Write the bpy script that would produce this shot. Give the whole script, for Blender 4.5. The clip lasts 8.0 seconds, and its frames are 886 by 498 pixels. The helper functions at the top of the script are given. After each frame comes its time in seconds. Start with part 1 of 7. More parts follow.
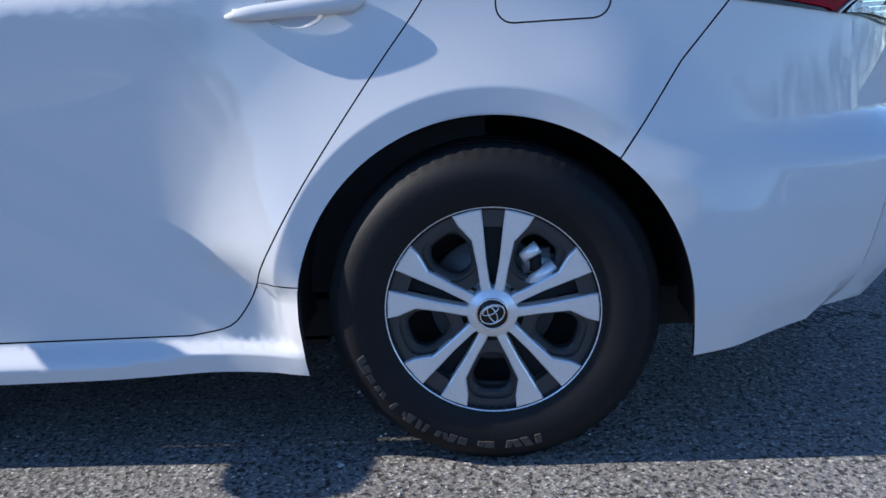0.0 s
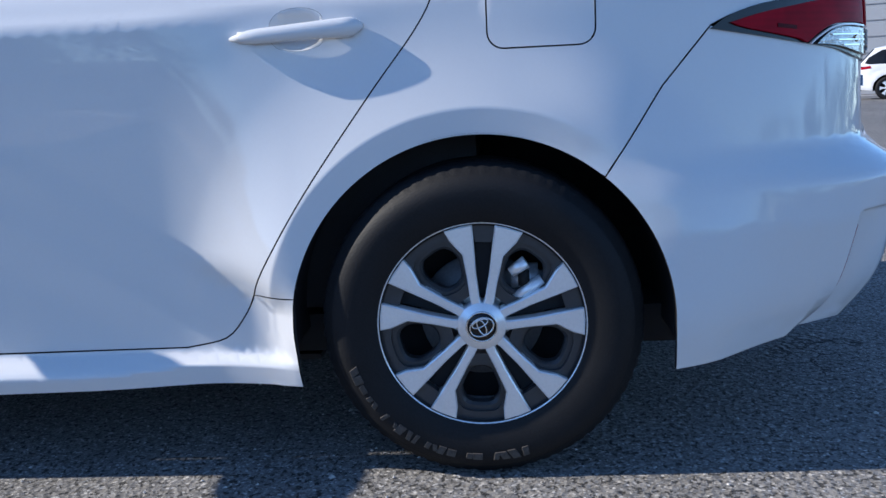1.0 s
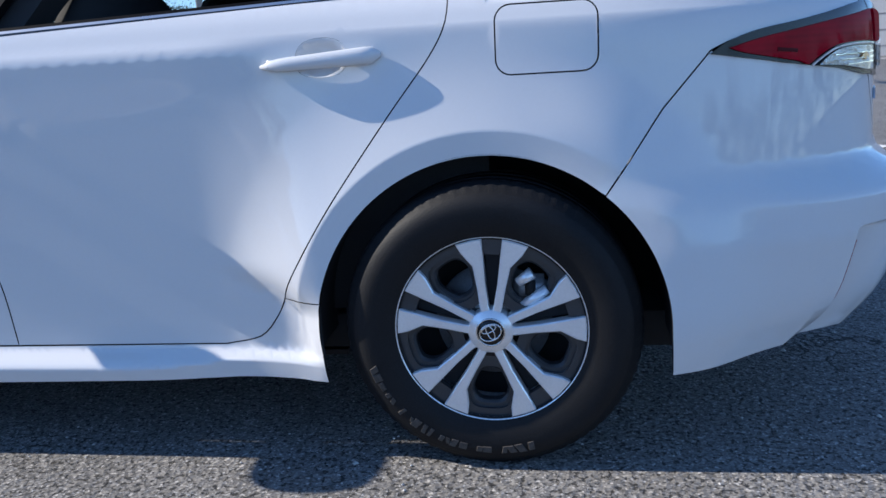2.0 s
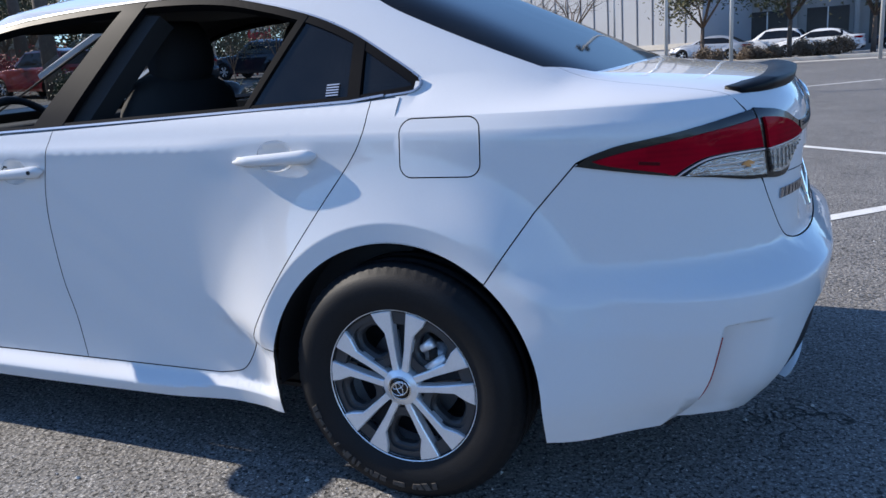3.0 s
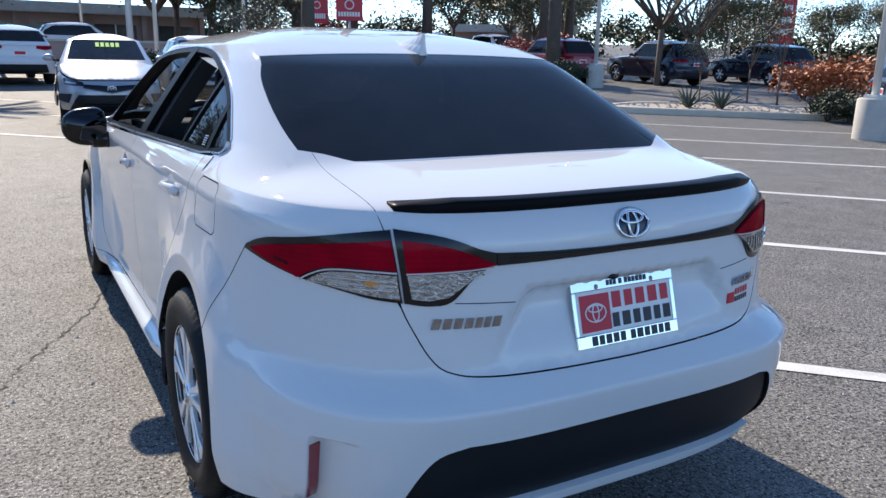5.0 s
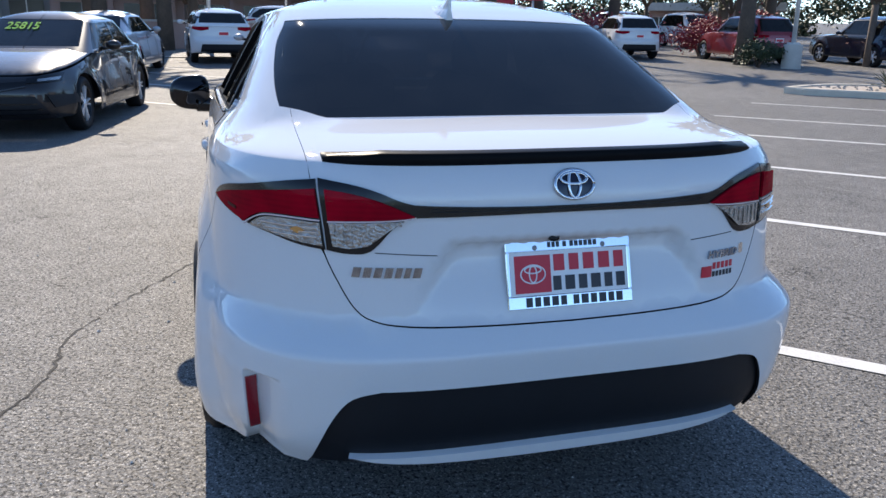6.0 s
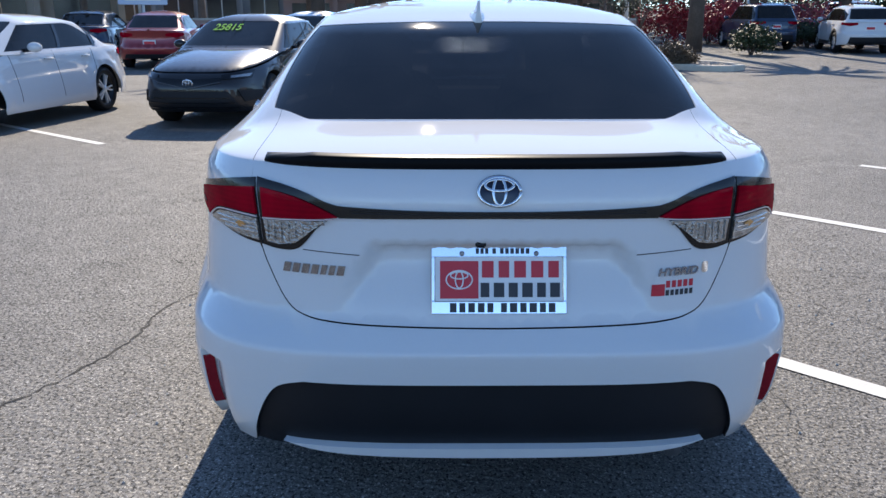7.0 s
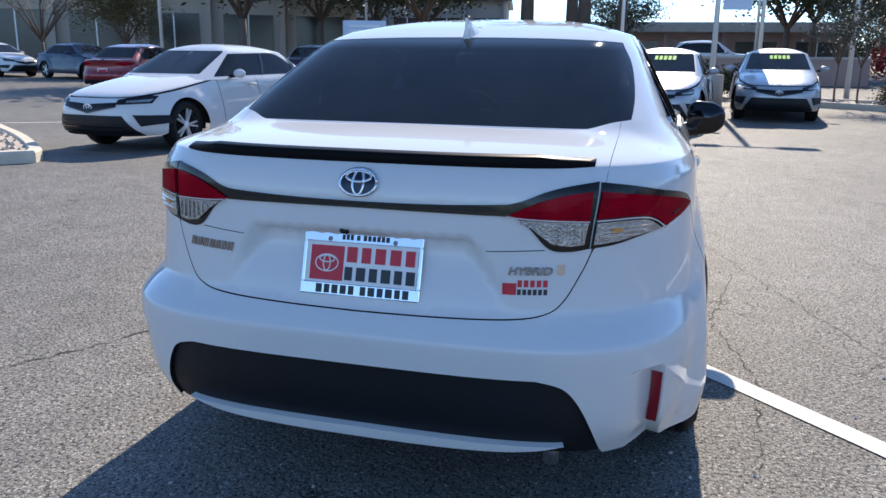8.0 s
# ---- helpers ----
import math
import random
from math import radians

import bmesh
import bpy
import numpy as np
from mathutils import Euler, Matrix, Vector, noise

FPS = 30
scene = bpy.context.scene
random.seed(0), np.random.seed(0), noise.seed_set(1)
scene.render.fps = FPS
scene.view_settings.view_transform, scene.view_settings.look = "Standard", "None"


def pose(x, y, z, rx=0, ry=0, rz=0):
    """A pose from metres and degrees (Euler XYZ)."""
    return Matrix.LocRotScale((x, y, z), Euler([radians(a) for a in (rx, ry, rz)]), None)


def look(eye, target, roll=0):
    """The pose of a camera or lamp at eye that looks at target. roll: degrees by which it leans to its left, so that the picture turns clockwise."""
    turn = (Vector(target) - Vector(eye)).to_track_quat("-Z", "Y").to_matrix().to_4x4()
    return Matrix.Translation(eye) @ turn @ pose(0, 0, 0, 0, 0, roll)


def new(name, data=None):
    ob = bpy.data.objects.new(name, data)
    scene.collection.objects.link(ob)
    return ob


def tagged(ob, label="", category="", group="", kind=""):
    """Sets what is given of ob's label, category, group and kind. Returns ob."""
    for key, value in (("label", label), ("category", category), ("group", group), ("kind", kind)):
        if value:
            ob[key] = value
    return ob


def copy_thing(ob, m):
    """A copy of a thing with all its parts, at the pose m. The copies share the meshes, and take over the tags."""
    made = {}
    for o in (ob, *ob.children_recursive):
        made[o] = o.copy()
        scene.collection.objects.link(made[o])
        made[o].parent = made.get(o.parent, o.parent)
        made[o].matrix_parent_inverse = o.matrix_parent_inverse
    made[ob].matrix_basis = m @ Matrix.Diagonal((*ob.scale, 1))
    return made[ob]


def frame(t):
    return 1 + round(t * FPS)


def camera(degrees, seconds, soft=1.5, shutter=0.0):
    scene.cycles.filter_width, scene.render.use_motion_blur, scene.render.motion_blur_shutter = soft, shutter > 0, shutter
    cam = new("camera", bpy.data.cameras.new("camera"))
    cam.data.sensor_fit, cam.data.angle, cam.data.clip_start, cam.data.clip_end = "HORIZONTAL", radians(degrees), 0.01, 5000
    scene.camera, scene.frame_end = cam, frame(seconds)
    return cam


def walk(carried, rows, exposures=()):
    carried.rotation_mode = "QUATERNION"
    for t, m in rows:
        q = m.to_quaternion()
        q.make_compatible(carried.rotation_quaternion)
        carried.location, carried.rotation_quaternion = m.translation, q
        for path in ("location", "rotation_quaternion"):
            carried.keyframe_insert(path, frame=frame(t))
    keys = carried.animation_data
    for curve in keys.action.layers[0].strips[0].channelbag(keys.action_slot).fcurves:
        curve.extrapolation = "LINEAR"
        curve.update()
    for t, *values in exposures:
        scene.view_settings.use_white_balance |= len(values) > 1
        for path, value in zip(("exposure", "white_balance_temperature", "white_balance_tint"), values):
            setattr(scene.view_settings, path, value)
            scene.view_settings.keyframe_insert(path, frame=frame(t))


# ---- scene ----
cam = camera(59.0, 8.0)
PATH = [
    (0, (0.029, -2.213, 0.805), (-0.13, -0.288, 0.285), -3.7),
    (0.5, (-0.011, -2.251, 0.779), (-0.092, -0.305, 0.326), -3.1),
    (1, (0.033, -2.278, 0.762), (-0.103, -0.325, 0.353), -2.9),
    (2.3, (0.274, -2.397, 0.955), (-0.167, -0.515, 0.442), -4.0),
    (2.5, (0.473, -2.414, 1.013), (-0.095, -0.565, 0.504), -4.3),
    (3, (0.862, -2.405, 1.106), (0.05, -0.647, 0.609), -4.5),
    (3.5, (1.292, -2.171, 1.128), (0.168, -0.589, 0.647), -3.5),
    (4, (1.702, -1.8, 1.189), (0.308, -0.452, 0.702), -2.5),
    (4.2, (1.813, -1.638, 1.18), (0.335, -0.378, 0.701), -1.8),
    (5.3, (2.298, -1.131, 1.296), (0.549, -0.293, 0.81), 1.4),
    (5.5, (2.332, -1.034, 1.248), (0.546, -0.284, 0.751), 1.4),
    (6, (2.473, -0.75, 1.229), (0.615, -0.228, 0.705), 0.7),
    (6.5, (2.57, -0.439, 1.252), (0.665, -0.163, 0.709), 0.2),
    (7, (2.588, -0.135, 1.257), (0.662, -0.124, 0.719), 0.0),
    (7.5, (2.693, 0.277, 1.262), (0.774, 0.011, 0.761), 0.3),
    (8, (2.623, 0.694, 1.185), (0.746, 0.174, 0.731), 0.8),
]
walk(cam, [(t, look(eye, target, roll)) for t, eye, target, roll in PATH], [(0.0, 0.85, 5430.0, 8.0), (3.0, 0.94, 5680.0, 8.0), (5.0, 1.05, 6100.0, 8.0), (8.0, 1.12, 6100.0, 8.0)])

# ---- sky, sun and exposure ----
SUN_EL, SUN_AZ = 33.5, -1.0
world = bpy.data.worlds.new("sky_world")
scene.world = world
world.use_nodes = True
wn = world.node_tree.nodes
sky = wn.new("ShaderNodeTexSky")
sky.sky_type = "NISHITA"
sky.sun_disc = False
sky.sun_elevation = radians(SUN_EL)
sky.sun_rotation = radians(-90 + SUN_AZ)
sky.air_density, sky.dust_density, sky.ozone_density = 0.7, 0.0, 3.0
world.node_tree.links.new(sky.outputs[0], wn["Background"].inputs[0])
wn["Background"].inputs[1].default_value = 0.13
sun_data = bpy.data.lights.new("sun", "SUN")
sun_data.energy, sun_data.angle, sun_data.color = 3.9, radians(0.53), (1.0, 0.84, 0.66)
sun = new("sun", sun_data)
sun.matrix_world = look((-40 * math.cos(radians(SUN_EL)), 40 * math.sin(radians(SUN_AZ)), 40 * math.sin(radians(SUN_EL))), (0, 0, 0))

# ---- materials ----


def nodes_of(name):
    m = bpy.data.materials.new(name)
    m.use_nodes = True
    return m, m.node_tree.nodes, m.node_tree.links, m.node_tree.nodes["Principled BSDF"]


def mat(name, colour, rough=0.5, metal=0.0, coat=0.0, spread=0.08, scale=6.0, fine=180.0, bump=0.0, spec=0.5, vary=0.0):
    """A surface with two scales of colour variation, fine relief and uneven gloss."""
    m, n, l, b = nodes_of(name)
    b.inputs["Metallic"].default_value = metal
    b.inputs["Coat Weight"].default_value = coat
    b.inputs["Coat Roughness"].default_value = 0.02
    b.inputs["Specular IOR Level"].default_value = spec
    tc = n.new("ShaderNodeTexCoord")
    big, small = n.new("ShaderNodeTexNoise"), n.new("ShaderNodeTexNoise")
    big.inputs["Scale"].default_value, small.inputs["Scale"].default_value = scale, fine
    big.inputs["Detail"].default_value, small.inputs["Detail"].default_value = 5, 3
    for k in (big, small):
        l.new(tc.outputs["Object"], k.inputs["Vector"])
    add = n.new("ShaderNodeMath")
    add.operation = "ADD"
    l.new(big.outputs["Fac"], add.inputs[0])
    l.new(small.outputs["Fac"], add.inputs[1])
    ramp = n.new("ShaderNodeMapRange")
    ramp.inputs["From Min"].default_value, ramp.inputs["From Max"].default_value = 0.6, 1.4
    ramp.inputs["To Min"].default_value, ramp.inputs["To Max"].default_value = 1 - spread, 1 + spread
    l.new(add.outputs[0], ramp.inputs["Value"])
    mul = n.new("ShaderNodeMix")
    mul.data_type, mul.blend_type = "RGBA", "MULTIPLY"
    mul.inputs["Factor"].default_value = 1
    mul.inputs["A"].default_value = (*colour, 1)
    last = ramp.outputs[0]
    if vary:
        info = n.new("ShaderNodeObjectInfo")
        rr = n.new("ShaderNodeMapRange")
        rr.inputs["To Min"].default_value, rr.inputs["To Max"].default_value = 1 - vary, 1 + vary
        l.new(info.outputs["Random"], rr.inputs["Value"])
        mm = n.new("ShaderNodeMath")
        mm.operation = "MULTIPLY"
        l.new(rr.outputs[0], mm.inputs[0])
        l.new(last, mm.inputs[1])
        last = mm.outputs[0]
    l.new(last, mul.inputs["B"])
    l.new(mul.outputs["Result"], b.inputs["Base Color"])
    rg = n.new("ShaderNodeMapRange")
    rg.inputs["To Min"].default_value, rg.inputs["To Max"].default_value = max(0.02, rough * 0.85), min(1, rough * 1.15)
    l.new(big.outputs["Fac"], rg.inputs["Value"])
    l.new(rg.outputs[0], b.inputs["Roughness"])
    if bump:
        bp = n.new("ShaderNodeBump")
        bp.inputs["Strength"].default_value, bp.inputs["Distance"].default_value = bump, 0.004
        l.new(small.outputs["Fac"], bp.inputs["Height"])
        l.new(bp.outputs[0], b.inputs["Normal"])
    return m


def glass(name, tint, gloss=0.03, veil=0.022):
    """Tinted window glass: clear tint below, a mirror by Fresnel above."""
    m, n, l, b = nodes_of(name)
    n.remove(b)
    tr, gl, mx, fr = n.new("ShaderNodeBsdfTransparent"), n.new("ShaderNodeBsdfGlossy"), n.new("ShaderNodeMixShader"), n.new("ShaderNodeLayerWeight")
    tr.inputs["Color"].default_value = (*tint, 1)
    gl.inputs["Roughness"].default_value = gloss
    fr.inputs["Blend"].default_value = 0.5
    pw, ad = n.new("ShaderNodeMath"), n.new("ShaderNodeMath")
    pw.operation, ad.operation = "POWER", "MULTIPLY_ADD"
    pw.inputs[1].default_value = 5.0
    ad.inputs[1].default_value, ad.inputs[2].default_value = 0.60, 0.045
    l.new(fr.outputs["Facing"], pw.inputs[0])
    l.new(pw.outputs[0], ad.inputs[0])
    l.new(ad.outputs[0], mx.inputs[0])
    l.new(tr.outputs[0], mx.inputs[1])
    l.new(gl.outputs[0], mx.inputs[2])
    # thin patchy pale diffuse layer mixed over the glass
    du, dm = n.new("ShaderNodeBsdfDiffuse"), n.new("ShaderNodeMixShader")
    du.inputs["Color"].default_value = (0.55, 0.53, 0.5, 1)
    tc, nz, mr = n.new("ShaderNodeTexCoord"), n.new("ShaderNodeTexNoise"), n.new("ShaderNodeMapRange")
    nz.inputs["Scale"].default_value, nz.inputs["Detail"].default_value = 6.0, 6
    mr.inputs["To Min"].default_value, mr.inputs["To Max"].default_value = 0.0, veil * 2
    l.new(tc.outputs["Object"], nz.inputs["Vector"])
    l.new(nz.outputs["Fac"], mr.inputs["Value"])
    l.new(mr.outputs[0], dm.inputs[0])
    l.new(mx.outputs[0], dm.inputs[1])
    l.new(du.outputs[0], dm.inputs[2])
    l.new(dm.outputs[0], n["Material Output"].inputs["Surface"])
    return m


def asphalt():
    m, n, l, b = nodes_of("worn_asphalt")
    geo = n.new("ShaderNodeNewGeometry")
    vor, vor2, big, mid, tiny = (n.new("ShaderNodeTexVoronoi"), n.new("ShaderNodeTexVoronoi"), n.new("ShaderNodeTexNoise"), n.new("ShaderNodeTexNoise"), n.new("ShaderNodeTexNoise"))
    vor.inputs["Scale"].default_value, vor2.inputs["Scale"].default_value = 210, 60
    big.inputs["Scale"].default_value, mid.inputs["Scale"].default_value, tiny.inputs["Scale"].default_value = 0.35, 4.0, 400
    big.inputs["Detail"].default_value = mid.inputs["Detail"].default_value = 6
    for k in (vor, vor2, big, mid, tiny):
        l.new(geo.outputs["Position"], k.inputs["Vector"])
    stones = n.new("ShaderNodeValToRGB")
    e = stones.color_ramp.elements
    e[0].position, e[0].color = 0.0, (0.105, 0.100, 0.093, 1)
    e[1].position, e[1].color = 1.0, (0.46, 0.44, 0.41, 1)
    x = e.new(0.5)
    x.color = (0.185, 0.176, 0.163, 1)
    x = e.new(0.9)
    x.color = (0.255, 0.243, 0.225, 1)
    sep = n.new("ShaderNodeSeparateColor")
    l.new(vor.outputs["Color"], sep.inputs[0])
    l.new(sep.outputs[0], stones.inputs[0])
    stain = n.new("ShaderNodeMapRange")
    stain.inputs["From Min"].default_value, stain.inputs["From Max"].default_value = 0.3, 0.7
    stain.inputs["To Min"].default_value, stain.inputs["To Max"].default_value = 0.76, 1.26
    mix1 = n.new("ShaderNodeMath")
    mix1.operation = "ADD"
    half = n.new("ShaderNodeMath")
    half.operation = "MULTIPLY"
    half.inputs[1].default_value = 0.5
    l.new(big.outputs["Fac"], mix1.inputs[0])
    l.new(mid.outputs["Fac"], mix1.inputs[1])
    l.new(mix1.outputs[0], half.inputs[0])
    l.new(half.outputs[0], stain.inputs["Value"])
    mul = n.new("ShaderNodeMix")
    mul.data_type, mul.blend_type = "RGBA", "MULTIPLY"
    mul.inputs["Factor"].default_value = 1
    l.new(stones.outputs[0], mul.inputs["A"])
    l.new(stain.outputs[0], mul.inputs["B"])
    # crazing: thin broken cracks, and dark pits between the stones
    warp, web, gate_, pit = n.new("ShaderNodeTexNoise"), n.new("ShaderNodeTexVoronoi"), n.new("ShaderNodeTexNoise"), n.new("ShaderNodeTexNoise")
    warp.inputs["Scale"].default_value, gate_.inputs["Scale"].default_value, pit.inputs["Scale"].default_value = 5.0, 1.6, 75.0
    pit.inputs["Detail"].default_value, pit.inputs["Roughness"].default_value = 3, 0.6
    warp.inputs["Detail"].default_value = gate_.inputs["Detail"].default_value = 5
    web.feature = "DISTANCE_TO_EDGE"
    web.inputs["Scale"].default_value = 5.5
    sh = n.new("ShaderNodeMix")
    sh.data_type, sh.blend_type = "RGBA", "LINEAR_LIGHT"
    sh.inputs["Factor"].default_value = 0.16
    l.new(geo.outputs["Position"], warp.inputs["Vector"])
    l.new(geo.outputs["Position"], gate_.inputs["Vector"])
    l.new(geo.outputs["Position"], pit.inputs["Vector"])
    l.new(geo.outputs["Position"], sh.inputs["A"])
    l.new(warp.outputs["Color"], sh.inputs["B"])
    l.new(sh.outputs["Result"], web.inputs["Vector"])
    thin, some, hole = n.new("ShaderNodeMapRange"), n.new("ShaderNodeMapRange"), n.new("ShaderNodeMapRange")
    thin.inputs["From Min"].default_value, thin.inputs["From Max"].default_value = 0.006, 0.024
    thin.inputs["To Min"].default_value, thin.inputs["To Max"].default_value = 1.0, 0.0
    some.inputs["From Min"].default_value, some.inputs["From Max"].default_value = 0.56, 0.68
    hole.inputs["From Min"].default_value, hole.inputs["From Max"].default_value = 0.56, 0.61
    hole.inputs["To Max"].default_value = 0.85
    l.new(web.outputs["Distance"], thin.inputs["Value"])
    l.new(gate_.outputs["Fac"], some.inputs["Value"])
    l.new(pit.outputs["Fac"], hole.inputs["Value"])
    both, most = n.new("ShaderNodeMath"), n.new("ShaderNodeMath")
    both.operation, most.operation = "MULTIPLY", "MAXIMUM"
    l.new(thin.outputs[0], both.inputs[0])
    l.new(some.outputs[0], both.inputs[1])
    l.new(both.outputs[0], most.inputs[0])
    l.new(hole.outputs[0], most.inputs[1])
    dirt = n.new("ShaderNodeMix")
    dirt.data_type = "RGBA"
    dirt.inputs["B"].default_value = (0.028, 0.027, 0.026, 1)
    l.new(most.outputs[0], dirt.inputs["Factor"])
    l.new(mul.outputs["Result"], dirt.inputs["A"])
    l.new(dirt.outputs["Result"], b.inputs["Base Color"])
    b.inputs["Roughness"].default_value = 0.72
    b.inputs["Specular IOR Level"].default_value = 0.18
    # relief: fine sand, shallow swells and the sunk pits
    hsum = n.new("ShaderNodeMath")
    hsum.operation = "MULTIPLY_ADD"
    hsum.inputs[1].default_value = -1.1
    l.new(most.outputs[0], hsum.inputs[0])
    sand = n.new("ShaderNodeMath")
    sand.operation = "MULTIPLY_ADD"
    sand.inputs[1].default_value = 0.35
    l.new(tiny.outputs["Fac"], sand.inputs[0])
    l.new(vor2.outputs["Distance"], sand.inputs[2])
    l.new(sand.outputs[0], hsum.inputs[2])
    bp = n.new("ShaderNodeBump")
    bp.inputs["Strength"].default_value, bp.inputs["Distance"].default_value = 0.9, 0.005
    l.new(hsum.outputs[0], bp.inputs["Height"])
    l.new(bp.outputs[0], b.inputs["Normal"])
    return m


WHITE = mat("white_car_paint", (0.67, 0.67, 0.67), 0.5, coat=1.0, spread=0.015, scale=2.0, spec=0.0)
SILVER_PAINT = mat("silver_car_paint", (0.40, 0.41, 0.43), 0.42, metal=0.5, coat=1.0, spread=0.02)
DARK_PAINT = mat("dark_grey_car_paint", (0.010, 0.014, 0.026), 0.35, metal=0.1, coat=1.0, spread=0.04, spec=0.05)
BLUE_PAINT = mat("blue_grey_car_paint", (0.028, 0.045, 0.085), 0.35, metal=0.2, coat=1.0, spread=0.04, spec=0.05)
RED_PAINT = mat("red_car_paint", (0.22, 0.010, 0.016), 0.3, metal=0.3, coat=1.0, spread=0.04)
BROWN_PAINT = mat("brown_grey_car_paint", (0.020, 0.018, 0.019), 0.35, metal=0.2, coat=1.0, spread=0.05, spec=0.05)
GAP = mat("panel_gap_black", (0.006, 0.006, 0.007), 0.8, spread=0.2)
BLACK_GLOSS = mat("gloss_black_plastic", (0.006, 0.006, 0.007), 0.2, coat=0.25, spec=0.3, spread=0.1)
BADGE_BLUE = mat("dark_blue_badge_enamel", (0.008, 0.012, 0.03), 0.15, spread=0.1)
SPOILER = mat("satin_black_trim", (0.007, 0.007, 0.008), 0.38, spec=0.04, spread=0.1)
BLACK_TEX = mat("textured_black_plastic", (0.008, 0.009, 0.012), 0.55, spec=0.32, spread=0.2, bump=0.25, fine=900)
RUBBER = mat("tyre_rubber", (0.011, 0.011, 0.012), 0.6, spec=0.22, spread=0.3, scale=9, fine=240, bump=0.15)
ALLOY = mat("machined_silver_alloy", (0.86, 0.87, 0.88), 0.30, metal=0.5, spread=0.06, scale=14)
WHEEL_GREY = mat("dark_grey_wheel_plastic", (0.040, 0.041, 0.044), 0.4, spread=0.15)
STEEL = mat("brake_steel", (0.30, 0.30, 0.31), 0.42, metal=0.8, spread=0.2, scale=30)
CALIPER = mat("bare_caliper_metal", (0.42, 0.43, 0.45), 0.4, metal=0.7, spread=0.4, scale=60)
# door mirrors: their dark reflection is put into the metal's colour
DARKENED_MIRROR = mat("darkened_mirror", (0.05, 0.05, 0.055), 0.05, metal=1.0, spread=0.05)
SATIN = mat("satin_silver_trim", (0.5, 0.51, 0.53), 0.28, metal=0.9, spread=0.05)
# model badge bars: chrome with a darker, uneven tone in its colour
BADGE_METAL = mat("mottled_badge_chrome", (0.30, 0.31, 0.34), 0.2, metal=1.0, spread=0.35, scale=50)
DARK_CHROME = mat("dark_chrome", (0.34, 0.38, 0.46), 0.12, metal=1.0, spread=0.1)
CHROME = mat("chrome", (0.78, 0.79, 0.80), 0.07, metal=1.0, spread=0.03)
FABRIC = mat("black_seat_fabric", (0.018, 0.018, 0.019), 0.9, spread=0.25, fine=500, bump=0.3)


def ribbed_lens(name, dark, light, pitch):
    """Lamp plastic with fine level ribs moulded in it."""
    m, n, l, b = nodes_of(name)
    tc, sp_, mu, si, mx, nz, ad, bp = (n.new("ShaderNodeTexCoord"), n.new("ShaderNodeSeparateXYZ"), n.new("ShaderNodeMath"), n.new("ShaderNodeMath"), n.new("ShaderNodeMix"), n.new("ShaderNodeTexNoise"), n.new("ShaderNodeMath"), n.new("ShaderNodeBump"))
    mu.operation, si.operation, ad.operation = "MULTIPLY", "SINE", "MULTIPLY_ADD"
    mu.inputs[1].default_value = 2 * math.pi / pitch
    ad.inputs[1].default_value = 0.06
    nz.inputs["Scale"].default_value, nz.inputs["Detail"].default_value = 16.0, 4
    mx.data_type = "RGBA"
    mx.inputs["A"].default_value, mx.inputs["B"].default_value = (*dark, 1), (*light, 1)
    l.new(tc.outputs["Object"], sp_.inputs[0])
    l.new(tc.outputs["Object"], nz.inputs["Vector"])
    l.new(sp_.outputs["Z"], mu.inputs[0])
    l.new(mu.outputs[0], si.inputs[0])
    l.new(si.outputs[0], ad.inputs[0])
    l.new(nz.outputs["Fac"], ad.inputs[2])
    l.new(ad.outputs[0], mx.inputs["Factor"])
    l.new(mx.outputs["Result"], b.inputs["Base Color"])
    l.new(si.outputs[0], bp.inputs["Height"])
    bp.inputs["Strength"].default_value, bp.inputs["Distance"].default_value = 0.1, 0.0003
    l.new(bp.outputs[0], b.inputs["Normal"])
    b.inputs["Roughness"].default_value = 0.35
    b.inputs["Specular IOR Level"].default_value = 0.0
    b.inputs["Coat Weight"].default_value, b.inputs["Coat Roughness"].default_value = 0.12, 0.03
    return m


RED_LENS = ribbed_lens("red_lamp_lens", (0.12, 0.0006, 0.007), (0.42, 0.001, 0.016), 0.012)
RED_DEEP = mat("deep_red_reflector", (0.25, 0.005, 0.012), 0.2, coat=1.0, spread=0.15, scale=60)
RED_DARK = mat("dark_red_lens", (0.06, 0.001, 0.004), 0.3, spec=0.1, spread=0.1)
CLEAR_LENS = mat("clear_lamp_lens", (0.34, 0.325, 0.31), 0.1, metal=0.9, coat=1.0, spread=0.5, scale=60, fine=140, bump=1.0)
DUSTY_RUBBER = mat("dusty_raised_rubber", (0.055, 0.047, 0.040), 0.8, spread=0.4, scale=40)
GUIDE = mat("pale_light_guide", (0.62, 0.50, 0.50), 0.25, coat=1.0, spread=0.1)
AMBER = mat("amber_bulb", (0.55, 0.25, 0.06), 0.2, coat=1.0)
TINT = glass("privacy_tint_glass", (0.014, 0.016, 0.02), veil=0.016)
SIDE_TINT = glass("side_window_glass", (0.06, 0.065, 0.075))
CLEAR_GLASS = glass("windscreen_glass", (0.6, 0.62, 0.62), veil=0.03)
PLATE_WHITE = mat("white_printed_plate", (0.78, 0.78, 0.77), 0.4, spread=0.02)
PRINT_RED = mat("red_print", (0.52, 0.02, 0.04), 0.45, spread=0.03)
PRINT_DARK = mat("dark_print", (0.02, 0.022, 0.03), 0.45, spread=0.05)
GREEN_PRINT = mat("yellow_green_windscreen_paint", (0.35, 0.75, 0.06), 0.7, spread=0.1)
LINE_PAINT = mat("worn_white_line_paint", (0.62, 0.61, 0.58), 0.75, spread=0.22, scale=7, fine=90, bump=0.5)
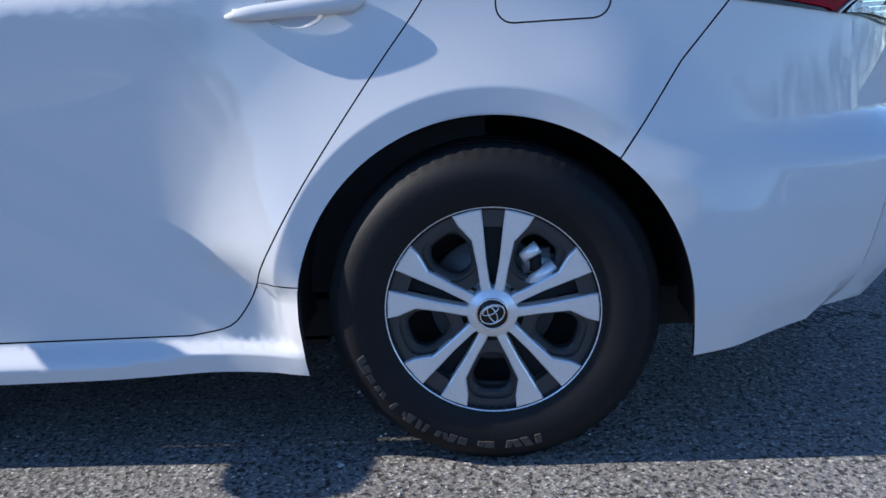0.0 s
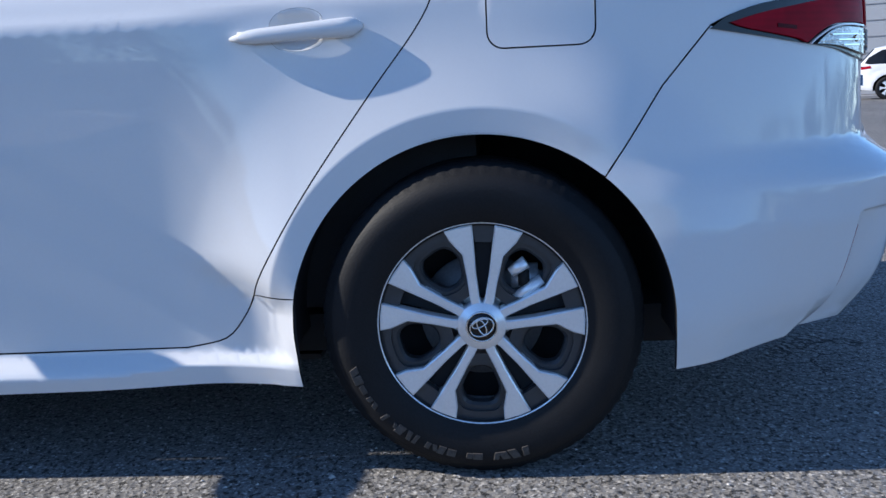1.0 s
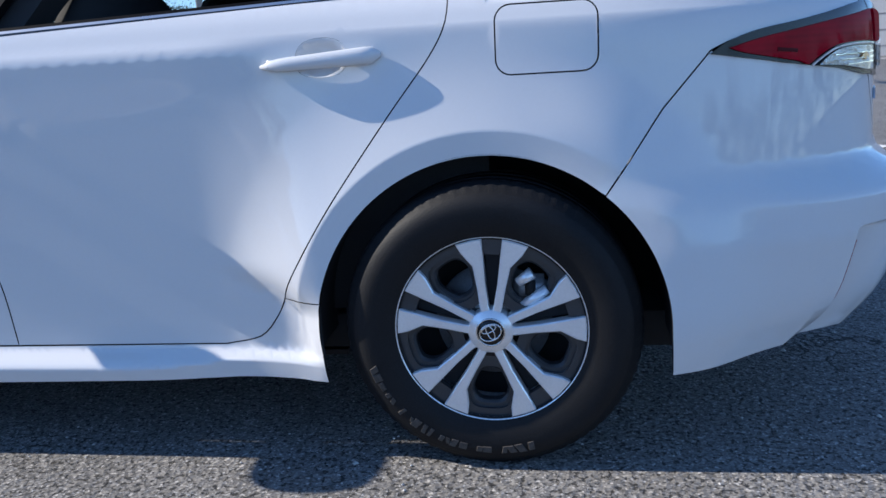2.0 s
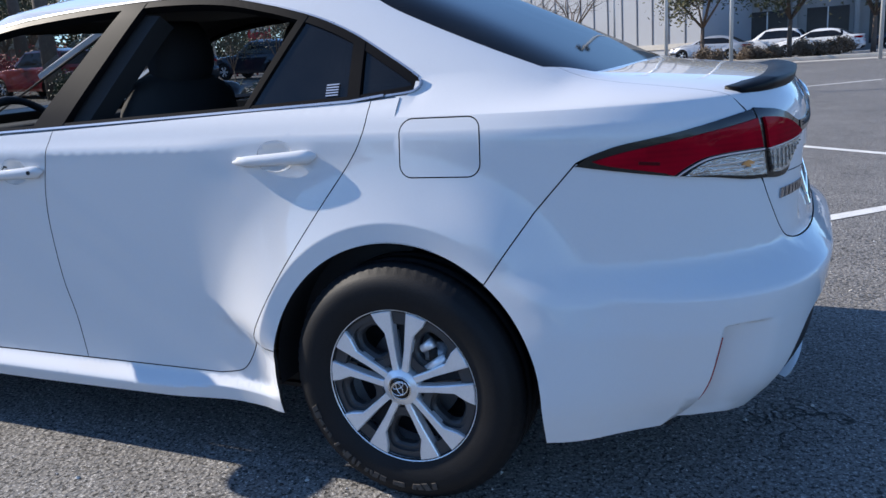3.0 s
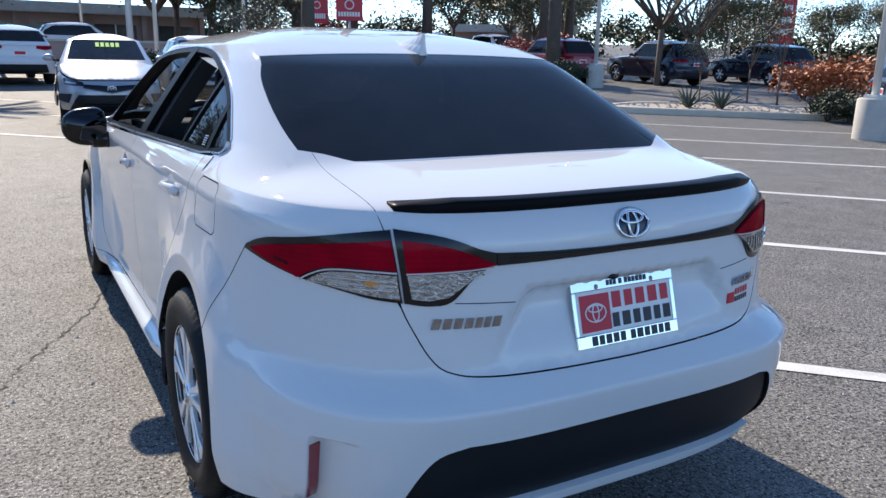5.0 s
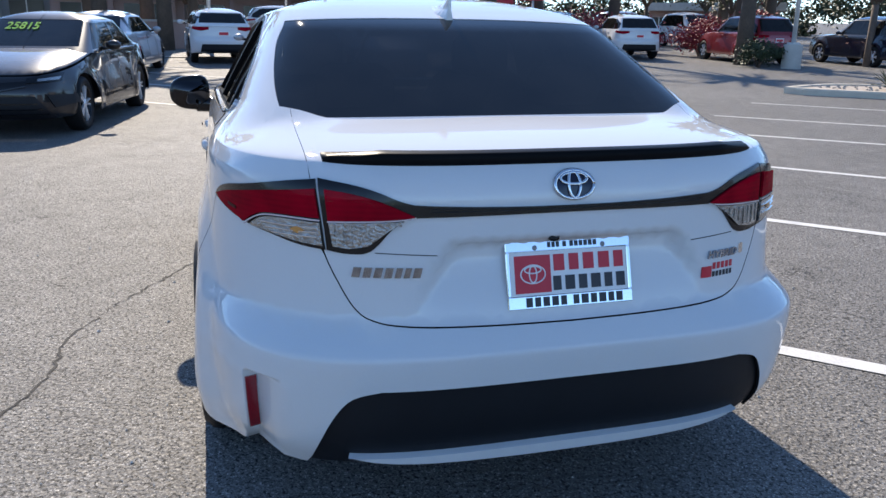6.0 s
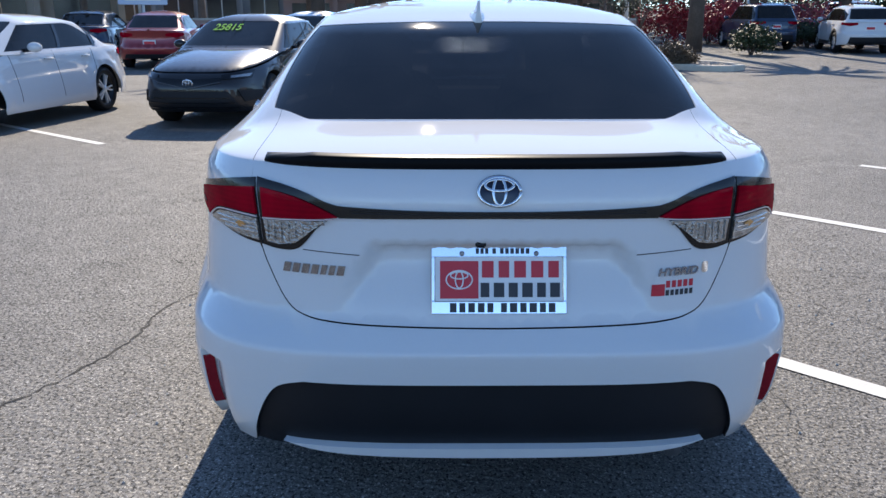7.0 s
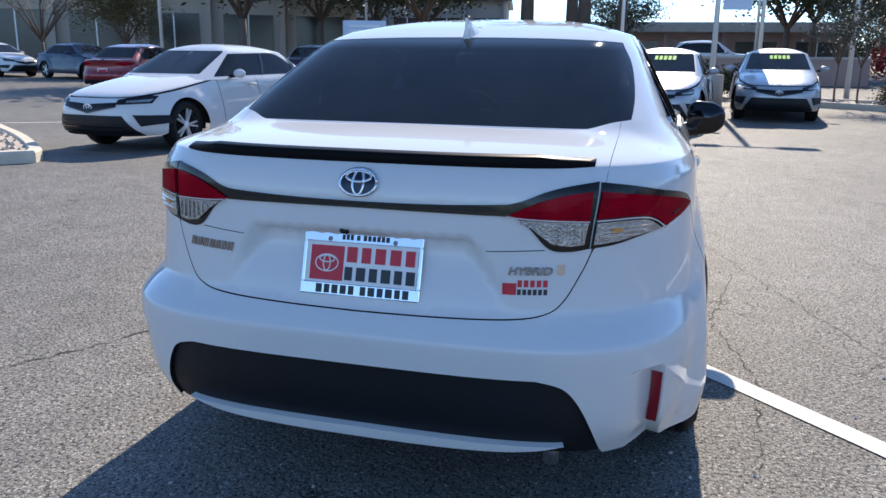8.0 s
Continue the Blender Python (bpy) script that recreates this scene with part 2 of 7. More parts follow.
CONCRETE = mat("pale_concrete", (0.46, 0.43, 0.38), 0.85, spread=0.18, scale=3, fine=60, bump=0.4)
CREAM = mat("cream_painted_concrete", (0.60, 0.53, 0.42), 0.8, spread=0.12, scale=5, fine=80, bump=0.3)
ASPHALT = asphalt()

# ---- ground ----


def ease(a, b, v):
    t = min(1, max(0, (v - a) / (b - a)))
    return t * t * (3 - 2 * t)


def rise(x, y):
    """The car park climbs gently ahead of the car and falls away to its right."""
    d, e = -x - 9.0, y - 2.0
    return 0.03 * (d + math.sqrt(d * d + 6.0)) / 2 - 0.016 * (e + math.sqrt(e * e + 2.0)) / 2 * ease(-16, -2, x) - 0.008 * max(0.0, min(y, 62.0) - 25.0) * ease(-22, -6, x)


def link(name, bm, material, parent=None, label="", smooth=True):
    me = bpy.data.meshes.new(name)
    bm.to_mesh(me)
    bm.free()
    for p in me.polygons:
        p.use_smooth = smooth
    me.materials.append(material)
    ob = new(name, me)
    if parent is not None:
        ob.parent = parent
    if label:
        tagged(ob, label)
    return ob


def part(name, bm, material, parent, label="", smooth=True):
    """One mesh under a thing or under a part."""
    return link(name, bm, material, parent, label, smooth)


def thing(name, label, category, group="", kind="", m=None):
    ob = new(name)
    ob.empty_display_size = 0.2
    if m is not None:
        ob.matrix_world = m
    return tagged(ob, label, category, group, kind)


bm = bmesh.new()
gx = sorted(set([-400, -250, -150, -100, -70, -50] + [v * 1.5 for v in range(-26, 12)] + [20, 30, 50, 90, 150]))
gy = [-300, -150, -80, -40, -20, -10, -5, -2] + [v * 1.0 for v in range(0, 30)] + [32, 36, 40, 50, 60, 80, 150, 300]
gv = [[bm.verts.new((x, y, rise(x, y))) for y in gy] for x in gx]
for a in range(len(gx) - 1):
    for c in range(len(gy) - 1):
        bm.faces.new((gv[a][c], gv[a + 1][c], gv[a + 1][c + 1], gv[a][c + 1]))
ground = tagged(link("ground", bm, ASPHALT), "worn grey asphalt car park with cracks and stains", "ground", kind="structure")


def strip(x0, y0, x1, y1, w, lift=0.004, n=12):
    """A flat band laid on the ground between two points."""
    bm = bmesh.new()
    d = Vector((x1 - x0, y1 - y0))
    side = Vector((-d.y, d.x)).normalized() * w / 2
    rows = []
    for k in range(n + 1):
        p = Vector((x0, y0)) + d * k / n
        jag = 1 + 0.04 * math.sin(k * 2.3 + x0)
        rows.append([bm.verts.new((p.x + s * jag * side.x, p.y + s * jag * side.y, rise(p.x, p.y) + lift)) for s in (1, -1)])
    for a, c in zip(rows, rows[1:]):
        bm.faces.new((a[0], c[0], c[1], a[1]))
    bmesh.ops.recalc_face_normals(bm, faces=bm.faces)
    return bm


LINES = [(-0.95, 0.52, 2.6, 4.0), (-2.9, 2.26, 0.9, 5.98), (-5.0, 4.0, -0.6, 8.4), (-7.1, 5.85, -3.2, 10.7), (-9.1, 7.2, -5.3, 12.4), (-10.9, 9.25, -7.4, 14.5)]
for a in LINES:
    tagged(link("parking_line", strip(*a, 0.1), LINE_PAINT), "worn white parking bay line on asphalt", "road marking", "parking lines", "structure")

# ---- car bodies: stacked rounded outlines ----
from mathutils import geometry


def soft(pairs):
    """A smooth curve through (at, value) pairs."""
    xs = [p[0] for p in pairs]
    ys = [p[1] for p in pairs]
    ms = [(ys[min(i + 1, len(ys) - 1)] - ys[max(i - 1, 0)]) / (xs[min(i + 1, len(xs) - 1)] - xs[max(i - 1, 0)]) for i in range(len(xs))]

    def f(v):
        if v <= xs[0]:
            return ys[0] + ms[0] * (v - xs[0])
        if v >= xs[-1]:
            return ys[-1] + ms[-1] * (v - xs[-1])
        i = 0
        while v > xs[i + 1]:
            i += 1
        h = xs[i + 1] - xs[i]
        t = (v - xs[i]) / h
        t2, t3 = t * t, t * t * t
        return (2 * t3 - 3 * t2 + 1) * ys[i] + (t3 - 2 * t2 + t) * h * ms[i] + (3 * t2 - 2 * t3) * ys[i + 1] + (t3 - t2) * h * ms[i + 1]

    return f


def step(a, b, v):
    t = min(1, max(0, (v - a) / (b - a)))
    return t * t * (3 - 2 * t)


def ring(t, n):
    """Unit rounded square at angle t (radians)."""
    c, s = abs(math.cos(t)), abs(math.sin(t))
    r = (c**n + s**n) ** (-1 / n)
    return r * c, r * s


def unring(c, n):
    c = min(abs(c), 0.99995)
    return math.atan2((1 - c**n) ** (1 / n), c)


class Shape:
    """A car's skin: the lower body (side by side coordinate q, height z) and the cabin above (q, k).
    q is 0 at the middle of the tail, negative on the car's left."""

    def __init__(s, width, tail, nose, cabin, xr, xf, arch=0.36, axles=(0.0, -2.70), hub=0.31, zb=0.95, zt=1.25, cap=0.14, n=3.2, n2=8.0, x0=-1.1, flare=0.03, recess=None, edge=None, nf=7.0, pinch=None, waist=None, foot=None):
        s.w, s.tail, s.nose, s.cabin, s.xr, s.xf = soft(width), soft(tail), soft(nose), soft(cabin), soft(xr), soft(xf)
        s.n = n if callable(n) else (lambda z: n)
        s.arch, s.axles, s.hub, s.zb, s.zt, s.cap, s.n2, s.x0, s.flare = arch, axles, hub, zb, zt, cap, n2, x0, flare
        s.nf, s.foot = nf, foot
        s.pinch = pinch or (lambda x, z: 0.0)
        s.waist = waist or (lambda x, z: 0.0)
        s.recess = recess or (lambda y, z: 0.0)
        s.edge = edge or (lambda x: 0.965)

    def half(s, x, z):
        v = s.w(z) + s.waist(x, z)
        for a in s.axles:
            r = math.hypot(x - a, z - s.hub)
            rim, crease = s.arch + 0.235, s.arch + 0.05
            sharp = step(0.26, 0.08, x - a)
            v += s.flare * (1 - sharp) * step(s.arch + 0.215, crease, r)
            if r < crease:
                v += sharp * (s.flare - 0.10 * (crease - r))
            elif r < rim:
                v += sharp * s.flare * ((rim - r) / (rim - crease)) ** 1.7
        return v

    def low(s, q, z):
        side = -1 if q < 0 else 1
        a = abs(q)
        if a <= 1.4:
            c, h = ring(a / 1.4 * math.pi / 2, s.n(z))
            x = s.tail(z) * c
        else:
            c, h = ring((a - 1.4) / 5.65 * math.pi / 2 + math.pi / 2, s.nf)
            x = -s.nose(z) * c
        y = side * s.half(x, z) * h
        return Vector((x - s.recess(y, z), y * (1 - s.pinch(x, z)), z))

    def q_side(s, x, z, side=-1):
        """q of a point of the side at x."""
        if x >= 0:
            return side * unring(x / s.tail(z), s.n(z)) / (math.pi / 2) * 1.4
        return side * (1.4 + (math.pi / 2 - unring(x / s.nose(z), s.nf)) / (math.pi / 2) * 5.65)

    def q_tail(s, y, z):
        """q of a point of the tail at y."""
        w = min(0.999, abs(y) / s.half(0.6 * s.tail(z), z))
        return math.copysign(math.atan2(w, (1 - w ** s.n(z)) ** (1 / s.n(z))) / (math.pi / 2) * 1.4, y)

    def q_nose(s, y, z):
        w = min(0.999, abs(y) / s.half(-0.9 * s.nose(z), z))
        return math.copysign(1.4 + 5.65 - math.atan2(w, (1 - w**s.nf) ** (1 / s.nf)) / (math.pi / 2) * 5.65, y)

    def top(s, q, k):
        """Cabin: k 0..1 climbs from the belt to the roof's edge, 1..2 runs to the roof's middle."""
        side = -1 if q < 0 else 1
        z = s.zb + min(k, 1) * (s.zt - s.zb)
        rho = 1 - max(0, k - 1)
        t = min(abs(q), 2.4) / 1.2 * math.pi / 2
        c, h = ring(t, s.n2)
        x = s.x0 + rho * ((s.xr(z) - s.x0) * c if t <= math.pi / 2 else -(s.x0 - s.xf(z)) * c)
        return Vector((x, side * rho * s.cabin(z) * h, z + s.cap * (1 - rho**2.4)))

    def tq(s, x, z, side=-1):
        """(q, k) of a cabin side point."""
        k = (z - s.zb) / (s.zt - s.zb)
        if x >= s.x0:
            t = unring((x - s.x0) / (s.xr(z) - s.x0), s.n2)
        else:
            t = math.pi - unring((x - s.x0) / (s.x0 - s.xf(z)), s.n2)
        return side * t / (math.pi / 2) * 1.2, k

    def tr(s, y, z, front=False):
        """(q, k) of a rear (or front) window point; above the roof's edge z counts on along the roof."""
        k = (z - s.zb) / (s.zt - s.zb)
        w = min(0.9995, abs(y) / s.cabin(min(z, s.zt)))
        t = math.atan2(w, (1 - w**s.n2) ** (1 / s.n2))
        if front:
            t = math.pi - t
        return math.copysign(t / (math.pi / 2) * 1.2, y), k

    def deck(s, q, v):
        """Boot lid top (|q| up to 1.4) and bonnet (beyond): v 0 at the body's edge, 1 at the window's foot."""
        side = -1 if q < 0 else 1
        a = abs(q)
        e0 = s.low(q, 0.9)
        ze = s.edge(e0.x)
        e, up = s.low(q, ze), s.low(q, ze) - s.low(q, ze - 0.01)
        zg = 1.02 if s.zb < 1.0 else s.zb + 0.03
        if s.foot and a <= 1.4:
            zg = s.foot(a)
        kg = (zg - s.zb) / (s.zt - s.zb)
        if a <= 1.4:
            g = s.top(side * a / 1.4 * 0.729, kg)
            if s.foot:
                g.y += side * 0.015 * step(1.33, 1.4, a)
        else:
            g = s.top(side * (2.4 - (7.05 - a) / 5.65 * 0.75), kg * 0.5)
        span = (g - e).length
        m0 = up.normalized() * span * (0.22 if a <= 1.4 else 0.42)
        m1 = Vector((g.x - e.x, g.y - e.y, 0.02)) * 0.8
        if a <= 1.4:
            w = step(0.85, 1.4, a)
            rise_ = g - e
            if s.foot:
                q = side * a / 1.4 * 0.729
                rise_ = (s.top(q, kg + 0.02) - s.top(q, kg)).normalized() * span
            m0, m1 = m0.lerp(g - e, w), m1.lerp(rise_, step(0.85, 1.05, a))
        v2, v3 = v * v, v * v * v
        return (2 * v3 - 3 * v2 + 1) * e + (v3 - 2 * v2 + v) * m0 + (3 * v2 - 2 * v3) * g + (v3 - v2) * m1


def line(*pts, gap=0.02):
    """Points along straight runs."""
    out = []
    for a, b in zip(pts, pts[1:]):
        n = max(1, math.ceil(math.dist(a, b) / gap))
        out += [(a[0] + (b[0] - a[0]) * i / n, a[1] + (b[1] - a[1]) * i / n) for i in range(n)]
    return out + [pts[-1]]


def curve(*pts, gap=0.02):
    """Points along a smooth run."""
    out = []
    P = [pts[0]] + list(pts) + [pts[-1]]
    for i in range(1, len(P) - 2):
        a, b, c, d = P[i - 1], P[i], P[i + 1], P[i + 2]
        n = max(2, math.ceil(math.dist(b, c) / gap))
        for j in range(n):
            t = j / n
            out.append(tuple(0.5 * (2 * b[e] + (c[e] - a[e]) * t + (2 * a[e] - 5 * b[e] + 4 * c[e] - d[e]) * t * t + (3 * b[e] - a[e] - 3 * c[e] + d[e]) * t**3) for e in (0, 1)))
    return out + [pts[-1]]


def arc(cx, cy, r, a0, a1, n=40):
    return [(cx + r * math.cos(radians(a0 + (a1 - a0) * i / n)), cy + r * math.sin(radians(a0 + (a1 - a0) * i / n))) for i in range(n + 1)]


def rounded(x0, y0, x1, y1, r, n=6):
    return arc(x1 - r, y1 - r, r, 0, 90, n) + arc(x0 + r, y1 - r, r, 90, 180, n) + arc(x0 + r, y0 + r, r, 180, 270, n) + arc(x1 - r, y0 + r, r, 270, 360, n)


def tidy(poly):
    out = []
    for p in poly:
        if not out or math.dist(p, out[-1]) > 0.0012:
            out.append(tuple(p))
    if math.dist(out[0], out[-1]) < 0.0012:
        out.pop()
    return out


def shrink(poly, d):
    """The outline drawn in by d."""
    poly = tidy(poly)
    n = len(poly)
    area = sum(poly[i][0] * poly[(i + 1) % n][1] - poly[(i + 1) % n][0] * poly[i][1] for i in range(n))
    sg = 1 if area > 0 else -1
    out = []
    for i in range(n):
        a, b, c = Vector(poly[i - 1]), Vector(poly[i]), Vector(poly[(i + 1) % n])
        u, v = (b - a).normalized(), (c - b).normalized()
        m = Vector((-(u.y + v.y), u.x + v.x)) * sg
        if m.length < 1e-6:
            m = Vector((-u.y, u.x)) * sg
        m.normalize()
        out.append((b.x + m.x * d, b.y + m.y * d))
    return out


def within(pts, poly):
    """Which of the points lie in the outline."""
    P, A = np.asarray(pts, float).reshape(-1, 2), np.asarray(poly, float)
    B = np.roll(A, 1, 0)
    hit = np.zeros(len(P), bool)
    for (ax_, ay_), (bx_, by_) in zip(A, B):
        if ay_ == by_:
            continue
        m = (ay_ > P[:, 1]) != (by_ > P[:, 1])
        hit ^= m & (P[:, 0] < (bx_ - ax_) * (P[:, 1] - ay_) / (by_ - ay_) + ax_)
    return hit


def inside(p, poly):
    return bool(within([p], poly)[0])


def skin(name, outer, surf, material, parent, holes=(), lift=0.0, depth=0.008, grid=0.03, gap=0.0015, label="", core=(0.0, 0.0, 0.5), gridy=None, rim_mat=None, extra=()):
    """A panel cut from a curved surface along an outline, with a turned-in rim."""
    loops = [shrink(outer, gap)] + [shrink(h, -gap) for h in holes]
    pts, edges = [], []
    for lp in loops:
        b = len(pts)
        pts += lp
        edges += [(b + i, b + (i + 1) % len(lp)) for i in range(len(lp))]
    rim = len(pts)
    box = np.array(loops[0])
    x0, y0, x1, y1 = *box.min(0), *box.max(0)
    gy_ = gridy or grid
    if len(extra):
        keep = within(extra, loops[0])
        for h in loops[1:]:
            keep &= ~within(extra, h)
        pts += [tuple(p) for p, k in zip(extra, keep) if k]
    near = np.array(pts)
    us = np.arange(x0 + grid / 2, x1, grid)
    cand = [(u, w) for r_, u in enumerate(us) for w in np.arange(y0 + gy_ * (0.5 if r_ % 2 else 0.25), y1, gy_)]
    if cand:
        cand = np.array(cand)
        ok = within(cand, loops[0])
        for h in loops[1:]:
            ok &= ~within(cand, h)
        cand = cand[ok]
        for c in cand:
            if (((near - c) / (grid, gy_)) ** 2).sum(1).min() > 0.18:
                pts.append((float(c[0]), float(c[1])))
    res = geometry.delaunay_2d_cdt([Vector(p) for p in pts], edges, [], 0, 1e-6)
    v2 = res[0]
    cen = np.array([[sum(v2[i].x for i in f) / 3, sum(v2[i].y for i in f) / 3] for f in res[2]])
    ok = within(cen, loops[0])
    for h in loops[1:]:
        ok &= ~within(cen, h)
    faces = [f for f, k in zip(res[2], ok) if k]
    core = Vector(core)
    pos, nor = [], []
    e = 0.002
    for p in v2:
        a = surf(p.x, p.y)
        du = surf(p.x + e, p.y) - surf(p.x - e, p.y)
        dv = surf(p.x, p.y + e) - surf(p.x, p.y - e)
        n = du.cross(dv)
        n = n.normalized() if n.length > 1e-12 else Vector((0, 0, 1))
        if n.dot(a - core) < 0:
            n = -n
        pos.append(a + n * lift)
        nor.append(n)
    tris = []
    for f in faces:
        i, j, k = f[0], f[1], f[2]
        fn = (pos[j] - pos[i]).cross(pos[k] - pos[i])
        tris.append((i, j, k) if fn.dot(nor[i]) >= 0 else (i, k, j))
    # the rim: boundary edges of the triangles, turned inwards
    count = {}
    for t in tris:
        for a, b in ((t[0], t[1]), (t[1], t[2]), (t[2], t[0])):
            count[(a, b)] = 1
    border = [(a, b) for a, b in count if (b, a) not in count]
    verts = [tuple(p) for p in pos]
    quads = []
    twin = {}
    for a, b in border:
        for c in (a, b):
            if c not in twin:
                twin[c] = (len(verts), len(verts) + 1)
                verts += [tuple(pos[c]), tuple(pos[c] - nor[c] * depth)]
        quads.append((twin[b][0], twin[a][0], twin[a][1], twin[b][1]))
    me = bpy.data.meshes.new(name)
    me.from_pydata(verts, [], tris + quads)
    me.update()
    for p in me.polygons:
        p.use_smooth = True
    ln = []
    for p in me.polygons:
        for li in p.loop_indices:
            vi = me.loops[li].vertex_index
            ln.append(tuple(nor[vi]) if vi < len(nor) else tuple(p.normal))
    me.normals_split_custom_set(ln)
    me.materials.append(material)
    me.materials.append(rim_mat or material)
    for p in me.polygons[len(tris):]:
        p.material_index = 1
    ob = new(name, me)
    ob.parent = parent
    if label:
        tagged(ob, label)
    return ob


def band(name, outer, inner, surf, material, parent, lift=0.0, depth=0.01, label="", core=(-1.1, 0.0, 0.9)):
    """A strip between two runs of points on a curved surface."""
    bm = bmesh.new()
    core = Vector(core)
    rows = []
    for a, b in zip(outer, inner):
        row = []
        for q in (a, b):
            c = surf(*q)
            n = (surf(q[0] + 0.003, q[1]) - surf(q[0] - 0.003, q[1])).cross(surf(q[0], q[1] + 0.003) - surf(q[0], q[1] - 0.003)).normalized()
            n = n if n.dot(c - core) > 0 else -n
            row.append((c + n * lift, c - n * depth))
        rows.append([bm.verts.new(v) for v in (row[0][1], row[0][0], row[1][0], row[1][1])])
    for a, b in zip(rows, rows[1:]):
        for k in range(3):
            bm.faces.new((a[k], a[k + 1], b[k + 1], b[k]))
    bmesh.ops.recalc_face_normals(bm, faces=bm.faces)
    return part(name, bm, material, parent, label, smooth=False)


def lathe(profile, n=64, axis="Y"):
    """A turned body from (radius, along) pairs."""
    bm = bmesh.new()
    rows = []
    for i in range(n):
        a = 2 * math.pi * i / n
        rows.append([bm.verts.new((r * math.cos(a), h, r * math.sin(a))) for r, h in profile])
    for i in range(n):
        a, b = rows[i], rows[(i + 1) % n]
        for j in range(len(profile) - 1):
            bm.faces.new((a[j], b[j], b[j + 1], a[j + 1]))
    bmesh.ops.recalc_face_normals(bm, faces=bm.faces)
    return bm


def plate(poly, y0, y1, bev=0.0):
    """A flat piece cut to an outline in (x, z), from y0 (outer) to y1."""
    bm = bmesh.new()
    n = len(poly)
    rows = []
    if bev:
        inner = shrink(poly, bev)
        poly = tidy(poly)
        n = len(poly)
        d = bev if y1 > y0 else -bev
        rows = [[bm.verts.new((p[0], y0, p[1])) for p in inner], [bm.verts.new((p[0], y0 + d, p[1])) for p in poly]]
    else:
        rows = [[bm.verts.new((p[0], y0, p[1])) for p in poly]]
    rows.append([bm.verts.new((p[0], y1, p[1])) for p in poly])
    bm.faces.new(rows[0])
    for a, b in zip(rows, rows[1:]):
        for i in range(n):
            bm.faces.new((a[i], a[(i + 1) % n], b[(i + 1) % n], b[i]))
    bm.faces.new(list(reversed(rows[-1])))
    bmesh.ops.recalc_face_normals(bm, faces=bm.faces)
    return bm


def block(x0, y0, z0, x1, y1, z1, bev=0.0, seg=2):
    bm = bmesh.new()
    bmesh.ops.create_cube(bm, size=1)
    for v in bm.verts:
        v.co = (x0 + (v.co.x + 0.5) * (x1 - x0), y0 + (v.co.y + 0.5) * (y1 - y0), z0 + (v.co.z + 0.5) * (z1 - z0))
    if bev:
        bmesh.ops.bevel(bm, geom=bm.edges[:], offset=bev, segments=seg, affect="EDGES")
    return bm


def tube(points, radii, n=8):
    """A tapering round bar along points."""
    bm = bmesh.new()
    rings = []
    for i, p in enumerate(points):
        p = Vector(p)
        d = (Vector(points[min(i + 1, len(points) - 1)]) - Vector(points[max(i - 1, 0)])).normalized()
        u = d.orthogonal().normalized()
        v = d.cross(u)
        r = radii[i] if isinstance(radii, (list, tuple)) else radii
        rings.append([bm.verts.new(p + (u * math.cos(2 * math.pi * k / n) + v * math.sin(2 * math.pi * k / n)) * r) for k in range(n)])
    for a, b in zip(rings, rings[1:]):
        # match the rings to avoid twisting
        best = min(range(n), key=lambda o: sum((a[k].co - b[(k + o) % n].co).length for k in range(n)))
        for k in range(n):
            bm.faces.new((a[k], a[(k + 1) % n], b[(k + 1 + best) % n], b[(k + best) % n]))
        b[:] = b[best:] + b[:best]
    bm.faces.new(rings[0])
    bm.faces.new(list(reversed(rings[-1])))
    bmesh.ops.recalc_face_normals(bm, faces=bm.faces)
    return bm


# ---- wheels ----


def tyre_mesh(R, rim, wide, n=96, grooves=True):
    """Outer face towards -y at 0, inner at wide."""
    h = R - rim
    prof = [(rim - 0.012, 0.012), (rim, 0.004), (rim + 0.2 * h, -0.004), (rim + 0.5 * h, -0.007), (rim + 0.75 * h, -0.002), (R - 0.022, 0.008), (R - 0.008, 0.018), (R - 0.001, 0.032)]
    if grooves:
        for g in (0.28, 0.5, 0.72):
            c = g * wide
            prof += [(R, c - 0.006), (R - 0.007, c - 0.004), (R - 0.007, c + 0.004), (R, c + 0.006)]
    prof += [(R - 0.001, wide - 0.032), (R - 0.012, wide - 0.012), (R - 0.03, wide), (rim, wide - 0.004)]
    return lathe(prof, n)


def loop_round(pts, per=4):
    """A closed outline with its corners rounded off."""
    n, out = len(pts), []
    for i in range(n):
        a, b, c = pts[i - 1], pts[i], pts[(i + 1) % n]
        p, q = [(b[e] * 0.62 + a[e] * 0.38) for e in (0, 1)], [(b[e] * 0.62 + c[e] * 0.38) for e in (0, 1)]
        for j in range(per):
            t = j / (per - 1)
            out.append(tuple((1 - t) ** 2 * p[e] + 2 * t * (1 - t) * b[e] + t * t * q[e] for e in (0, 1)))
    return out


def shrink_all(pts, f):
    """The outline scaled about its middle."""
    cx, cy = sum(p[0] for p in pts) / len(pts), sum(p[1] for p in pts) / len(pts)
    return [(cx + (x - cx) * f, cy + (y - cy) * f) for x, y in pts]


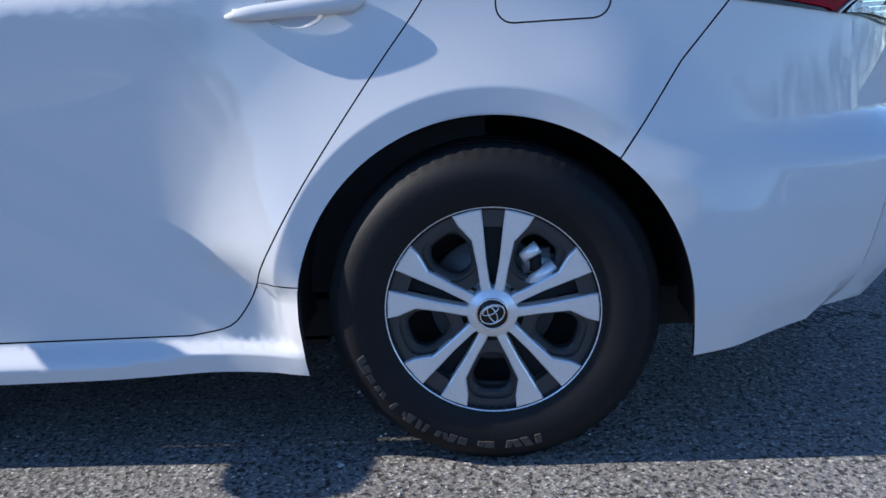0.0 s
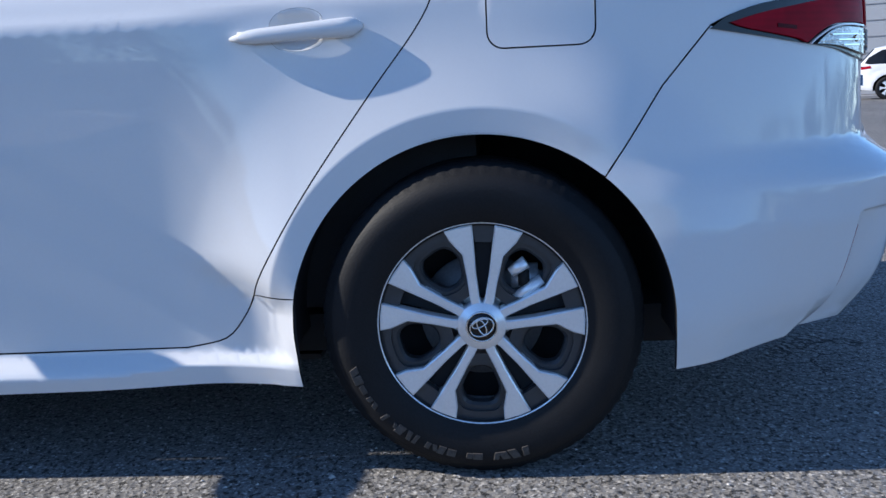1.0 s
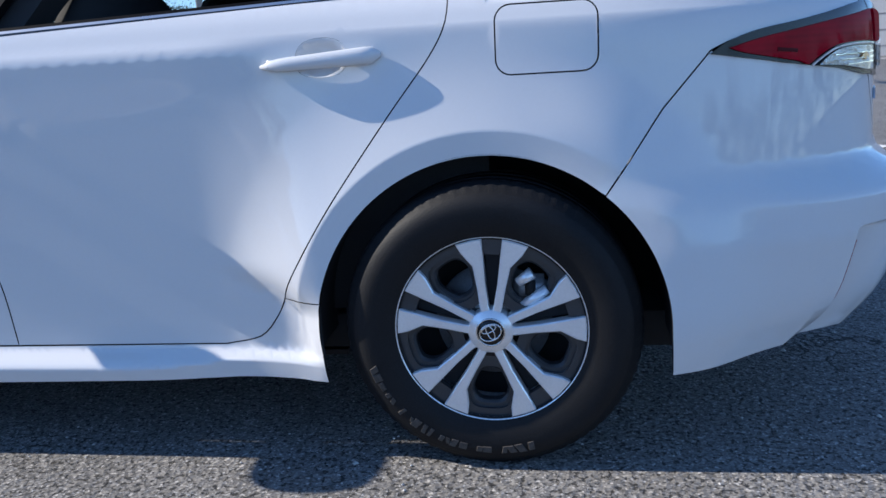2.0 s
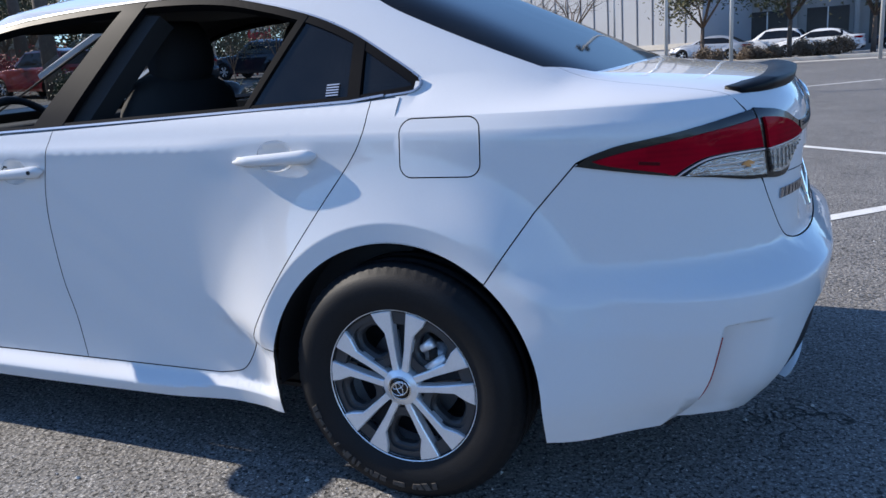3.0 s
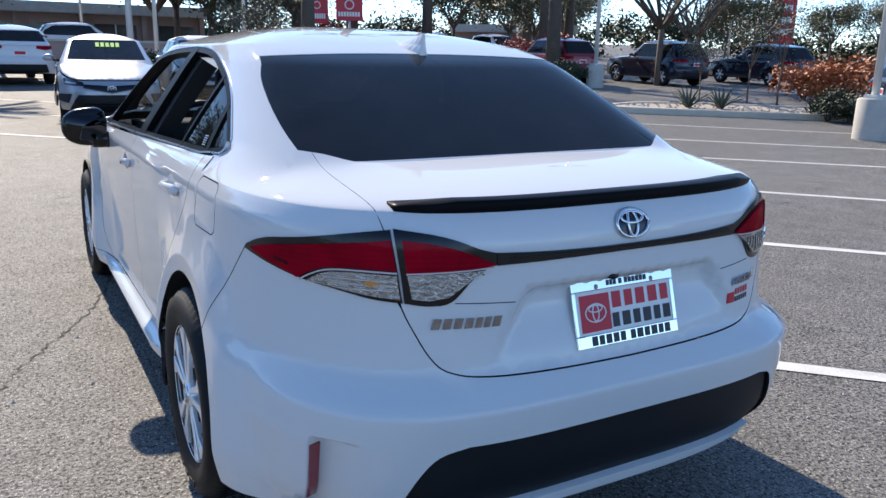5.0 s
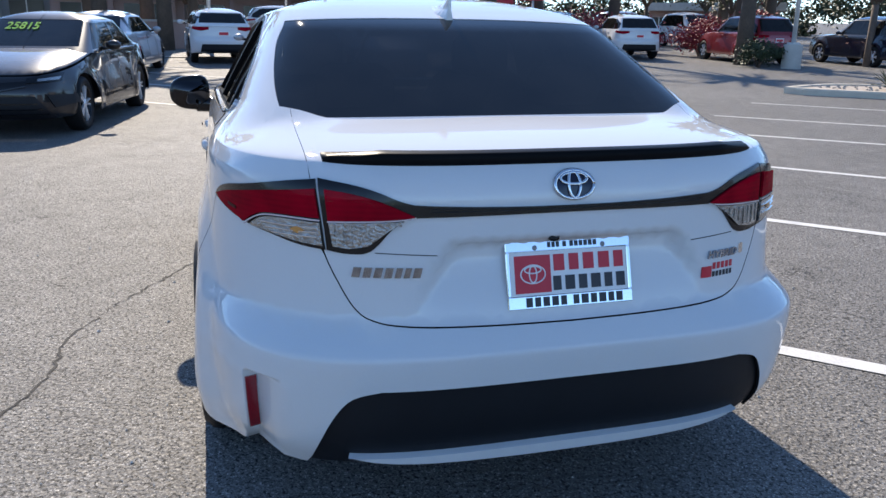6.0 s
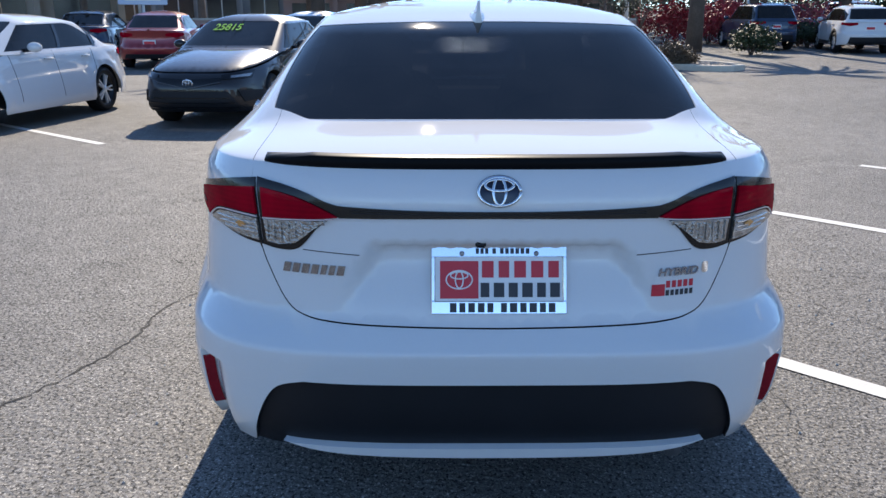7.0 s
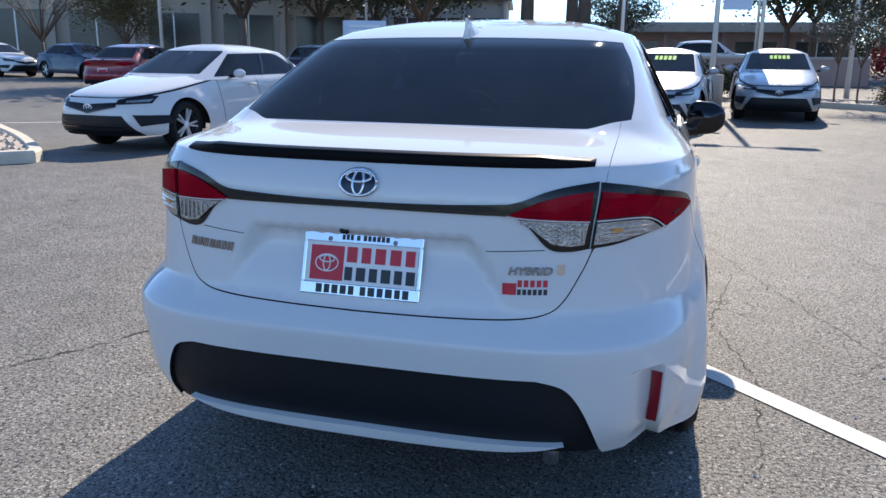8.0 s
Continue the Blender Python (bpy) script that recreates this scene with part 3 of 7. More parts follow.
def wheel_cover(parent, R, y, pairs=5, turn=87.0):
    """The silver and dark cover: five pairs of spokes round a hub cap; the outer face at y."""
    def pol(r, a):
        return (r * math.cos(radians(a)), r * math.sin(radians(a)))

    part("rim", lathe([(R, y + 0.01), (R + 0.003, y + 0.004), (R - 0.001, y + 0.001), (R - 0.005, y + 0.003), (R - 0.006, y + 0.09), (R - 0.02, y + 0.13)], 96), ALLOY, parent, "thin silver rim edge")
    for i in range(pairs):
        a = turn + i * 360 / pairs
        # dark shield between the pairs, with a window in it
        b = a + 180 / pairs
        bm = bmesh.new()
        out = [pol(R - 0.006, b - 25 + 50 * k / 10) for k in range(11)] + [pol(0.30 * R, b + 14), pol(0.30 * R, b - 14)]
        hole = [pol(0.82 * R, b - 8.5), pol(0.82 * R, b + 8.5), pol(0.70 * R, b + 16), pol(0.48 * R, b + 13), pol(0.43 * R, b), pol(0.48 * R, b - 13), pol(0.70 * R, b - 16)]
        hole = loop_round(hole)
        ring_mid = [pol(0.90 * R, b - 12), pol(0.90 * R, b + 12), pol(0.70 * R, b + 20.5), pol(0.44 * R, b + 19), pol(0.385 * R, b), pol(0.44 * R, b - 19), pol(0.70 * R, b - 20.5)]
        ring_mid = loop_round(ring_mid)
        m_ = len(ring_mid)
        res = geometry.delaunay_2d_cdt([Vector(p) for p in out + ring_mid], [(k, (k + 1) % len(out)) for k in range(len(out))] + [(len(out) + k, len(out) + (k + 1) % m_) for k in range(m_)], [], 0, 1e-6)
        keep = within([[sum(res[0][i].x for i in f) / 3, sum(res[0][i].y for i in f) / 3] for f in res[2]], ring_mid)
        vs = [bm.verts.new((p.x, y + 0.012, p.y)) for p in res[0]]
        full = within([[sum(res[0][i].x for i in f) / 3, sum(res[0][i].y for i in f) / 3] for f in res[2]], out)
        for f, gone, here in zip(res[2], keep, full):
            if here and not gone:
                bm.faces.new([vs[k] for k in f])
        lo = [bm.verts.new((p[0], y + 0.020, p[1])) for p in ring_mid]
        l2 = [bm.verts.new((p[0] * 0.99, y + 0.020, p[1] * 0.99)) for p in shrink_all(ring_mid, 0.86)]
        l3 = [bm.verts.new((p[0], y + 0.026, p[1])) for p in hole]
        l4 = [bm.verts.new((p[0], y + 0.045, p[1])) for p in hole]
        hi = [bm.verts.new((p[0], y + 0.012, p[1])) for p in ring_mid]
        for A, B in ((hi, lo), (lo, l2), (l2, l3), (l3, l4)):
            for k in range(m_):
                bm.faces.new((A[k], A[(k + 1) % m_], B[(k + 1) % m_], B[k]))
        bmesh.ops.recalc_face_normals(bm, faces=bm.faces)
        part("spoke_shield", bm, WHEEL_GREY, parent, "dark grey plastic wheel cover panel", smooth=False)
        # dark slot piece inside the pair
        part("slot_cap", plate([pol(R - 0.006, a - 7.5), pol(R - 0.006, a), pol(R - 0.006, a + 7.5), pol(0.80 * R, a + 5.5), pol(0.80 * R, a - 5.5)], y + 0.010, y + 0.03), WHEEL_GREY, parent, smooth=False)
        # black plate standing for the shade inside the open slot
        part("slot_floor", plate([pol(0.80 * R, a - 6), pol(0.80 * R, a + 6), pol(0.24 * R, a + 9), pol(0.24 * R, a - 9)], y + 0.034, y + 0.04), BLACK_TEX, parent, smooth=False)
        for s in (-1, 1):
            c = a + s * 12.5
            poly = [pol(R - 0.007, c + s * (-6.3)), pol(R - 0.007, c), pol(R - 0.007, c + s * 9.6), pol(0.86 * R, c + s * 8.6), pol(0.70 * R, c + s * 3.2), pol(0.45 * R, c + s * 5.5), pol(0.27 * R, c + s * 12), pol(0.2 * R, c + s * 16), pol(0.2 * R, c - s * 12), pol(0.27 * R, c - s * 7), pol(0.5 * R, c - s * 5.5), pol(0.80 * R, c - s * 6.2)]
            part("spoke", plate(poly, y, y + 0.026, 0.0025), ALLOY, parent, "machined silver spoke", smooth=False)
    part("hub", lathe([(0.0, y - 0.002), (0.22 * R, y - 0.002), (0.235 * R, y + 0.004), (0.235 * R, y + 0.03)], 40), ALLOY, parent)
    cap = part("hub_cap", lathe([(0.0, y - 0.006), (0.125 * R, y - 0.0055), (0.14 * R, y - 0.002), (0.14 * R, y + 0.004)], 40), BLACK_GLOSS, parent, "black hub cap with chrome ring emblem")
    part("cap_ring", lathe([(0.137 * R, y - 0.006), (0.147 * R, y - 0.007), (0.152 * R, y - 0.003), (0.152 * R, y + 0.004)], 40), CHROME, parent)
    for ob in oval_badge(parent, (0, y - 0.0065, 0), 0.115 * R, 0.085 * R, "-Y", 0.0016):
        ob.data.transform(Matrix.Rotation(radians(-24), 4, "Y"))


def ring_tube(centre, a, b, axis, r, n=28):
    """An oval wire ring that faces along axis."""
    pts = []
    for i in range(n + 1):
        t = 2 * math.pi * i / n
        u, v = a * math.cos(t), b * math.sin(t)
        pts.append((centre[0] + u, centre[1], centre[2] + v) if axis == "-Y" else (centre[0], centre[1] + u, centre[2] + v))
    return tube(pts, r, 6)


def oval_badge(parent, c, a, b, axis, r):
    """Plain crossed ovals in chrome."""
    up = (c[0], c[1], c[2] + 0.45 * b)
    return [part("badge_ring", bm, CHROME, parent) for bm in (ring_tube(c, a, b, axis, r), ring_tube(up, 0.68 * a, 0.40 * b, axis, r * 0.9), ring_tube(c, 0.30 * a, 0.92 * b, axis, r * 0.9))]


# ---- the white saloon ----


SIDE = [(0.15, 0.82), (0.22, 0.840), (0.30, 0.851), (0.42, 0.840), (0.55, 0.825), (0.70, 0.812), (0.82, 0.803), (0.90, 0.799), (0.921, 0.796), (0.932, 0.791), (0.955, 0.779), (0.975, 0.765), (0.99, 0.751), (1.03, 0.720)]
REAR = [(0.15, 0.77), (0.22, 0.835), (0.30, 0.902), (0.36, 0.930), (0.48, 0.951), (0.550, 0.962), (0.560, 0.957), (0.595, 0.920), (0.61, 0.905), (0.65, 0.899), (0.78, 0.893), (0.86, 0.889), (0.915, 0.880), (0.957, 0.852), (1.0, 0.815)]
side_at, rear_at = soft(SIDE), soft(REAR)


def corner_y(z):
    """Where the bumper's corner breaks off to the rear-facing reflector."""
    return 0.755 - 0.16 * (z - 0.385)


def plate_recess(y, z):
    """The hollow round the number plate on the boot lid, and the stepped facets at the bumper's corners."""
    ay = abs(y)
    if z < 0.50:
        def plain(v):
            return rear_at(z) * max(0.0, 1 - (v / side_at(z)) ** 3.9) ** (1 / 3.9)

        cut = 0.0
        outer = corner_y(z)
        mid, inner = outer - 0.034, outer - 0.082
        if inner < ay < outer:
            floor_ = plain(outer) - 0.34 * (outer - max(ay, mid))
            if ay < mid:
                floor_ += (plain(inner) - floor_) * (mid - ay) / (mid - inner)
            cut += max(0.0, plain(ay) - floor_) * step(0.488, 0.476, z)
        return cut
    if not 0.60 < z < 0.84:
        return 0.0
    lim = 0.285 + (0.775 - z) * 0.62
    return 0.040 * step(0.615, 0.76, z) * (1 - step(0.772, 0.800, z)) * (1 - step(lim - 0.032, lim + 0.022, abs(y)))


def tuck(x, z):
    """How far the tail's lower corners draw in."""
    return 0.05 * step(0.25, 0.65, x) * min(1.0, max(0.0, (0.47 - z) / 0.2))


def waist(x, z):
    """The doors stand nearly upright under the shoulder, and the sill steps out below them."""
    lower = step(0.46, 0.34, z)
    run = step(-0.35 + 0.015 * lower, -0.62 + 0.20 * lower, x) * step(-2.34, -1.88, x)
    upright = 0.806 + 0.02 * (z - 0.85)
    return run * (upright - side_at(z)) * step(0.926, 0.897, z) * max(step(0.218, 0.262, z), 0.5 * step(-0.80, -0.50, x))


MAIN = Shape(
    pinch=tuck,
    waist=waist,
    width=SIDE,
    tail=REAR,
    nose=[(0.15, 3.45), (0.3, 3.58), (0.5, 3.62), (0.7, 3.56), (0.85, 3.40), (1.0, 3.2)],
    cabin=[(0.90, 0.778), (0.95, 0.755), (1.02, 0.722), (1.12, 0.670), (1.25, 0.598), (1.31, 0.558)],
    xr=[(0.90, 0.68), (1.02, 0.43), (1.25, -0.045), (1.285, -0.155), (1.31, -0.26)],
    xf=[(0.90, -2.62), (1.0, -2.36), (1.25, -1.74), (1.31, -1.56)],
    zt=1.31,
    cap=0.08,
    recess=plate_recess,
    n=lambda z: 3.9 - 0.7 * step(0.54, 0.62, z),
    flare=0.027,
    edge=lambda x: 0.957 if x > -1.9 else 0.957 - 0.225 * step(-1.9, -3.7, x),
    foot=soft([(0.0, 1.02), (0.85, 1.02), (1.0, 1.04), (1.2, 1.05), (1.31, 1.047), (1.345, 1.032), (1.364, 1.012), (1.38, 1.005), (1.4, 1.003)]),
)


def letters(me, name, material, parent, label):
    """Parts a lettered mesh into its single letters."""
    link_ = list(range(len(me.vertices)))

    def root(i):
        while link_[i] != i:
            link_[i] = link_[link_[i]]
            i = link_[i]
        return i

    for e in me.edges:
        a, b = root(e.vertices[0]), root(e.vertices[1])
        if a != b:
            link_[a] = b
    sets = {}
    for p in me.polygons:
        sets.setdefault(root(p.vertices[0]), []).append(list(p.vertices))
    for faces in sets.values():
        ids = sorted({v for f in faces for v in f})
        to = {v: k for k, v in enumerate(ids)}
        one = bpy.data.meshes.new(name)
        one.from_pydata([tuple(me.vertices[v].co) for v in ids], [], [[to[v] for v in f] for f in faces])
        one.materials.append(material)
        ob = new(name, one)
        ob.parent = parent
        tagged(ob, label)
    bpy.data.meshes.remove(me)


LID_EDGE = curve((-0.578, 0.959), (-0.572, 0.90), (-0.556, 0.78), (-0.525, 0.70), (-0.49, 0.64), (-0.452, 0.616), (-0.38, 0.606), (-0.2, 0.602), (0.0, 0.600))


def build_saloon():
    car = thing("car", "white four-door saloon car, windows down, parked on asphalt", "car")
    S = MAIN
    low, top = S.low, S.top

    def sides(pts, side):
        return [(side * S.q_tail(0.5755 if x < -1 - 1e-9 and x == -2 else 0.573, z), z) if x in (-1, -2) else (S.q_side(x, z, side), z) for x, z in pts]

    def sp(name, pts, side, material=WHITE, holes=(), parent=car, **kw):
        xs = np.arange(min(x for x, z in pts if x > -2.5) - 0.01, max(x for x, z in pts) + 0.4, 0.022)
        kw.setdefault("extra", [(S.q_side(float(x), z, side), z) for z in (0.905, 0.914, 0.921, 0.928, 0.935, 0.945, 0.955) for x in xs if abs(x) < 2.5 and x < 0.9] + [(S.q_side(float(x), z, side), z) for z in (0.212, 0.219, 0.226, 0.233, 0.240, 0.247, 0.254, 0.260) for x in xs if -2.4 < x < -0.3] + [(S.q_side(ax + (S.arch + 0.05 + d) * math.cos(radians(a_)), S.hub + (S.arch + 0.05 + d) * math.sin(radians(a_)), side), S.hub + (S.arch + 0.05 + d) * math.sin(radians(a_))) for ax in S.axles for d in (-0.014, -0.004, 0.004, 0.014) for a_ in np.arange(0.0, 181.0, 1.6)])
        kw.setdefault("grid", 0.022)
        return skin(name, sides(pts, side), low, material, parent, holes=[sides(h, side) for h in holes], rim_mat=GAP, **kw)

    def belt(x):
        return 0.9945 + 0.0327 * x

    bumper_seam = [(0.436, 0.845), (0.346, 0.742), (0.235, 0.585)]
    back_seam = [(-0.062, 0.997), (-0.066, 0.93), (-0.10, 0.866), (-0.19, 0.752), (-0.322, 0.575), (-0.413, 0.434), (-0.444, 0.378), (-0.468, 0.335), (-0.515, 0.286), (-0.60, 0.266)]
    front_seam = [(-1.10, belt(-1.10)), (-1.115, 0.89), (-1.145, 0.79), (-1.158, 0.685), (-1.152, 0.52), (-1.128, 0.396), (-1.118, 0.263)]
    def dish(hx, hz):
        return curve((hx - 0.052, hz + 0.0), (hx - 0.046, hz + 0.026), (hx - 0.022, hz + 0.042), (hx + 0.018, hz + 0.044), (hx + 0.045, hz + 0.032), (hx + 0.054, hz + 0.0), gap=0.008) + curve((hx + 0.054, hz + 0.0), (hx + 0.04, hz - 0.022), (hx, hz - 0.03), (hx - 0.04, hz - 0.022), (hx - 0.052, hz + 0.0), gap=0.008)

    for side in (-1, 1):
        # rear door
        pts = line((-0.062, 0.997), (-1.10, belt(-1.10))) + curve(*front_seam) + line((-1.118, 0.263), (-0.60, 0.266)) + curve(*back_seam[::-1])
        door = sp("rear_door", pts, side, holes=[dish(-0.32, 0.868)], label="white rear door with lowered window")
        # front door
        pts = line((-1.10, belt(-1.10)), (-2.12, belt(-2.12))) + curve((-2.12, belt(-2.12)), (-2.2, 0.7), (-2.16, 0.4), (-2.02, 0.255)) + line((-2.02, 0.255), (-1.118, 0.263)) + curve(*front_seam[::-1])
        fdoor = sp("front_door", pts, side, holes=[dish(-1.26, 0.838)], label="white front door with lowered window")
        # sill, with the foot of the quarter panel
        pts = line((-2.3, 0.25), (-2.02, 0.255), (-0.60, 0.266)) + curve(*back_seam[::-1][:4]) + line((-0.444, 0.378), (-0.3535, 0.378)) + arc(0, S.hub, S.arch, 169.1, 180, 6) + line((-0.36, 0.30), (-0.352, 0.198), (-1.3, 0.182), (-2.3, 0.178), (-2.3, 0.25))
        sp("sill", pts, side, label="white sill below the doors")
        # quarter panel with the wheel arch
        pts = curve(*back_seam[:7]) + line((-0.444, 0.378), (-0.3535, 0.378)) + arc(0, S.hub, S.arch, 169.1, 51, 42) + line(*bumper_seam[::-1]) + curve((0.436, 0.845), (0.47, 0.860), (0.53, 0.878), (0.62, 0.891), (0.70, 0.899)) + [(-1, 0.915), (-2, 0.959)] + line((0.70, 0.959), (0.014, 0.959), (0.014, 1.0025), (-0.062, 0.997))
        fuel = rounded(0.03, 0.822, 0.226, 0.954, 0.03)
        sp("quarter_panel", pts, side, holes=[fuel] if side < 0 else [])
        if side < 0:
            sp("fuel_flap", fuel, side, label="white fuel filler flap")
        # front wing and arch
        pts = curve((-2.12, belt(-2.12)), (-2.2, 0.7), (-2.16, 0.4), (-2.02, 0.255)) + line((-2.02, 0.255), (-2.3, 0.25), (-2.34, 0.25)) + arc(-2.70, S.hub, S.arch, 0, 180, 40) + line((-3.06, 0.31), (-3.06, 0.2), (-3.2, 0.2)) + line((-3.2, 0.2), (-3.3, 0.55), (-3.2, 0.74)) + [(x, S.edge(x) + 0.002) for x in (-3.1, -2.9, -2.7, -2.5, -2.3, -2.15)] + [(-2.12, belt(-2.12))]
        sp("front_wing", pts, side, grid=0.06, extra=[])
        # wheel housings: a dark drum inside each arch
        for ax in S.axles:
            prof = [(S.arch + 0.004, 0.0), (S.arch + 0.008, 0.05), (S.arch + 0.01, 0.30), (0.26, 0.33), (0.15, 0.34)]
            bm = lathe(prof, 64)
            for v in bm.verts:
                v.co.y = -v.co.y * side - 0.0
                v.co.x += ax
                v.co.z += S.hub
                v.co.y += side * 0.838
            bmesh.ops.delete(bm, geom=[v for v in bm.verts if v.co.z < 0.24 and math.hypot(v.co.x - ax, v.co.z - S.hub) > 0.2], context="VERTS")
            part("wheel_liner", bm, GAP, car, "black wheel housing")
        # handles
        for d, hx, hz in ((door, -0.32, 0.868), (fdoor, -1.26, 0.838)):
            add_handle(d, S, hx, hz, side, hx < -1, dish(hx, hz))
    # rear bumper, round the tail
    def tailside(x, z, side):
        return (S.q_side(x, z, side), z)

    L = [tailside(x, z, -1) for x, z in line(*bumper_seam)] + [tailside(x, z, -1) for x, z in arc(0, S.hub, S.arch, 51, 0, 24)] + [tailside(x, z, -1) for x, z in line((0.36, 0.31), (0.364, 0.212), (0.457, 0.217), (0.62, 0.238), (0.70, 0.242))]
    tip = (S.q_tail(-0.655, 0.244), 0.244)
    blk = [(S.q_tail(y, z), z) for y, z in curve((-0.640, 0.244), (-0.602, 0.33), (-0.556, 0.41), (-0.512, 0.456), (-0.45, 0.474)) + line((-0.45, 0.474), (0.45, 0.474)) + curve((0.45, 0.474), (0.512, 0.456), (0.556, 0.41), (0.602, 0.33), (0.640, 0.244))]
    shelf = [(S.q_tail(-y, z), z) for y, z in LID_EDGE if z < 0.775] + [(S.q_tail(y, z), z) for y, z in reversed(LID_EDGE[:-1]) if z < 0.775]
    lampline = [(S.q_tail(-0.558, 0.775), 0.775)] + [tailside(x, z, -1) for x, z in curve((0.70, 0.80), (0.58, 0.815), (0.436, 0.845))]
    right = [(-q, z) for q, z in reversed(L)]
    out = L + [tip] + blk + [(-tip[0], tip[1])] + right + [(-q, z) for q, z in reversed(lampline)] + shelf + lampline
    folds = []
    for side in (-1, 1):
        for z in list(np.arange(0.25, 0.47, 0.012)) + [0.474, 0.4775, 0.481, 0.4845, 0.488, 0.491]:
            for off in (0.002, -0.001, -0.012, -0.023, -0.033, -0.036, -0.058, -0.082):
                folds.append((S.q_tail(side * (corner_y(z) + off), z), float(z)))
    folds += [(float(q), z) for q in np.arange(-0.95, 0.96, 0.03) for z in (0.543, 0.5515, 0.560, 0.575)]
    bumper = skin("rear_bumper", out, low, WHITE, car, grid=0.03, gridy=0.024, extra=folds, rim_mat=GAP, label="white rear bumper")
    # black lower panel and the white skid below it
    q0 = S.q_tail(-0.60, 0.27)
    panel = [(S.q_tail(y, z), z) for y, z in line((-0.665, 0.247), (0.665, 0.247), (0.635, 0.34), (0.595, 0.42), (0.54, 0.478), (0.47, 0.494), (-0.47, 0.494), (-0.54, 0.478), (-0.595, 0.42), (-0.635, 0.34), (-0.665, 0.247))]
    skin("lower_panel", panel, lambda q, z: low(q, z) - Vector((0.013, 0, 0)), BLACK_TEX, bumper, label="textured black lower bumper panel")
    skid = [(S.q_tail(y, z), z) for y, z in line((0.545, 0.287), (-0.545, 0.287)) + curve((-0.545, 0.287), (-0.48, 0.272), (-0.38, 0.262), (-0.2, 0.256), (0.0, 0.254), (0.2, 0.256), (0.38, 0.262), (0.48, 0.272), (0.545, 0.287))]
    skin("skid_strip", skid, lambda q, z: low(q, z) + Vector((0.5 * (0.287 - z) + 0.004, 0, 0)), WHITE, bumper, lift=0.004, depth=0.04, core=(0.0, 0.0, -0.2), label="white skid strip under the bumper")
    for side in (-1, 1):
        zs = np.linspace(0.306, 0.460, 10)
        ref = [(S.q_tail(side * (corner_y(z) - 0.003), z), float(z)) for z in zs] + [(S.q_tail(side * (corner_y(z) - 0.031), z), float(z)) for z in zs[::-1]]
        skin("reflector", ref, low, RED_DEEP, bumper, lift=0.004, grid=0.01, label="narrow red bumper reflector")
    part("tow_tab", block(0.74, 0.455, 0.185, 0.77, 0.495, 0.262, 0.006), STEEL, bumper, "small grey bracket under the bumper")
    build_tail(car, S)
    build_cabin(car, S, belt)
    return car


def add_handle(parent, S, hx, hz, side, lock, bowl):
    """A body-coloured pull handle over a dished recess."""
    y = S.half(hx, hz)
    bm = bmesh.new()
    # a tapering rounded bar standing off the door
    rows = []
    N = 15
    for i in range(N):
        t = i / (N - 1)
        x = hx - 0.125 + 0.25 * t
        env = (min(1, t / 0.16) ** 0.6) * (min(1, (1 - t) / 0.08) ** 0.5)
        off = 0.005 + 0.010 * math.sin(math.pi * min(1, max(0, (t - 0.02) / 0.96))) ** 0.5
        hh = (0.0125 + 0.0055 * t) * max(0.25, env)
        yy = (S.half(x, hz) + off) * side
        row = []
        for k in range(10):
            a = 2 * math.pi * k / 10
            row.append(bm.verts.new((x, yy + 0.011 * math.sin(a) * side * max(0.35, env), hz - 0.004 + 0.012 * t + hh * math.cos(a))))
        rows.append(row)
    for a, b in zip(rows, rows[1:]):
        for k in range(10):
            bm.faces.new((a[k], a[(k + 1) % 10], b[(k + 1) % 10], b[k]))
    bm.faces.new(rows[0])
    bm.faces.new(rows[-1])
    bmesh.ops.recalc_face_normals(bm, faces=bm.faces)
    h = part("handle", bm, WHITE, parent, "white pull handle")
    for px in (hx - 0.095, hx + 0.085):
        bm = block(px - 0.02, min(side * (y - 0.02), side * (y + 0.017)), hz - 0.012, px + 0.02, max(side * (y - 0.02), side * (y + 0.017)), hz + 0.008, 0.006)
        part("handle_foot", bm, WHITE, parent)
    # the finger dish: a shallow bowl let into the door
    def hollow(q, z):
        p = S.low(q, z)
        r = math.hypot((p.x - hx) / 0.054, (z - hz - 0.006) / 0.038)
        return Vector((p.x, p.y - side * 0.016 * (1 - min(1, r) ** 2.5), z))

    skin("finger_dish", [(S.q_side(x, z, side), z) for x, z in bowl], hollow, WHITE, parent, depth=0.002, grid=0.012, gap=-0.001)
    if lock:
        part("lock", lathe_at((hx + 0.10, side * (S.half(hx, hz) + 0.031), hz + 0.008), 0.006, side), BLACK_GLOSS, parent)


def lathe_at(c, r, side):
    bm = lathe([(0.0, 0.0), (r, 0.0), (r, 0.004)], 16)
    for v in bm.verts:
        v.co = Vector((v.co.x + c[0], c[1] + v.co.y * side, v.co.z + c[2]))
    return bm


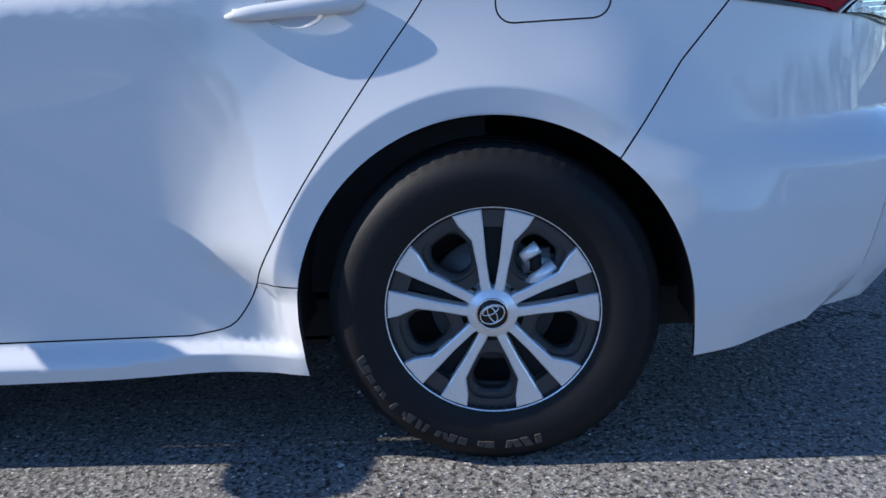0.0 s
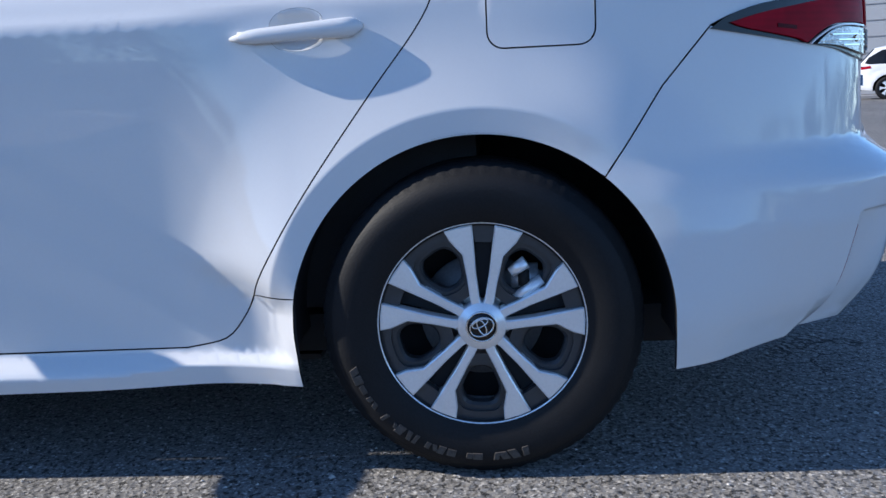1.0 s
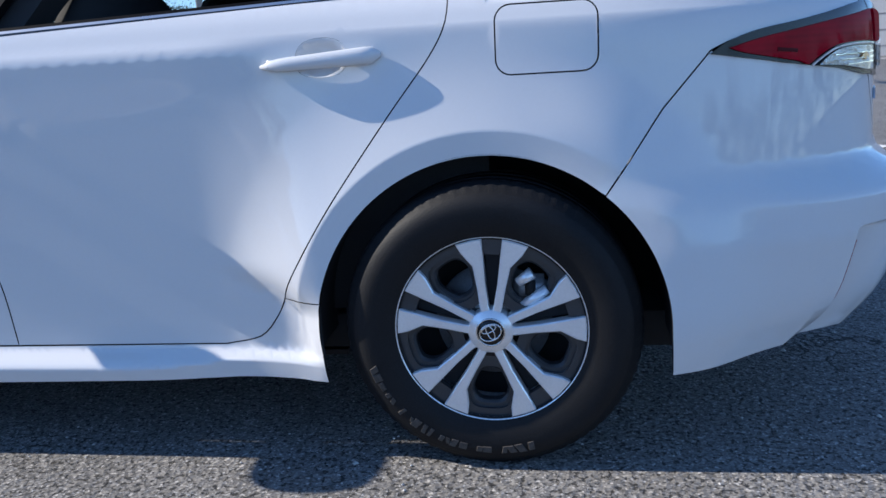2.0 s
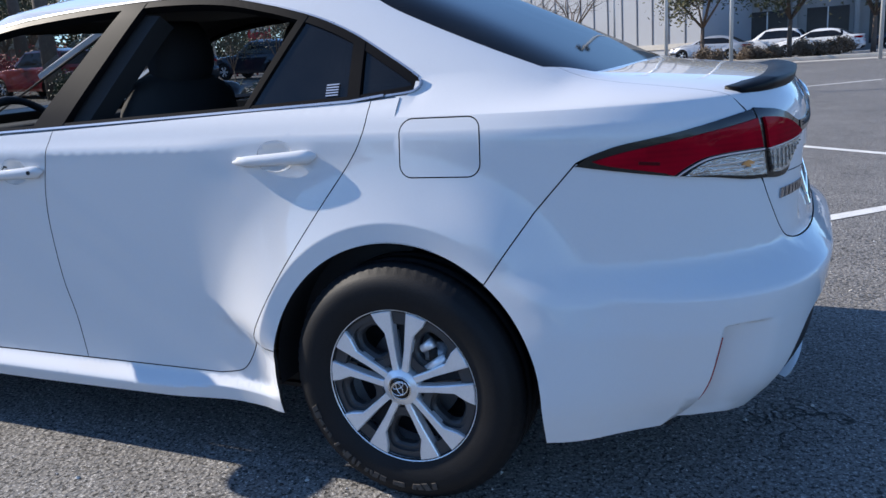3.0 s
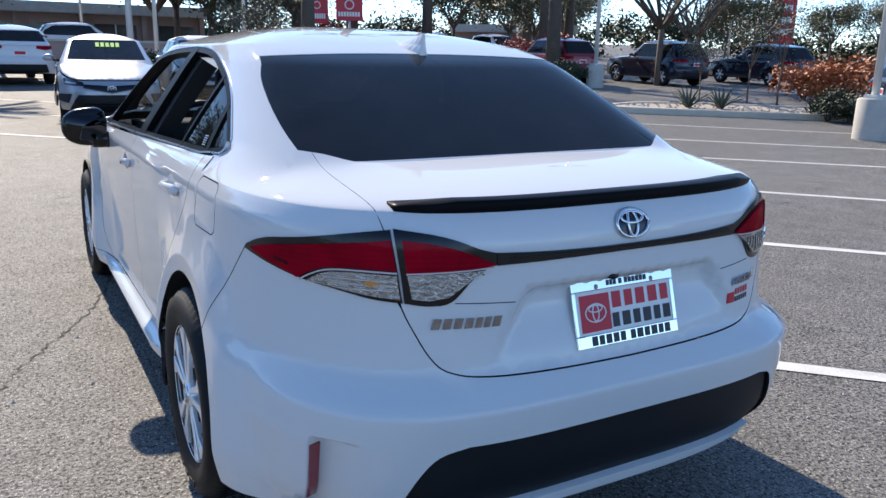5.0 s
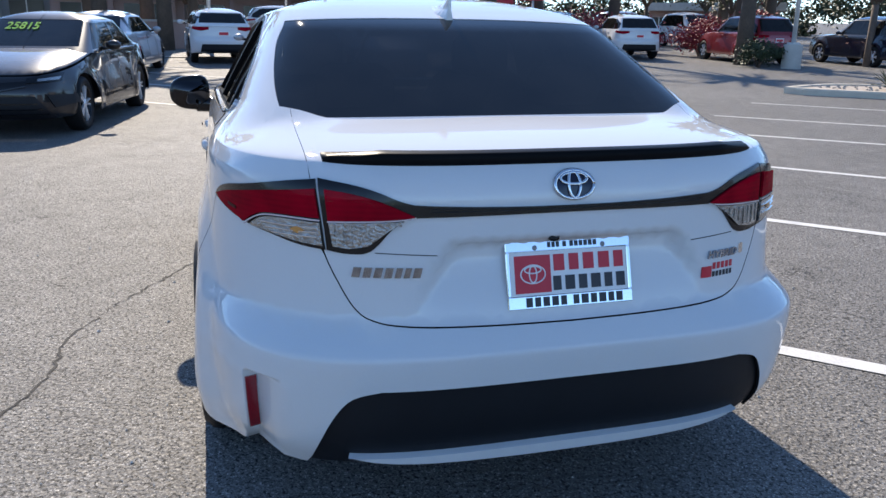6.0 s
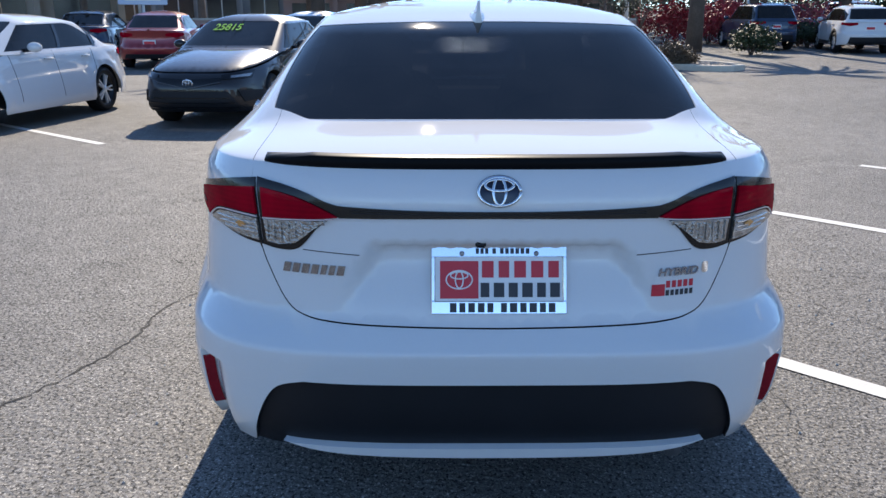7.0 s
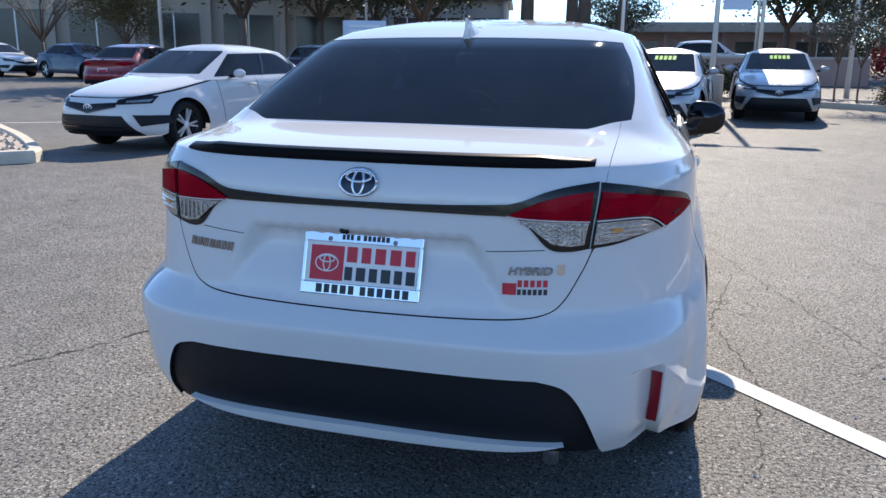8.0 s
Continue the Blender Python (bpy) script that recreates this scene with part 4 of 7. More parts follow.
def build_tail(car, S):
    """Boot lid, lamps, bar, badges, plate and spoiler."""
    low = S.low

    def T(pts):
        return [(S.q_tail(y, z), z) for y, z in pts]

    half_edge = LID_EDGE
    edge = T(half_edge + [(-y, z) for y, z in reversed(half_edge[:-1])])
    lid = skin("boot_lid", edge + T(line((0.578, 0.959), (-0.578, 0.959))), low, WHITE, car, grid=0.022, rim_mat=GAP, label="white boot lid with plate recess")
    # the lid's top and the shoulders beside it
    def qseam(v):
        # q of the seam between lid and shoulder at v of the deck
        lo, hi = 0.3, 1.3
        for _ in range(30):
            m = (lo + hi) / 2
            if abs(S.deck(-m, v).y) < 0.578:
                lo = m
            else:
                hi = m
        return lo

    vs = [i / 16 for i in range(17)]
    seam = [(-qseam(v), v) for v in vs]
    top_poly = seam + line(seam[-1], (-seam[-1][0], 1.0)) + [(-q, v) for q, v in reversed(seam)] + line((-seam[0][0], 0.0), seam[0])
    skin("boot_top", top_poly, S.deck, WHITE, lid, grid=0.022, gridy=0.03, rim_mat=GAP, gap=0.002)
    for side in (-1, 1):
        sm = [(-side * q, v) if side > 0 else (q, v) for q, v in seam]
        pl = sm + line(sm[-1], (side * 1.4, 1.0)) + line((side * 1.4, 1.0), (side * 1.4, 0.0)) + line((side * 1.4, 0.0), sm[0])
        skin("shoulder", pl, S.deck, WHITE, car, grid=0.022, gridy=0.03, gap=0.0, rim_mat=GAP)
    # bonnet
    q0 = abs(S.q_side(-2.13, 0.93))
    qs = line((q0, 0.0), (7.05, 0.0), gap=0.15)
    bon = [(q, 0.0) for q, _ in qs] + line((7.05, 0.0), (7.05, 1.0), gap=0.1) + [(q, 1.0) for q, _ in reversed(qs)] + line((q0, 1.0), (q0, 0.0), gap=0.1)
    for side in (-1, 1):
        skin("bonnet_half", [(side * q, v) for q, v in bon], S.deck, WHITE, car, grid=0.16, gridy=0.1, gap=0.0)
    for side in (-1, 1):
        pl = [(side * a, b) for a, b in line((abs(S.q_side(-3.2, 0.2)), 0.2), (7.05, 0.2), gap=0.1) + line((7.05, 0.2), (7.05, 0.74), gap=0.1) + line((7.05, 0.74), (abs(S.q_side(-3.2, 0.74)), 0.74), gap=0.1) + line((abs(S.q_side(-3.2, 0.74)), 0.74), (abs(S.q_side(-3.3, 0.55)), 0.55), (abs(S.q_side(-3.2, 0.2)), 0.2), gap=0.1)]
        skin("nose_half", pl, low, WHITE, car, grid=0.16, gap=0.0)
    # lamps
    for side in (-1, 1):
        def P(pts):
            return [(S.q_side(x, z, side) if kind == "s" else S.q_tail(side * x, z), z) for kind, x, z in pts]

        def run(pts):
            return curve(*P(pts), gap=0.012)

        up = run([("s", 0.432, 0.838), ("s", 0.47, 0.862), ("s", 0.53, 0.880), ("t", 0.700, 0.898), ("t", 0.63, 0.916), ("t", 0.562, 0.926)])
        dn = run([("t", 0.548, 0.772), ("t", 0.60, 0.778), ("t", 0.66, 0.793), ("s", 0.62, 0.806), ("s", 0.52, 0.823), ("s", 0.432, 0.838)])
        lamp = skin("tail_lamp", up + line(up[-1], dn[0]) + dn, low, BLACK_GLOSS, car, lift=0.004, depth=0.02, gap=0.001, label="wrap-round tail lamp with red and clear lenses")
        red_dn = run([("t", 0.557, 0.842), ("t", 0.63, 0.843), ("t", 0.672, 0.838), ("t", 0.697, 0.822), ("t", 0.712, 0.806), ("s", 0.61, 0.813), ("s", 0.50, 0.836), ("s", 0.468, 0.848)])
        red_up = run([("s", 0.468, 0.848), ("s", 0.53, 0.864), ("s", 0.61, 0.878), ("t", 0.66, 0.892), ("t", 0.564, 0.906)])
        skin("red_lens", red_up + line(red_up[-1], red_dn[0]) + red_dn, low, RED_LENS, lamp, lift=0.010, depth=0.008, gap=0.001, label="glossy red lens")
        cl = run([("t", 0.556, 0.834), ("t", 0.63, 0.836), ("t", 0.668, 0.831), ("t", 0.69, 0.816), ("t", 0.70, 0.803)]) + run([("t", 0.70, 0.803), ("t", 0.66, 0.798), ("t", 0.60, 0.786), ("t", 0.551, 0.781)])
        gd = run([("t", 0.556, 0.840), ("t", 0.63, 0.8415), ("t", 0.67, 0.8365), ("t", 0.695, 0.820), ("t", 0.708, 0.806)])
        skin("light_guide", gd + [(q, z - 0.0035) for q, z in reversed(gd)], low, GUIDE, lamp, lift=0.0115, depth=0.004, gap=0.0, label="thin pale light guide")
        for i in range(3):
            ya, yb, zr = 0.562, 0.675 - 0.012 * i, 0.822 - 0.010 * i
            skin("lens_rib", T(line((side * ya, zr), (side * yb, zr - 0.001), (side * yb, zr - 0.003), (side * ya, zr - 0.002), (side * ya, zr))), low, CHROME, lamp, lift=0.0125, depth=0.004, gap=0.0, grid=0.05)
        skin("clear_lens", cl + line(cl[-1], cl[0]), low, CLEAR_LENS, lamp, lift=0.010, depth=0.008, gap=0.0012, label="clear ribbed lens with amber bulb")
        dark_ = P([("s", 0.56, 0.836), ("s", 0.60, 0.831), ("s", 0.60, 0.838), ("s", 0.56, 0.843)])
        skin("lens_mark", line(*dark_, dark_[0]), low, RED_DARK, lamp, lift=0.0115, depth=0.002, gap=0.0, grid=0.05, label="dark window in the red lens")
        amb = P([("t", 0.60, 0.806), ("t", 0.615, 0.814), ("t", 0.60, 0.822), ("t", 0.585, 0.814)])
        skin("amber_bulb", amb, low, AMBER, lamp, lift=0.0125, depth=0.003, gap=0.0)
        up = run([("t", 0.558, 0.928), ("t", 0.49, 0.918), ("t", 0.44, 0.905), ("t", 0.39, 0.885), ("t", 0.34, 0.873)])
        dn = run([("t", 0.34, 0.852), ("t", 0.375, 0.847), ("t", 0.41, 0.822), ("t", 0.455, 0.774), ("t", 0.50, 0.766), ("t", 0.546, 0.772)])
        inner = skin("lid_lamp", up + line(up[-1], dn[0]) + dn + line(dn[-1], up[0]), low, BLACK_GLOSS, car, lift=0.004, depth=0.02, gap=0.001, label="inner tail lamp in the boot lid")
        r_up = run([("t", 0.545, 0.906), ("t", 0.49, 0.899), ("t", 0.43, 0.883), ("t", 0.362, 0.853)])
        r_dn = run([("t", 0.362, 0.850), ("t", 0.42, 0.844), ("t", 0.54, 0.838)])
        skin("red_lens", r_up + r_dn + line(r_dn[-1], r_up[0]), low, RED_LENS, inner, lift=0.010, depth=0.008, gap=0.0008, label="ribbed red lens")
        c1 = P([("t", 0.539, 0.835), ("t", 0.385, 0.842), ("t", 0.415, 0.822), ("t", 0.46, 0.786), ("t", 0.50, 0.779), ("t", 0.532, 0.783)])
        skin("clear_lens", line(*c1, c1[0]), low, CLEAR_LENS, inner, lift=0.010, depth=0.008, gap=0.0008, label="clear ribbed reversing lens")
        gd = run([("t", 0.54, 0.8385), ("t", 0.42, 0.8445), ("t", 0.37, 0.849)])
        skin("light_guide", gd + [(q, z - 0.003) for q, z in reversed(gd)], low, GUIDE, inner, lift=0.0115, depth=0.004, gap=0.0)
        for i in range(9):
            yy = 0.53 - 0.017 * i
            zt_, zb_ = 0.832, 0.788 + max(0, 0.48 - yy) * 0.55
            skin("lens_rib", T(line((side * yy, zb_), (side * yy, zt_), (side * (yy - 0.004), zt_), (side * (yy - 0.004), zb_), (side * yy, zb_))), low, CLEAR_LENS, inner, lift=0.0125, depth=0.004, gap=0.0, grid=0.05)
    bar = curve((-0.36, 0.878), (-0.2, 0.872), (0.0, 0.869), (0.2, 0.872), (0.36, 0.878)) + curve((0.36, 0.848), (0.2, 0.850), (0.0, 0.851), (-0.2, 0.850), (-0.36, 0.848))
    skin("trim_bar", T(bar + [bar[0]]), low, BLACK_GLOSS, lid, lift=0.006, depth=0.012, label="gloss black bar between the lamps")
    for za in (0.862, 0.868):
        ln = [(y, za + 0.0035 * abs(y)) for y in np.linspace(-0.33, 0.33, 30)]
        skin("bar_rib", T(ln + [(y, z - 0.0018) for y, z in reversed(ln)]), low, BLACK_TEX, lid, lift=0.0085, depth=0.003, gap=0.0, grid=0.1)
    # folds each side of the plate recess: their shade laid on in black
    for side in (-1, 1):
        ln = line((0.448 * side, 0.772), (0.315 * side, 0.766))
        skin("lid_crease", T(ln + [(y, z - 0.002) for y, z in reversed(ln)]), low, GAP, lid, lift=0.0007, depth=0.001, gap=0.0, grid=0.1)
    # badge
    badge = part("badge", lathe([(0.0, 0.0), (1.0, 0.0)], 40), CHROME, car, "dark oval badge with chrome rings")
    me = badge.data
    for v in me.vertices:
        zz = 0.913 + v.co.z * 0.030
        v.co = (low(0, zz).x + 0.004, v.co.x * 0.046, zz)
    me.materials[0] = BADGE_BLUE
    oval_badge(badge, (low(0, 0.913).x + 0.006, 0, 0.913), 0.047, 0.031, "X", 0.0042)
    for ob in badge.children:
        for v in ob.data.vertices:
            v.co.x += low(0, v.co.z).x - low(0, 0.913).x
    # script badges and dealer sticker
    def word(body, y, z, size, material, name, label, lift=0.004, depth=0.0025, parent=lid, shear=0.0, bold=0.0, squash=1.0):
        cu = bpy.data.curves.new(name, "FONT")
        cu.body, cu.size, cu.extrude, cu.shear, cu.offset = body, size, depth, shear, bold
        cu.align_x = "CENTER"
        tmp = bpy.data.objects.new(name, cu)
        scene.collection.objects.link(tmp)
        bpy.context.view_layer.update()
        me = bpy.data.meshes.new_from_object(tmp.evaluated_get(bpy.context.evaluated_depsgraph_get()))
        scene.collection.objects.unlink(tmp)
        bpy.data.objects.remove(tmp)
        for v in me.vertices:
            yy, zz = y + v.co.x * squash, z + v.co.y
            v.co = low(S.q_tail(yy, zz), zz) + Vector((lift + v.co.z, 0, 0))
        letters(me, name, material, parent, label)

    def bars(widths, y, z, size, material, name, label, lift=0.004, deep=0.003, shear=0.0):
        """Plain upright bars in place of lettering, one for each letter."""
        total = sum(widths) + 0.18 * size * (len(widths) - 1)
        at_ = y - total / 2
        for w in widths:
            g_ = 0.06 * w
            pl = [(at_ + g_, z), (at_ + w - g_, z), (at_ + w - g_ + shear * size, z + size), (at_ + g_ + shear * size, z + size)]
            skin(name, T(line(*pl, pl[0], gap=0.01)), low, material, lid, lift=lift, depth=deep, gap=0.0, grid=0.02, label=label)
            at_ += w + 0.18 * size

    bars([0.0185] * 4 + [0.015, 0.015, 0.019], -0.425, 0.716, 0.0225, BADGE_METAL, "model_badge", "plain chrome bar of the model badge", shear=0.25)
    word("HYBRID", 0.418, 0.713, 0.026, DARK_CHROME, "hybrid_badge", "chrome letters HYBRID", shear=0.2, squash=1.1, bold=0.0006)
    skin("hybrid_mark", T(rounded(0.478, 0.712, 0.494, 0.738, 0.005)), low, CHROME, lid, lift=0.003, depth=0.003, gap=0.0, label="small chrome mark")
    skin("sticker_square", T(line((0.356, 0.664), (0.388, 0.664), (0.388, 0.692), (0.356, 0.692), (0.356, 0.664))), low, PRINT_RED, lid, lift=0.001, depth=0.001, gap=0.0, label="red dealer sticker square")
    bars([0.0115] * 5, 0.4245, 0.683, 0.0165, PRINT_RED, "sticker_text", "red sticker bar", lift=0.001, deep=0.0005)
    bars([0.0095] * 6, 0.4245, 0.664, 0.0135, PRINT_DARK, "sticker_text", "dark sticker bar", lift=0.001, deep=0.0005)
    # number plate: a dealer card in a chrome frame, leaning with the recess
    tilt = math.degrees(math.atan2(0.042, 0.147))
    m = pose(0.8995, 0.003, 0.630, 0, -tilt, 0)
    holder = new("licence_plate")
    tagged(holder, "white dealer plate in a chrome frame")
    holder.parent = car
    holder.matrix_parent_inverse = Matrix()
    holder.matrix_basis = m
    card = part("card", block(-0.002, -0.150, 0.004, 0.001, 0.150, 0.150), PLATE_WHITE, holder, "white printed dealer card", smooth=False)
    fr = bmesh.new()
    for y0, z0, y1, z1 in ((-0.156, 0.0, 0.156, 0.030), (-0.156, 0.131, 0.156, 0.156), (-0.156, 0.030, -0.146, 0.131), (0.146, 0.030, 0.156, 0.131)):
        b2 = block(-0.003, y0, z0, 0.006, y1, z1, 0.002, 1)
        tmp = bpy.data.meshes.new("t")
        b2.to_mesh(tmp)
        b2.free()
        fr.from_mesh(tmp)
        bpy.data.meshes.remove(tmp)
    part("frame", fr, CHROME, holder, "chrome plate frame", smooth=False)
    part("red_square", block(0.001, -0.135, 0.036, 0.0022, -0.047, 0.122), PRINT_RED, holder, "red square with a white oval mark", smooth=False)
    for a, b, dz in ((0.030, 0.021, 0), (0.020, 0.008, 0.010), (0.009, 0.019, 0)):
        part("oval_mark", ring_tube((0.0026, -0.091, 0.079 + dz), a, b, "X", 0.0017), PLATE_WHITE, holder)

    def flat(widths, y, z, size, material, name, label, x=0.0018):
        total = sum(w + 0.14 * size for w in widths) - 0.14 * size
        at_ = y - total / 2
        for w in widths:
            if w > 0:
                part(name, block(x, at_ + 0.1 * w, z, x + 0.0008, at_ + 0.9 * w, z + size), material, holder, label, smooth=False)
            at_ += abs(w) + 0.14 * size

    flat([0.0335, 0.030, 0.0335, 0.0345, 0.030], 0.049, 0.084, 0.038, PRINT_RED, "plate_text", "red printed bar")
    flat([0.025, 0.030, 0.026, 0.030, 0.025, 0.028], 0.049, 0.039, 0.033, PRINT_DARK, "plate_text", "dark printed bar")
    flat([0.019, 0.017, 0.019, 0.019, 0.017, -0.008, 0.017, 0.021, 0.018, 0.021, 0.017, 0.019], 0.0, 0.0045, 0.0215, PRINT_DARK, "frame_text", "dark frame bar", 0.0068)
    flat([0.009] * 3 + [-0.004, 0.010, -0.004] + [0.010] * 6, 0.0, 0.1385, 0.0125, PRINT_DARK, "frame_text", "dark frame bar", 0.0068)
    for y in (-0.085, 0.085):
        b2 = lathe([(0.0, 0.0), (0.006, 0.0), (0.006, 0.004)], 12)
        for v in b2.verts:
            v.co = Vector((0.0065 - v.co.y, y + v.co.x, 0.139 + v.co.z))
        part("screw", b2, STEEL, holder)
    part("camera_eye", block(0.862, -0.052, 0.783, 0.885, -0.028, 0.797, 0.003), BLACK_GLOSS, lid, "small black reversing camera")
    # lip spoiler along the lid's rear edge
    bm = bmesh.new()
    rows = []
    N = 90
    for i in range(N + 1):
        y = -0.545 + 1.09 * i / N
        e = S.deck(S.q_tail(y, 0.957), 0.0)
        end = min(1.0, (1 - abs(y) / 0.545) * 4.5) ** 0.8
        h = 0.004 + 0.020 * end
        deep = 0.035 + 0.03 * end
        bx = e.x - 0.004
        zt_ = 0.972 + 0.028 * (1 - 0.3 * (y / 0.545) ** 2) if end > 0 else 0.975
        sec = [(bx - 0.002, 0.950), (bx + 0.008 * end, 0.953 + 0.3 * h), (bx + 0.012 * end, 0.957 + h), (bx + 0.004, 0.960 + h), (bx - 0.3 * deep, 0.967 + 0.85 * h), (bx - deep, 0.976 + 0.12 * h), (bx - deep, 0.960)]
        rows.append([bm.verts.new((x, y, z)) for x, z in sec])
    for a, b in zip(rows, rows[1:]):
        for k in range(len(a)):
            bm.faces.new((a[k], a[(k + 1) % len(a)], b[(k + 1) % len(a)], b[k]))
    bm.faces.new(rows[0])
    bm.faces.new(rows[-1])
    bmesh.ops.recalc_face_normals(bm, faces=bm.faces)
    part("spoiler", bm, SPOILER, lid, "black lip spoiler")


def build_cabin(car, S, belt):
    """Roof, pillars, glass, mirrors and the inside."""
    top = S.top

    def tp(pts, side):
        return [S.tq(x, z, side) for x, z in pts]

    # window outlines (the cabin side ends at the roof's edge)
    def side_open():
        a = line((0.03, 1.006), (-0.118, 0.990), (-1.13, 0.957), (-2.14, 0.928))
        b = curve((-2.14, 0.928), (-2.0, 1.055), (-1.82, 1.158), (-1.60, 1.245), (-1.40, 1.281), (-1.10, 1.297), (-0.80, 1.298), (-0.58, 1.281), (-0.40, 1.243), gap=0.03) + curve((-0.40, 1.243), (-0.27, 1.205), (-0.15, 1.155), (-0.03, 1.088), (0.025, 1.055), (0.050, 1.037), (0.057, 1.023), (0.048, 1.013), (0.03, 1.006), gap=0.012)
        return a + b

    def back(extra=0.0):
        a = [S.tr(y, z) for y, z in line((-0.585 - extra, 1.026 - extra), (0.585 + extra, 1.026 - extra), gap=0.03)]
        r = [S.tr(0.600 + extra, 1.045), S.tr(0.602 + extra, 1.09), S.tr(0.592 + extra, 1.15), S.tr(0.572 + extra, 1.21), S.tr(0.548 + extra, 1.25)]
        rq = r[-1][0]
        hi = []
        for i in range(61):
            u = 1 - 2 * i / 60
            qq = rq * u
            hi.append((qq, 0.892 + 0.041 * (1 - abs(u) ** 3) + extra * 0.6))
        return a + curve(*r, gap=0.03) + hi + [(-q, k) for q, k in reversed(curve(*r, gap=0.03))]

    qa = 2.395
    shell = line((-qa, -0.02), (0.0, -0.02), (qa, -0.02), gap=0.05)
    k0 = [(q, (0.99 - S.zb) / (S.zt - S.zb) if abs(q) < 0.8 else -0.02) for q, _ in shell]
    outer = k0 + line((qa, -0.02), (qa, 1.96), gap=0.05) + line((qa, 1.96), (-qa, 1.96), gap=0.05) + line((-qa, 1.96), (-qa, -0.02), gap=0.05)
    def half_screen(side, e=0.0):
        ys = [side * v for v in np.linspace(0.004 - e * 0.5, 0.60 + e, 16)]
        low_run = [S.tr(y, 0.985 - e, True) for y in ys]
        out_run = [S.tr(side * (y + e), z, True) for y, z in ((0.61, 1.05), (0.585, 1.13), (0.555, 1.20), (0.53, 1.255))]
        qe = abs(out_run[-1][0])
        up_run = [(side * (qe + (2.394 - qe) * i / 10), 0.93 + e) for i in range(11)]
        return low_run + out_run + up_run
    opens = [tp(side_open(), s) for s in (-1, 1)]
    ridge = [(float(q), k) for q in np.arange(-2.38, 2.39, 0.03) for k in (0.93, 0.965, 0.985, 1.0, 1.012, 1.03, 1.06, 1.10, 1.15)]
    hit = np.zeros(len(ridge), bool)
    for h in opens:
        hit |= within(ridge, shrink(h, -0.012))
    ridge = [c for c, k in zip(ridge, hit) if not k]
    roof = skin("roof", outer, top, WHITE, car, holes=[back(0.004)] + opens + [half_screen(-1), half_screen(1)], grid=0.04, gridy=0.05, gap=0.0, core=(-1.1, 0, 1.0), depth=0.02, extra=ridge, label="white roof and pillars")
    skin("roof_lining", outer, top, FABRIC, car, holes=[back(0.004)] + opens + [half_screen(-1), half_screen(1)], grid=0.1, gridy=0.1, gap=-0.002, core=(-1.1, 0, 1.0), lift=-0.022, depth=0.004, label="dark roof lining")
    skin("rear_window", back(0.0035), top, TINT, car, grid=0.03, gridy=0.04, core=(-1.1, 0, 1.0), lift=-0.002, depth=0.004, gap=0.0, label="dark tinted rear window")
    for side in (-1, 1):
        skin("windscreen", half_screen(side), top, CLEAR_GLASS, car, grid=0.08, core=(-1.1, 0, 1.0), lift=-0.002, depth=0.003, gap=0.0, label="clear windscreen glass")
    for side in (-1, 1):
        # frame: bright strip below, black round the glass
        fr_out = side_open()
        ins = shrink(fr_out, 0.018)
        bars = [
            ("b_pillar", [(-1.225, 0.957), (-1.10, 0.960), (-0.863, 1.297), (-0.943, 1.297)], SPOILER),
            ("pillar_trim", [(-0.135, 0.992), (-0.102, 0.994), (-0.112, 1.132), (-0.145, 1.150)], SPOILER),
            ("glass_divider", [(-0.452, 0.982), (-0.432, 0.982), (-0.292, 1.212), (-0.312, 1.220)], SPOILER),
        ]
        for nm, pts, mt in bars:
            skin(nm, tp(line(*pts, pts[0]), side), top, mt, car, core=(-1.1, 0, 0.9), lift=0.002, depth=0.02, gap=0.0, grid=0.05)
        fr_out = tidy(fr_out)
        band("window_frame", tp(fr_out + fr_out[:1], side), tp(ins + ins[:1], side), top, SPOILER, car, 0.001, 0.03, "black window surround")
        up2 = shrink(fr_out, -0.004)
        high = [k for k, p_ in enumerate(fr_out) if p_[1] > 1.04]
        band("window_trim", tp([(up2[k][0], min(up2[k][1], 1.3095)) for k in high], side), tp([fr_out[k] for k in high], side), top, SATIN, car, 0.0025, 0.004, "thin satin silver window trim")
        lo = [(x, z) for x, z in line((-0.03, 0.9975), (-0.118, 0.988), (-1.13, 0.955), (-2.14, 0.926))]
        skin("belt_trim", tp(lo + [(x, z + 0.0055) for x, z in reversed(lo)], side), top, SATIN, car, core=(-1.1, 0, 0.9), lift=0.017, depth=0.022, gap=0.0, grid=0.2, label="bright strip below the side windows")
        tip = curve((-0.03, 0.9985), (0.032, 1.0035), (0.052, 1.011), (0.0605, 1.024), (0.053, 1.039), gap=0.008)
        skin("belt_trim", tp(tip + list(reversed(shrink(tip + [(-0.03, 1.04)], 0.0045)[: len(tip)])), side), top, SATIN, car, core=(-1.1, 0, 0.9), lift=0.012, depth=0.015, gap=0.0, grid=0.2)
        skin("quarter_glass", tp(line((-0.10, 1.0), (-0.11, 1.125)) + curve((-0.11, 1.125), (-0.02, 1.072), (0.035, 1.035), (0.02, 1.012)) + [(-0.10, 1.0)], side), top, TINT, car, core=(-1.1, 0, 0.9), lift=-0.004, depth=0.004, grid=0.08, label="dark fixed quarter glass")
        skin("fixed_glass", tp(line((-0.435, 0.985), (-0.135, 0.995), (-0.145, 1.150), (-0.25, 1.20), (-0.30, 1.215), (-0.435, 0.985)), side), top, TINT, car, core=(-1.1, 0, 0.9), lift=-0.004, depth=0.004, grid=0.08, label="dark rear door corner glass")
